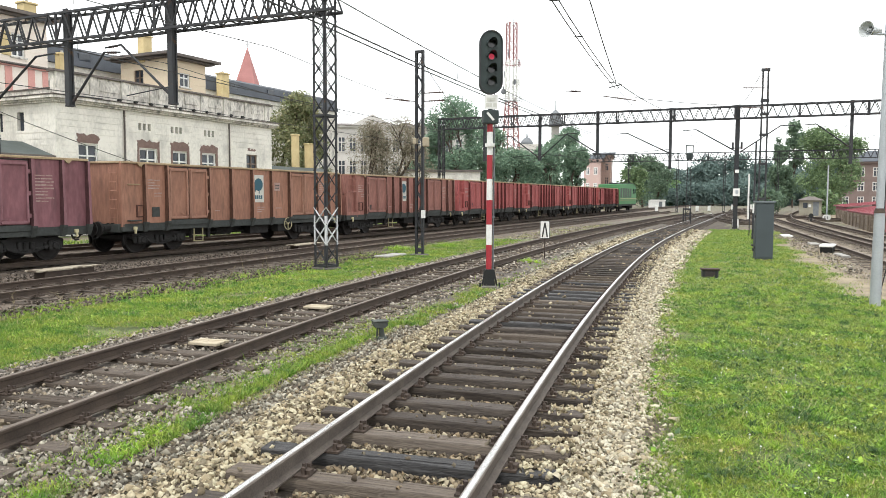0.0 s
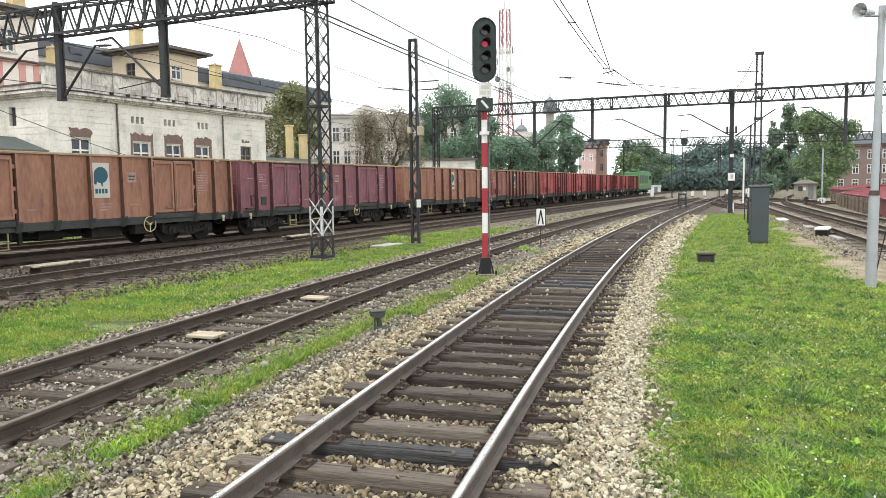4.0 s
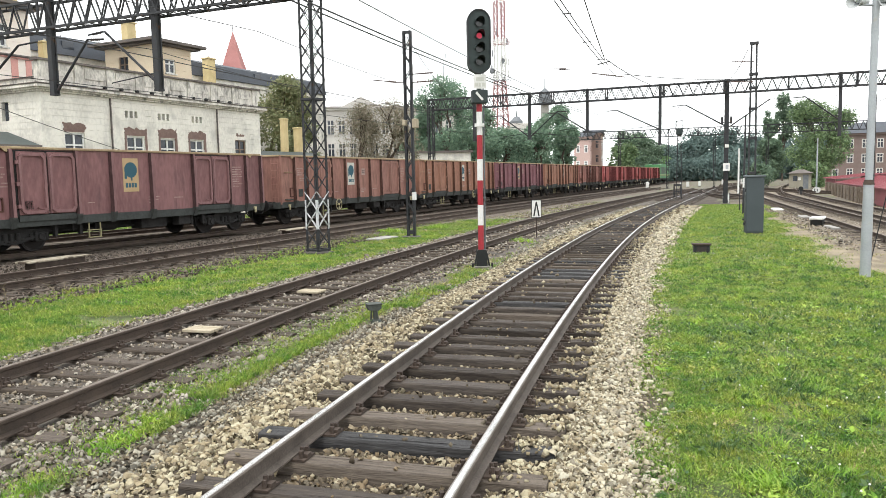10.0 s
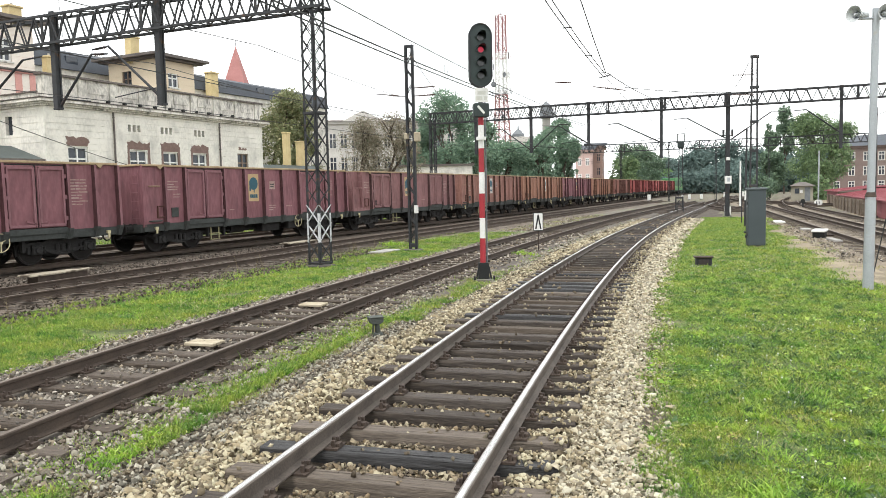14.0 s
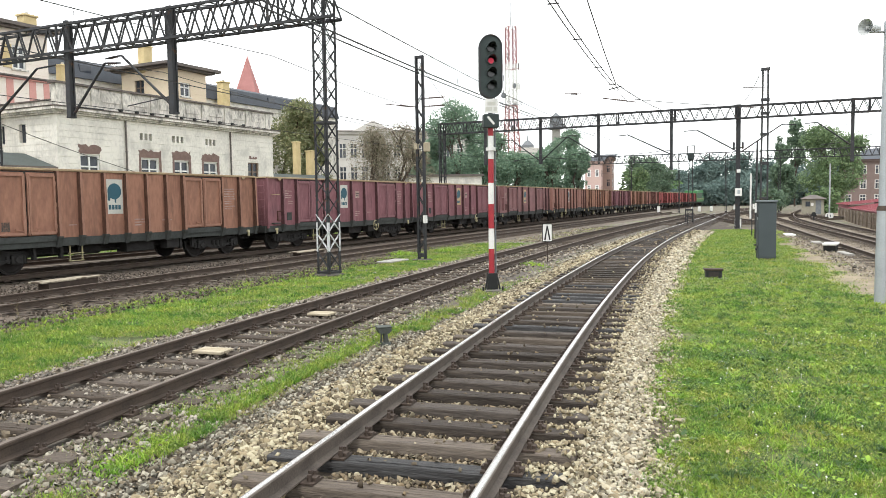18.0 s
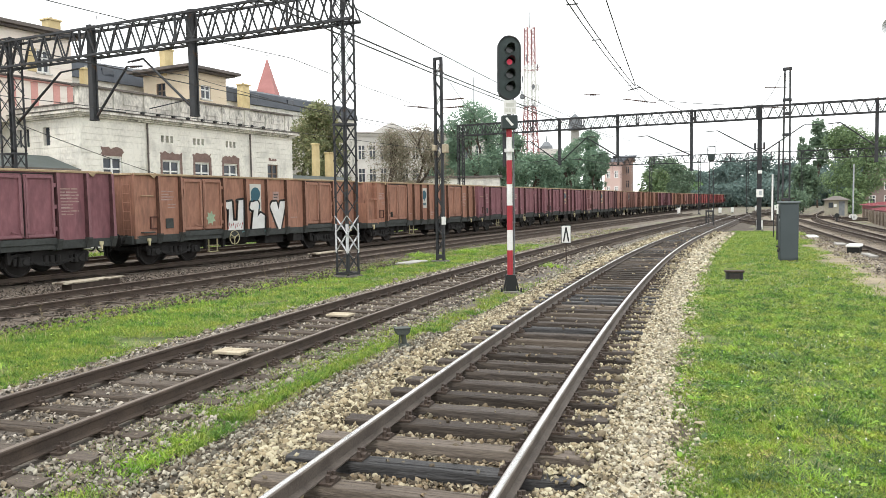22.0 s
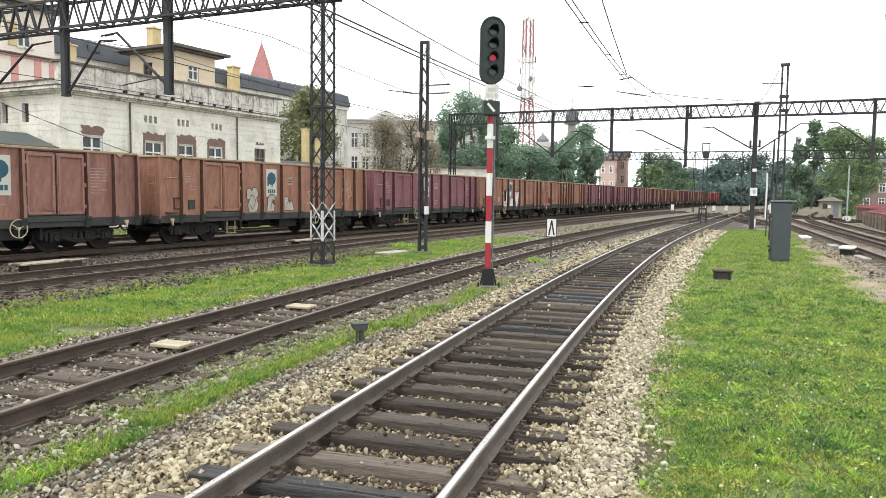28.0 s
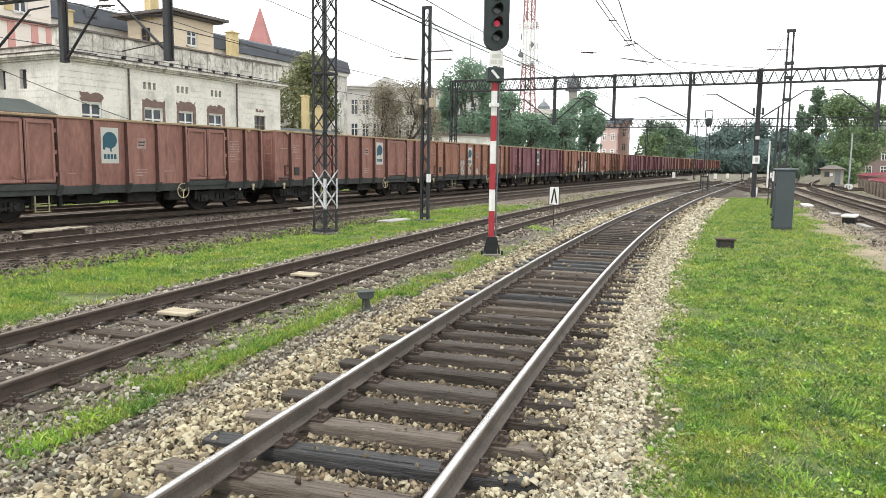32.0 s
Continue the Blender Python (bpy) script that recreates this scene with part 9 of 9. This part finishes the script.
for lb, a, b in (("black stay rod with a thick lower sleeve", (8.80, 15.45, -0.12), (11.2, 16.2, 9.4)), ("black stay rod with a thick lower sleeve", (6.35, 10.55, -0.12), (8.6, 11.2, 8.6))):
    g = thing("stay_rod", lb, "stay", group="stays at the edge of the grass")
    a, b = Vector(a), Vector(b)
    part("rod", Solid().tube(a, b, 0.011, 0.011, 6), BLACK, g)
    part("sleeve", Solid().tube(a + (b - a) * 0.004, a + (b - a) * 0.035, 0.035, 0.032, 8), BLACK, g)

# far small things
for lb, x, y, h in (("short white track marker post", 29.8, 109.0, 1.1), ("short white track marker post", 38.6, 118, 0.9), ("short white track marker post", 41.5, 121, 0.9), ("short white track marker post", 49.0, 131, 1.0), ("short white track marker post", 55.0, 138, 1.0)):
    g = thing("marker_post", lb, "post", pose(x, y, -0.12), "white marker posts of the far yard")
    part("body", Solid().box(-0.2, 0.2, -0.15, 0.15, 0.1, h, 0.03), WHITE, g)
    part("foot", Solid().box(-0.15, 0.15, -0.12, 0.12, 0, 0.1), CONCRETE_DARK, g)
tw = thing("track_barrier", "low dark twin-post barrier between the tracks", "barrier", pose(20.7, 66.0, -0.12, 0, 0, -20))
for x in (-0.28, 0.28):
    part("post", Solid().box(x - 0.06, x + 0.06, -0.06, 0.06, 0, 1.35, 0.01), STEEL_DARK, tw)
part("bar", Solid().box(-0.34, 0.34, -0.05, 0.05, 0.62, 0.72).box(-0.34, 0.34, -0.05, 0.05, 1.15, 1.3), STEEL_DARK, tw)
part("white_tip", Solid().box(0.2, 0.36, -0.065, 0.065, 1.3, 1.5), WHITE, tw)
fs = thing("railway_signal", "far railway signal mast with a dark head", "signal", pose(19.4, 61.5, -0.12, 0, 0, -20))
part("mast", Solid().beam((-0.22, 0, 0), (-0.12, 0, 5.3), 0.06).beam((0.22, 0, 0), (0.12, 0, 5.3), 0.06), STEEL_DARK, fs)
part("head", Solid().box(-0.26, 0.26, -0.15, 0.15, 5.3, 5.9, 0.1), SIGNAL_BLACK, fs)
part("cage", Solid().box(-0.3, -0.24, -0.2, 0.2, 5.9, 6.5).box(0.24, 0.3, -0.2, 0.2, 5.9, 6.5).box(-0.3, 0.3, -0.2, 0.2, 6.45, 6.5), STEEL_DARK, fs)
for k in range(9):
    part("lacing_bar", Solid().beam((-0.2 if k % 2 else 0.2, 0, 0.4 + 0.52 * k), (0.2 if k % 2 else -0.2, 0, 0.92 + 0.52 * k), 0.03), STEEL_DARK, fs)
for lb, x, y, h, r, mt in (("thin white pole in the far yard", 29.6, 75, 4.6, 0.09, WHITE), ("pale grey pole beside the trackside hut", 38.9, 78.0, 5.6, 0.08, GALV), ("dark square post at the board fence", 27.0, 47.2, 6.9, 0.16, BLACK), ("pale pole behind the sheds", 46.5, 74, 5.0, 0.08, GALV)):
    g = thing("pole", lb, "pole", pose(x, y, -0.12))
    part("shaft", Solid().tube((0, 0, 0), (0, 0, h), r, r * 0.85, 10), mt, g)
    part("foot", Solid().tube((0, 0, -0.02), (0, 0, 0.12), r * 2, r * 1.6, 10), CONCRETE_DARK, g)
ds = thing("dwarf_signal", "dark dwarf signal with a round head beside the siding", "signal", pose(33.2, 69.4, -0.12, 0, 0, -28))
part("stem", Solid().box(-0.06, 0.06, -0.06, 0.06, 0, 0.45), STEEL_DARK, ds)
part("head", Solid().tube((0, -0.08, 0.62), (0, 0.12, 0.62), 0.2, 0.18, 14), BLACK, ds)
part("arms", Solid().box(-0.3, 0.3, -0.05, 0.05, 0.42, 0.52), BLACK, ds)
rg = thing("round_sign", "white round sign on the ground by the path", "sign", pose(36.5, 73.2, -0.12, 0, 0, -28))
part("disc", Solid().tube((-0.08, -0.03, 0.36), (-0.08, 0.03, 0.36), 0.27, 0.27, 16).tube((0.12, -0.028, 0.36), (0.12, 0.028, 0.36), 0.27, 0.27, 16), WHITE, rg)
part("mark", Solid().box(-0.18, -0.10, -0.05, -0.03, 0.22, 0.5).box(0.06, 0.14, -0.05, -0.03, 0.22, 0.46), STEEL_GREY, rg)
part("foot", Solid().box(-0.3, 0.3, -0.12, 0.12, -0.02, 0.1), CONCRETE_DARK, rg)
wb = thing("white_shed", "low white shed behind the freight track", "shed", pose(45.1, 165, -0.12, 0, 0, -20))
part("wall", Solid().box(-1.7, 1.7, 0, 2.0, 0, 1.45), WHITE, wb)
part("roof", Solid().prism([(-1.9, 1.45), (1.9, 1.45), (1.6, 1.72), (-1.2, 1.72)], -0.15, 2.15, "y"), WHITE, wb)
part("door", Solid().box(0.5, 1.2, -0.04, 0.0, 0.05, 1.3, 0.01), STEEL_GREY, wb)


# ---- what moves: the train draws away along its track; its wheels roll ----
def motions():
    def run(t):
        return 0.56 + 5.146 * t - 0.002 * t * t

    def along(s):
        a = LINE_C.heading(s)
        c = LINE_C.at(s)
        return pose(c.x, c.y, 0.172, 0, 0, 90 - math.degrees(a))
    slack = {5: 0.28, 6: -0.05, 7: 0.25, 8: 0.35, 9: -0.12, 10: 0.1, 12: 0.1, 13: -0.08}
    times = [0.5 * k for k in range(65)]
    for j, w in enumerate(WAGONS):
        s0 = 4.0 - 14.04 * (j + 1 - 7) - 6.57 + slack.get(j, 0.0)
        walk(w, [(t, along(s0 + run(t))) for t in times])
    walk(LOCO, [(t, along(4.0 + 14.04 * 6 + 7.75 + run(t))) for t in times])
    walk(LIT, [(t, pose(0, 0, z)) for t, z in ((0, 5.77), (26.4, 5.77), (26.5, 5.47), (32, 5.47))])
    turns = [0.1 * k for k in range(321)]
    lead = WHEELSETS[0]
    walk(lead, [(t, pose(0, 0, 0, 0, math.degrees(run(t) / 0.46) % 360, 0)) for t in turns])
    for w in WHEELSETS[1:]:
        w.rotation_mode = "QUATERNION"
        w.animation_data_create()
        w.animation_data.action = lead.animation_data.action
        w.animation_data.action_slot = lead.animation_data.action_slot


motions()
